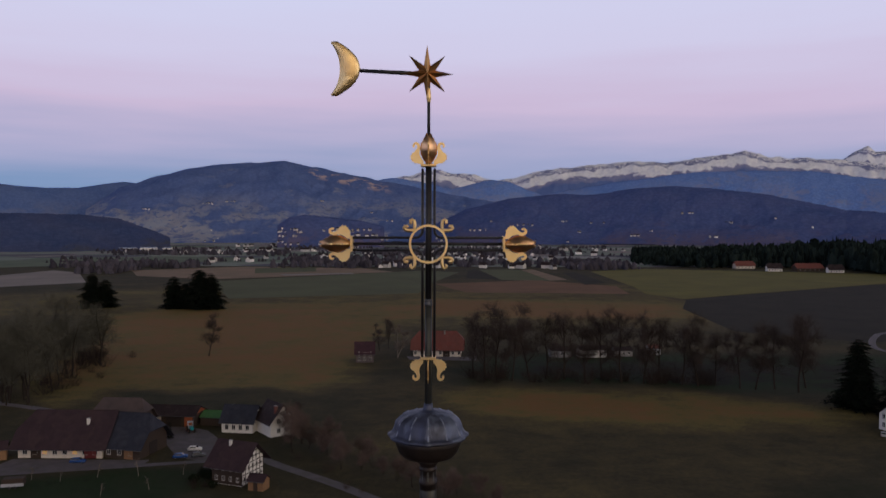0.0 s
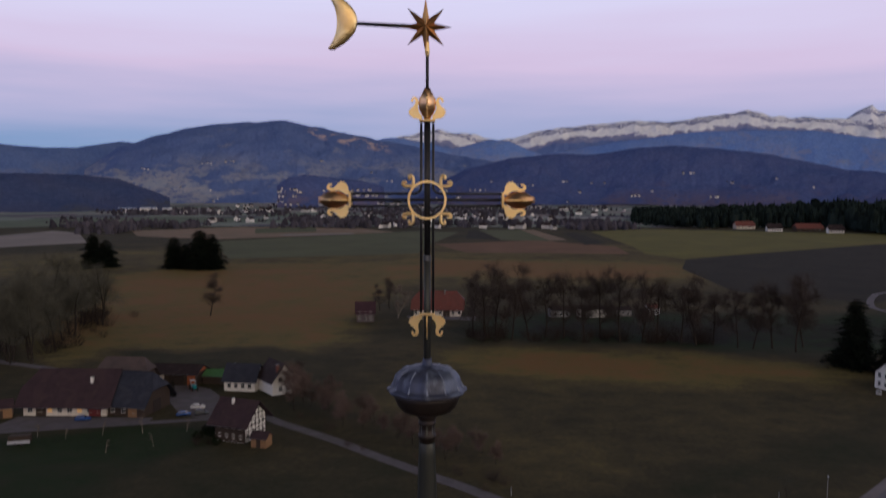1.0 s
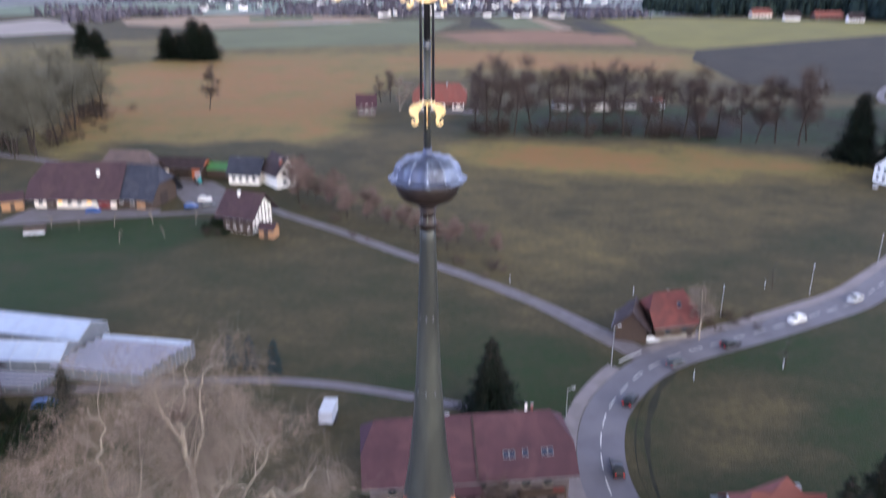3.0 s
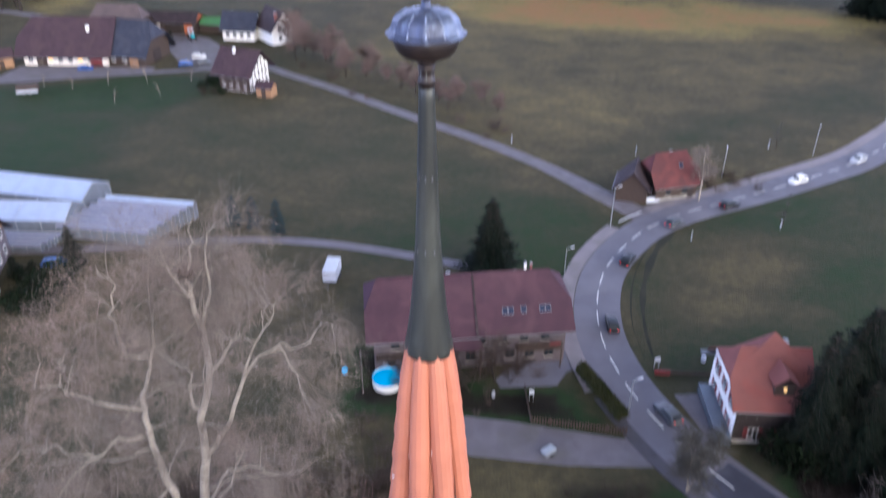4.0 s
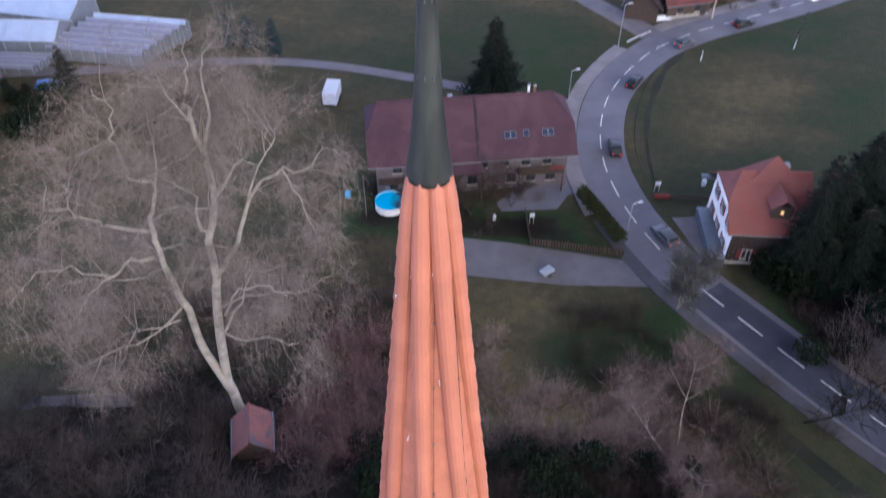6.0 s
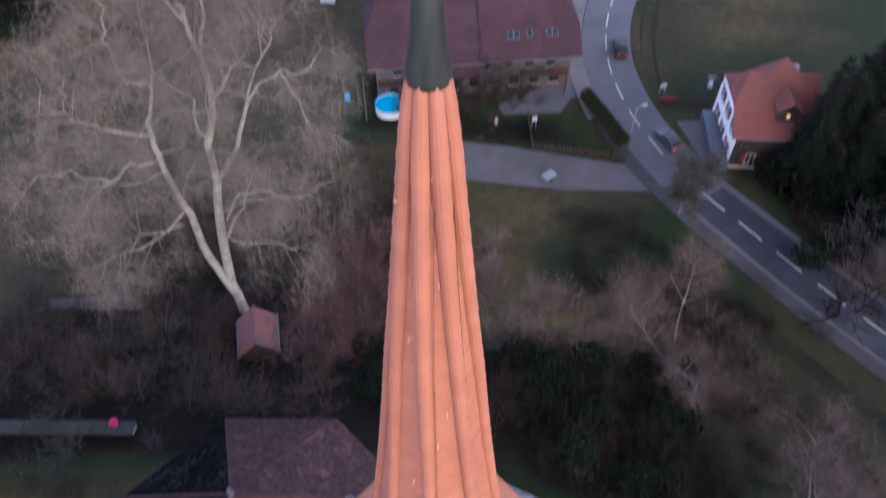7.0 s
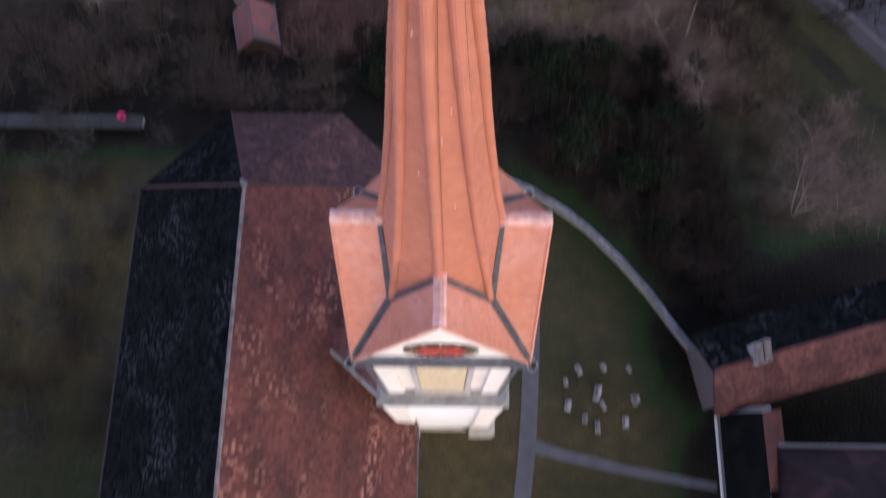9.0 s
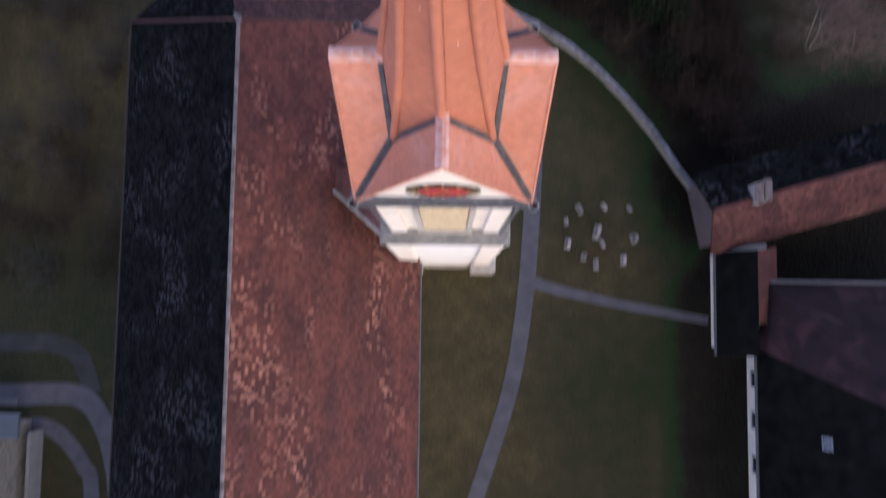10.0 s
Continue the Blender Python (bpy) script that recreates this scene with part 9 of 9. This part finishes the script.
for i, (x, y, h, r) in enumerate([(-186, 522, 25, 8), (-177, 520, 20, 7), (-166, 515, 31, 10), (-159, 518, 28, 9), (-242, 521, 27, 8), (-236, 528, 22, 8)]):
    conifer("large dark conifer in the far meadow", pose(x, y, -7), h * 0.9, r * 1.15, 60 + i, M_FIR, "conifers in the far meadow", 30, 0.36)

# bare trees by the road and round the farmhouse
bare_tree("pale bare birch beside the junction house", pose(42.6, 109.0, -7), 9.5, 2.2, 3, M_BARK, M_TWIG, 3, 4)
bare_tree("spreading bare tree beside the lower road", pose(23.6, 46.4, -7), 6.6, 2.2, 4, M_BARK, M_TWIG_GREYDARK, 3, 5, 2)
bare_tree("gnarled dark bare tree leaning over the road", pose(32.0, 33.2, -7), 6.4, 2.9, 6, M_BARK_BLACK, M_BARK_BLACK, 2, 5, 2, 0.03, hair=(2, 0.6, 0.012))
bare_tree("pale bare tree on the slope below the church", pose(19.5, 29.0, rise_of(19.5, 29.0)), 9.0, 2.8, 8, M_BARK, M_TWIG_PINKISH, 3, 5, 3, 0.012, hair=(4, 0.7, 0.007))
bare_tree("spreading bare tree with reddish twigs below the wall", pose(25.4, 13.2, rise_of(25.4, 13.2)), 6.2, 3.4, 9, M_BARK, M_TWIG_PINKISH, 3, 4, 3, 0.013, hair=(2, 0.8, 0.006))
bare_tree("bare fruit tree in the farmhouse garden", pose(6.0, 62.6, -7), 6.4, 1.7, 12, M_BARK_DARK, M_TWIG_RED, 2, 6, 2, 0.014, hair=(4, 0.7, 0.008))
bare_tree("small bare tree in the meadow bend", pose(53.0, 99.6, -7), 4.2, 1.5, 13, M_BARK_DARK, M_TWIG_GREYDARK, 2, 5, hair=(3, 0.6, 0.009))
bare_tree("small bare tree in the meadow bend", pose(63.5, 131.0, -7), 4.5, 1.6, 14, M_BARK_DARK, M_TWIG_GREYDARK, 2, 5, hair=(3, 0.6, 0.009))
for i, (x, y) in enumerate([(41.8, 38.0), (45.5, 36.6), (46, 41)]):
    bare_tree("bare pale shrub tree at the roadside", pose(x, y, -7), 6.5, 2.4, 70 + i, M_BARK, M_TWIG, 3, 5, 2, group="bare trees at the roadside")

bare_tree("white-stemmed bare birch beside the far farmhouse", pose(-19.5, 326, -7), 13.0, 2.6, 15, M_BARK, M_TWIG, 3, 4, 2, 0.03, hair=(4, 1.0, 0.012))

# tree rows across the plain
M_TWIG_ROW = material("grey_brown_bare_twig", (0.078, 0.062, 0.056), (0.055, 0.044, 0.041), 0.4, 0.9, island=0.3, spec=0.08)
M_TWIG_GREY = material("grey_green_bare_twig", (0.120, 0.116, 0.090), (0.085, 0.082, 0.066), 0.4, 0.9, island=0.35, spec=0.08)
row_a = bare_tree("tall bare lime tree in a row across the plain", pose(20.7, 281, -7), 25.0, 6.5, 40, M_BARK_DARK, M_TWIG_ROW, 3, 5, 1, 0.032, "tree row across the plain", (9, 2.1, 0.020))
row_b = bare_tree("tall bare lime tree in a row across the plain", pose(33, 284, -7), 23.0, 6.0, 41, M_BARK_DARK, M_TWIG_ROW, 3, 5, 1, 0.032, "tree row across the plain", (9, 2.1, 0.020))
row_c = bare_tree("tall bare lime tree in a row across the plain", pose(46, 281, -7), 24.0, 6.2, 42, M_BARK_DARK, M_TWIG_ROW, 3, 5, 1, 0.032, "tree row across the plain", (9, 2.1, 0.020))
rnd = random.Random(77)
for i, x in enumerate([12, 16, 26, 39, 53, 60, 66, 74, 80, 87, 92, 99, 106, 111, 118, 124, 130]):
    y = 281 - max(x - 60, 0) * 0.28 + rnd.uniform(-5, 5)
    copy_thing((row_a, row_b, row_c)[i % 3], pose(x, y, -7, 0, 0, 67 * i) @ Matrix.Scale(rnd.uniform(0.72, 0.98), 4))
wood_trees = [bare_tree("tall grey bare tree in the wood beside the meadow", pose(-140 - 9 * q, 240 + 12 * q, -7), 21.0, 6.0, 43 + q, M_BARK_DARK, M_TWIG_GREY, 3, 5, 1, 0.026, "wood beside the meadow", (5, 2.2, 0.018)) for q in range(2)]
for i in range(34):
    x, y = -165 + rnd.uniform(0, 34), rnd.uniform(235, 330)
    copy_thing(wood_trees[i % 2], pose(x - (y - 235) * 0.12, y, -7, 0, 0, 41 * i) @ Matrix.Scale(rnd.uniform(0.75, 1.15), 4))
for i, (x, y, s) in enumerate([(-25, 350, 0.5), (-29, 345, 0.45), (-41, 208, 0.32), (-30, 196, 0.26), (-103, 330, 0.7)]):
    o = copy_thing((row_a, row_b, row_c)[i % 3], pose(x, y, -7, 0, 0, 53 * i) @ Matrix.Scale(s, 4))
    tagged(o, "bare tree along the lane to the farm", "tree", "trees along the farm lane")

# thin bare trees and saplings along the lane and the farm meadow
lane_tree = bare_tree("thin reddish bare tree beside the lane", pose(-38, 187, -7), 7.5, 2.6, 101, M_BARK_DARK, M_TWIG_PINKISH, 3, 5, 2, 0.010, "bare trees beside the lane", (6, 1.0, 0.006))
lane_tree2 = bare_tree("thin reddish bare tree beside the lane", pose(-24, 174, -7), 6.2, 2.4, 102, M_BARK_DARK, M_TWIG_PINKISH, 3, 5, 2, 0.010, "bare trees beside the lane", (6, 1.0, 0.006))
for i in range(22):
    f = i / 21
    x, y = -42 + 52 * f + rnd.uniform(-2, 2), 193 - 48 * f + rnd.uniform(0, 9)
    copy_thing((lane_tree, lane_tree2)[i % 2], pose(x, y, -7, 0, 0, 77 * i) @ Matrix.Scale(rnd.uniform(0.6, 1.1) * (1 - 0.35 * f), 4))
sapling = bare_tree("thin pale sapling in the farm meadow", pose(-93, 166, -7), 3.6, 0.8, 103, M_BARK, M_TWIG, 2, 3, 1, 0.012, "saplings in the farm meadow", (2, 0.5, 0.008))
for i, (x, y) in enumerate([(-86, 165), (-79, 168), (-70, 169), (-64, 160), (-60, 170), (-73, 156)]):
    copy_thing(sapling, pose(x, y, -7, 0, 0, 90 * i) @ Matrix.Scale(rnd.uniform(0.8, 1.2), 4))

# shrubs on the knoll
RED = shrub("reddish bare shrub on the knoll slope", on_ground(-6, 33), 2.6, 1.6, 1, M_TWIG_RED, 0, 22, group="bare shrubs on the knoll")
RED2 = shrub("reddish bare shrub on the knoll slope", on_ground(-9, 36), 2.2, 1.5, 2, M_TWIG_RED, 0, 22, group="bare shrubs on the knoll")
PALE = shrub("pale brown bare shrub on the knoll slope", on_ground(-24, 30), 2.4, 1.6, 3, M_TWIG, 0, 22, group="bare shrubs on the knoll")
GREY = shrub("grey bare shrub beside the church", on_ground(-30, 6), 2.4, 1.8, 8, M_TWIG_GREYDARK, 0, 26, group="bare shrubs beside the church")
DARK = shrub("dark bare shrub below the churchyard wall", on_ground(8, 21), 2.0, 1.6, 4, M_TWIG_DARK, 0, 22, group="dark shrubs below the wall")
EVER = shrub("dark evergreen shrub on the knoll", on_ground(-4.5, 26.5), 2.6, 1.7, 5, M_HEDGE, 430, 8, group="evergreen shrubs on the knoll")
EVER2 = shrub("dark evergreen shrub on the knoll", on_ground(-2.6, 24.5), 2.2, 1.6, 6, M_HEDGE, 400, 8, group="evergreen shrubs on the knoll")


def undergrowth(sources, n, x0, x1, y0, y1, lo, hi, seed, mat, label, keep=lambda x, y: True):
    """Thicket that nobody could count: many bare shrubs as one mesh."""
    rnd = random.Random(seed)
    w = Wood()
    stems = [[c.data for c in s.children] for s in sources]
    k = 0
    while k < n:
        k += 1
        x, y = rnd.uniform(x0, x1), rnd.uniform(y0, y1)
        if not keep(x, y):
            continue
        m = on_ground(x, y, rnd.uniform(0, 360), rnd.uniform(lo, hi), 0.05)
        for me in rnd.choice(stems):
            b = len(w.v)
            w.v.extend(m @ v.co for v in me.vertices)
            w.f.extend(tuple(b + i for i in p.vertices) for p in me.polygons)
    tagged(w.put("undergrowth", mat, None), label, "undergrowth", "", "stuff")


def scatter(sources, n, x0, x1, y0, y1, lo, hi, seed, keep=lambda x, y: True):
    rnd = random.Random(seed)
    k = 0
    while k < n:
        x, y = rnd.uniform(x0, x1), rnd.uniform(y0, y1)
        if keep(x, y):
            copy_thing(rnd.choice(sources), on_ground(x, y, rnd.uniform(0, 360), rnd.uniform(lo, hi), 0.05))
        k += 1


undergrowth((RED, RED2, PALE), 260, -38, 1, 21, 48, 0.6, 1.3, 1, M_TWIG_RED, "reddish bare thicket covering the knoll slope", lambda x, y: math.hypot(x + 15, y - 28.5) > 3 and not (-37 < x < -28 and 33.6 < y < 35.2))
undergrowth((RED, RED2), 120, -13, 0.5, 26, 43, 0.7, 1.35, 81, M_TWIG_ROSE, "rose-brown bare thicket between the plane tree and the church")
undergrowth((RED, PALE), 50, -40, -18, 22, 46, 0.6, 1.2, 82, M_TWIG_GREYDARK, "grey bare thicket round the foot of the plane tree", lambda x, y: math.hypot(x + 15.5, y - 28.5) > 3.4)
undergrowth((DARK, RED), 70, 6, 136, 270, 290, 1.6, 3.2, 31, M_TWIG_DARK, "dark brushwood under the tree row", lambda x, y: abs(y - 281 + max(x - 60, 0) * 0.28) < 7)
undergrowth((DARK, RED), 60, -172, -128, 232, 330, 1.6, 3.2, 32, M_TWIG_DARK, "dark brushwood in the wood beside the meadow")
undergrowth((RED, DARK), 120, -60, 26, 112, 215, 0.6, 1.3, 33, M_TWIG_RED, "reddish brushwood along the lane to the farm", lambda x, y: 3 < (x + 46) * 0.70 + (y - 183) * 0.70 - 2 * math.sin(x * 0.1) < 9)
undergrowth((RED, RED2), 50, -14, 3, 44, 57, 0.5, 1.0, 2, M_TWIG_RED, "reddish bare thicket beside the forecourt", lambda x, y: x < -2 or y < 49)
undergrowth((RED, PALE, PALE), 290, 1, 20, 27, 43, 0.35, 0.85, 21, M_TWIG_PINK, "fine brown bare scrub on the slope below the church", lambda x, y: y < 37 or x < 5)
scatter((EVER, EVER2), 8, -7, -1, 23, 30, 0.7, 1.1, 3)
undergrowth((DARK, DARK), 260, 3, 20.5, 6, 29, 0.6, 1.2, 14, M_TWIG_DARK, "dark bare thicket below the churchyard wall", lambda x, y: y > 19.5 - 0.95 * (x - 3) + 1.0)
scatter((EVER, EVER2, DARK, DARK), 90, 4, 20, 10, 27, 0.6, 1.15, 4, lambda x, y: y > 19.5 - 0.95 * (x - 3) + 2.0)
undergrowth((DARK, RED), 95, 12, 30, 30, 47, 0.45, 1.0, 41, M_TWIG_DARK, "dark brushwood on the bank below the road", lambda x, y: x + 0.72 * y < 53.5 and x + 0.45 * y > 29)
scatter((DARK, RED), 26, 18, 34, 24, 38, 0.4, 0.9, 5)
scatter((DARK, GREY, DARK, GREY), 90, -46, -20, -6, 20, 0.6, 1.3, 6, lambda x, y: not (-41 < x < -18.5 and -12 < y < -4))
scatter((EVER, EVER2, DARK), 12, 30.5, 37, 49.0, 51.4, 1.0, 1.6, 17)
scatter((DARK, EVER, EVER2), 26, 40, 58, 41, 47, 1.0, 1.7, 61, lambda x, y: x + 0.78 * y > 74)
undergrowth((PALE, GREY), 90, 38, 50, 28, 44, 0.8, 1.6, 62, M_TWIG, "pale grey bare thicket beyond the lower road", lambda x, y: 69.5 < x + 0.82 * y < 78)
undergrowth((RED, PALE), 90, 17, 28, 23, 40, 0.5, 1.1, 63, M_TWIG_PINKISH, "brown bare brushwood round the pale tree on the bank", lambda x, y: x + 0.62 * y < 45.5 and x + 0.5 * y > 32)
undergrowth((RED, PALE), 60, 18, 32, 11, 24, 0.4, 0.9, 64, M_TWIG_RED, "thin brown brushwood on the slope below the wall")
scatter((DARK, EVER), 24, 33, 56, 38, 62, 0.6, 1.3, 7, lambda x, y: x > 40 or y < 50)
scatter((DARK, RED), 24, 0, 12, 57, 66, 0.35, 0.7, 8, lambda x, y: not (6 < x < 12 and y < 62))
scatter((DARK, EVER), 14, 14, 17, -3, 4, 0.3, 0.5, 9, lambda x, y: x < 15)
scatter((EVER, EVER2), 16, -58.5, -51.5, 76, 84.5, 0.9, 1.5, 51, lambda x, y: x > -56 or y > 81)
shrub("small round fresh green bush on the bank", on_ground(24.4, 24.1), 1.2, 1.1, 77, M_BUSH, 260, 6)
scatter((DARK, RED), 14, 44, 55, 112, 119, 0.5, 0.9, 10)
scatter((DARK, EVER), 14, -56, -50, 160, 172, 0.6, 1.0, 11)


def build_hedge():
    t = thing("hedge", "clipped olive green hedge along the garden edge", "hedge", pose(16.0, 64.4, -7, 0, 0, -68))
    rnd = random.Random(9)
    leaf, wood = Wood(), Wood()
    for _ in range(5200):
        u = rnd.uniform(0, 9.0)
        a = rnd.uniform(0, math.pi)
        r = rnd.uniform(0.35, 1.05)
        p = Vector((u, 0.8 * r * math.cos(a), 0.2 + 1.5 * r * math.sin(a) ** 0.6))
        d = Vector((rnd.gauss(0, 1), rnd.gauss(0, 1), rnd.gauss(0, 1))).normalized() * rnd.uniform(0.12, 0.25)
        leaf.blade(p, d, rnd.uniform(0.1, 0.18), d.orthogonal().normalized())
    for k in range(16):
        wood.branch([Vector((0.3 + k * 0.55, 0, -0.1)), Vector((0.3 + k * 0.55, rnd.gauss(0, 0.1), 1.2))], 0.04, 0.02, 4)
    leaf.put("foliage", M_OLIVE, t)
    wood.put("stem", M_BARK_DARK, t)


build_hedge()
for i, (x, y, h) in enumerate([(-1.5, 61.5, 5.0), (3.0, 61.0, 5.0), (-3.5, 59.5, 4.0), (4.6, 63.2, 5.6), (7.6, 62.2, 4.0)]):
    bare_tree("small dark bare tree in the farmhouse garden", pose(x, y, -7), h, 1.3, 90 + i, M_BARK_DARK, M_TWIG_DARK, 2, 7, 3, 0.012, "garden trees by the farmhouse", (5, 0.6, 0.007))


def build_nest():
    t = thing("bird_nest", "dark bird nest of twigs high in the bare plane tree", "nest", pose(-14.9, 32.0, 27.2))
    rnd = random.Random(3)
    w = Wood()
    for _ in range(160):
        a = rnd.uniform(0, 6.28318)
        p = Vector((0.38 * math.cos(a), 0.38 * math.sin(a), rnd.uniform(-0.2, 0.25)))
        d = Vector((-math.sin(a), math.cos(a), rnd.gauss(0, 0.4))).normalized()
        w.branch([p - d * 0.3, p + d * 0.3 + Vector((0, 0, rnd.gauss(0, 0.08)))], 0.02, 0.012, 3)
    w.put("twig_bowl", M_TWIG_DARK, t)


build_nest()


# ---- forest and villages far off ----
def build_forest():
    rnd = random.Random(31)
    w = Wood()
    for _ in range(3600):
        b = radians(rnd.uniform(14.0, 36))
        r = 1010 + 330 * rnd.random() ** 0.8 + max(0, 24 - math.degrees(b)) * 14
        x, y = r * math.sin(b), r * math.cos(b)
        if abs(x - 445) < 80 and y < 1040:
            continue
        h = ((rnd.uniform(11, 25) + 9 * noise.noise(Vector((x * 0.02, y * 0.02, 0))) + 7 * noise.noise(Vector((x * 0.006, 3.0, 0)))) + (r - 1010) * 0.045) * (0.50 + 0.85 * (math.degrees(b) - 14) / 22)
        q = h * rnd.uniform(0.13, 0.22)
        pts = 6
        a0 = rnd.uniform(0, 6.28)
        round_top = rnd.random() < 0.45
        lay_n = 3 if not round_top else 2
        for lay in range(lay_n):
            if round_top:
                z0, z1, rr = -7 + h * (0.15 + 0.3 * lay), -7 + h * (0.72 + 0.2 * lay), q * (1.25 - 0.2 * lay)
            else:
                z0, z1, rr = -7 + h * (0.08 + 0.26 * lay), -7 + h * (0.52 + 0.24 * lay), q * (1 - 0.27 * lay)
            base = len(w.v)
            for k in range(pts):
                a = a0 + 6.28318 * k / pts
                w.v.append(Vector((x + rr * math.cos(a) * rnd.uniform(0.7, 1.3), y + rr * math.sin(a), z0 + rnd.uniform(-1.5, 1.5))))
            if round_top:
                for k in range(pts):
                    a = a0 + 0.5 + 6.28318 * k / pts
                    w.v.append(Vector((x + rr * 0.7 * math.cos(a) * rnd.uniform(0.6, 1.3), y + rr * 0.7 * math.sin(a), z0 + (z1 - z0) * rnd.uniform(0.55, 0.9))))
            w.v.append(Vector((x, y, z1)))
            for k in range(pts):
                j = (k + 1) % pts
                if round_top:
                    w.f += [(base + k, base + j, base + pts + k), (base + j, base + pts + j, base + pts + k), (base + pts + k, base + pts + j, base + 2 * pts)]
                else:
                    w.f.append((base + k, base + j, base + pts))
    ob = w.put("forest", material("far_dark_wood", (0.020, 0.029, 0.026), (0.012, 0.018, 0.018), 0.02, 0.95, island=0.6, world=True, spec=0.0), None)
    tagged(ob, "dark conifer forest along the far field edge", "forest", "", "stuff")
    w = Wood()

    def clump(x, y, h, flat=1.0):
        base = len(w.v)
        for k in range(6):
            a = 6.28318 * k / 6
            w.v.append(Vector((x + h * 0.46 * math.cos(a) * rnd.uniform(0.6, 1.3), y + h * 0.42 * math.sin(a), -8)))
        for k in range(6):
            a = 6.28318 * k / 6 + 0.5
            w.v.append(Vector((x + h * 0.40 * math.cos(a) * rnd.uniform(0.4, 1.3), y + h * 0.34 * math.sin(a), -7 + h * 0.7 * rnd.uniform(0.5, 1.15))))
        w.v.append(Vector((x, y, -7 + h)))
        for k in range(6):
            j = (k + 1) % 6
            w.f.extend([(base + k, base + j, base + 6 + k), (base + j, base + 6 + j, base + 6 + k), (base + 6 + k, base + 6 + j, base + 12)])
    # hedgerows in lines across the valley
    for k in range(46):
        y0 = rnd.uniform(1080, 2050)
        x0, ln, sl = rnd.uniform(-0.58, 0.42) * y0, rnd.uniform(60, 260), rnd.gauss(0, 0.25)
        for q in range(int(ln / 5)):
            if rnd.random() < 0.75:
                clump(x0 + q * 5 + rnd.gauss(0, 2), y0 + q * 5 * sl + rnd.gauss(0, 3), rnd.uniform(3, 8))
    # groves round the villages and at the edge of the plain
    for x0, x1, y0, y1, n in ((-240, -40, 1010, 1260, 220), (-60, 150, 1040, 1180, 90), (165, 262, 985, 1180, 190), (-520, -330, 1000, 1090, 150), (-430, -380, 880, 960, 40), (-620, -300, 1420, 1560, 200), (-150, 250, 1420, 1700, 260)):
        for _ in range(n):
            clump(rnd.uniform(x0, x1), rnd.uniform(y0, y1), rnd.uniform(4, 11))
    # groves greyed and lightened, with haze put into their base colour
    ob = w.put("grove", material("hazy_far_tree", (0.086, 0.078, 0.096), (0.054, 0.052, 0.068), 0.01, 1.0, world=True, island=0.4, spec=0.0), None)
    tagged(ob, "hedgerows and small bare groves scattered over the far plain", "trees", "", "stuff")


build_forest()


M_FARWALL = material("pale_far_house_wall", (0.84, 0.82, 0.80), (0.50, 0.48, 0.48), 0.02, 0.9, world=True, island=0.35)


def build_villages():
    rnd = random.Random(12)
    wall, roof = Wood(), Wood()

    def small(x, y, z, s):
        a = rnd.uniform(0, 3.14)
        c, q = math.cos(a), math.sin(a)
        L, W, h, r = s, s * 0.7, s * 0.42, s * 0.32

        def P(u, v, w):
            return Vector((x + u * c - v * q, y + u * q + v * c, z + w))
        b = len(wall.v)
        for w in (-2, h):
            for u, v in ((-L / 2, -W / 2), (L / 2, -W / 2), (L / 2, W / 2), (-L / 2, W / 2)):
                wall.v.append(P(u, v, w))
        wall.v += [P(-L / 2, 0, h + r), P(L / 2, 0, h + r)]
        wall.f += [(b + k, b + (k + 1) % 4, b + 4 + (k + 1) % 4, b + 4 + k) for k in range(4)] + [(b + 4, b + 7, b + 8), (b + 5, b + 6, b + 9)]
        e = 1.12
        b = len(roof.v)
        roof.v += [P(-L / 2 * e, -W / 2 * e, h - 0.2), P(L / 2 * e, -W / 2 * e, h - 0.2), P(L / 2 * e, 0, h + r + 0.2), P(-L / 2 * e, 0, h + r + 0.2), P(L / 2 * e, W / 2 * e, h - 0.2), P(-L / 2 * e, W / 2 * e, h - 0.2)]
        roof.f += [(b, b + 1, b + 2, b + 3), (b + 3, b + 2, b + 4, b + 5)]
    for cx, cy, sx, sy, n in ((20, 1250, 130, 50, 22), (60, 1500, 260, 70, 20), (-300, 1600, 200, 60, 14), (-520, 1500, 120, 40, 7), (300, 1750, 200, 60, 10), (-60, 1950, 300, 80, 18), (-420, 2000, 150, 40, 10), (-330, 1180, 50, 40, 4), (110, 1015, 110, 25, 8), (-60, 1040, 60, 30, 4), (-90, 1330, 160, 30, 14), (-400, 1660, 60, 12, 8)):
        for _ in range(n):
            x, y = rnd.gauss(cx, sx * 0.6), rnd.gauss(cy, sy * 0.6)
            small(x, y, -7, rnd.uniform(7, 12))
    hills = [o for o in bpy.data.objects if o.name.startswith("hill")]
    for o in hills:
        n = len(o.data.vertices)
        if abs(o.data.vertices[0].co.y) > 3400 or o.data.materials[0] is M_FOREST:
            continue
        k = 0
        while k < 30:
            v = o.data.vertices[rnd.randrange(int(n * 0.02), int(n * 0.45))].co
            k += 1
            if -7 < v.z < 140 and abs(v.x) < v.y * 0.6:
                cx, cy, cz = v
                for _ in range(rnd.choice((1, 3, 5))):
                    small(cx + rnd.gauss(0, 14), cy + rnd.gauss(0, 4), cz, rnd.uniform(4, 7))
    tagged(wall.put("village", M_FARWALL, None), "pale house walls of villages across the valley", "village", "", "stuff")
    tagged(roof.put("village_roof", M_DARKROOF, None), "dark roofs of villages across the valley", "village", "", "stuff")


build_villages()
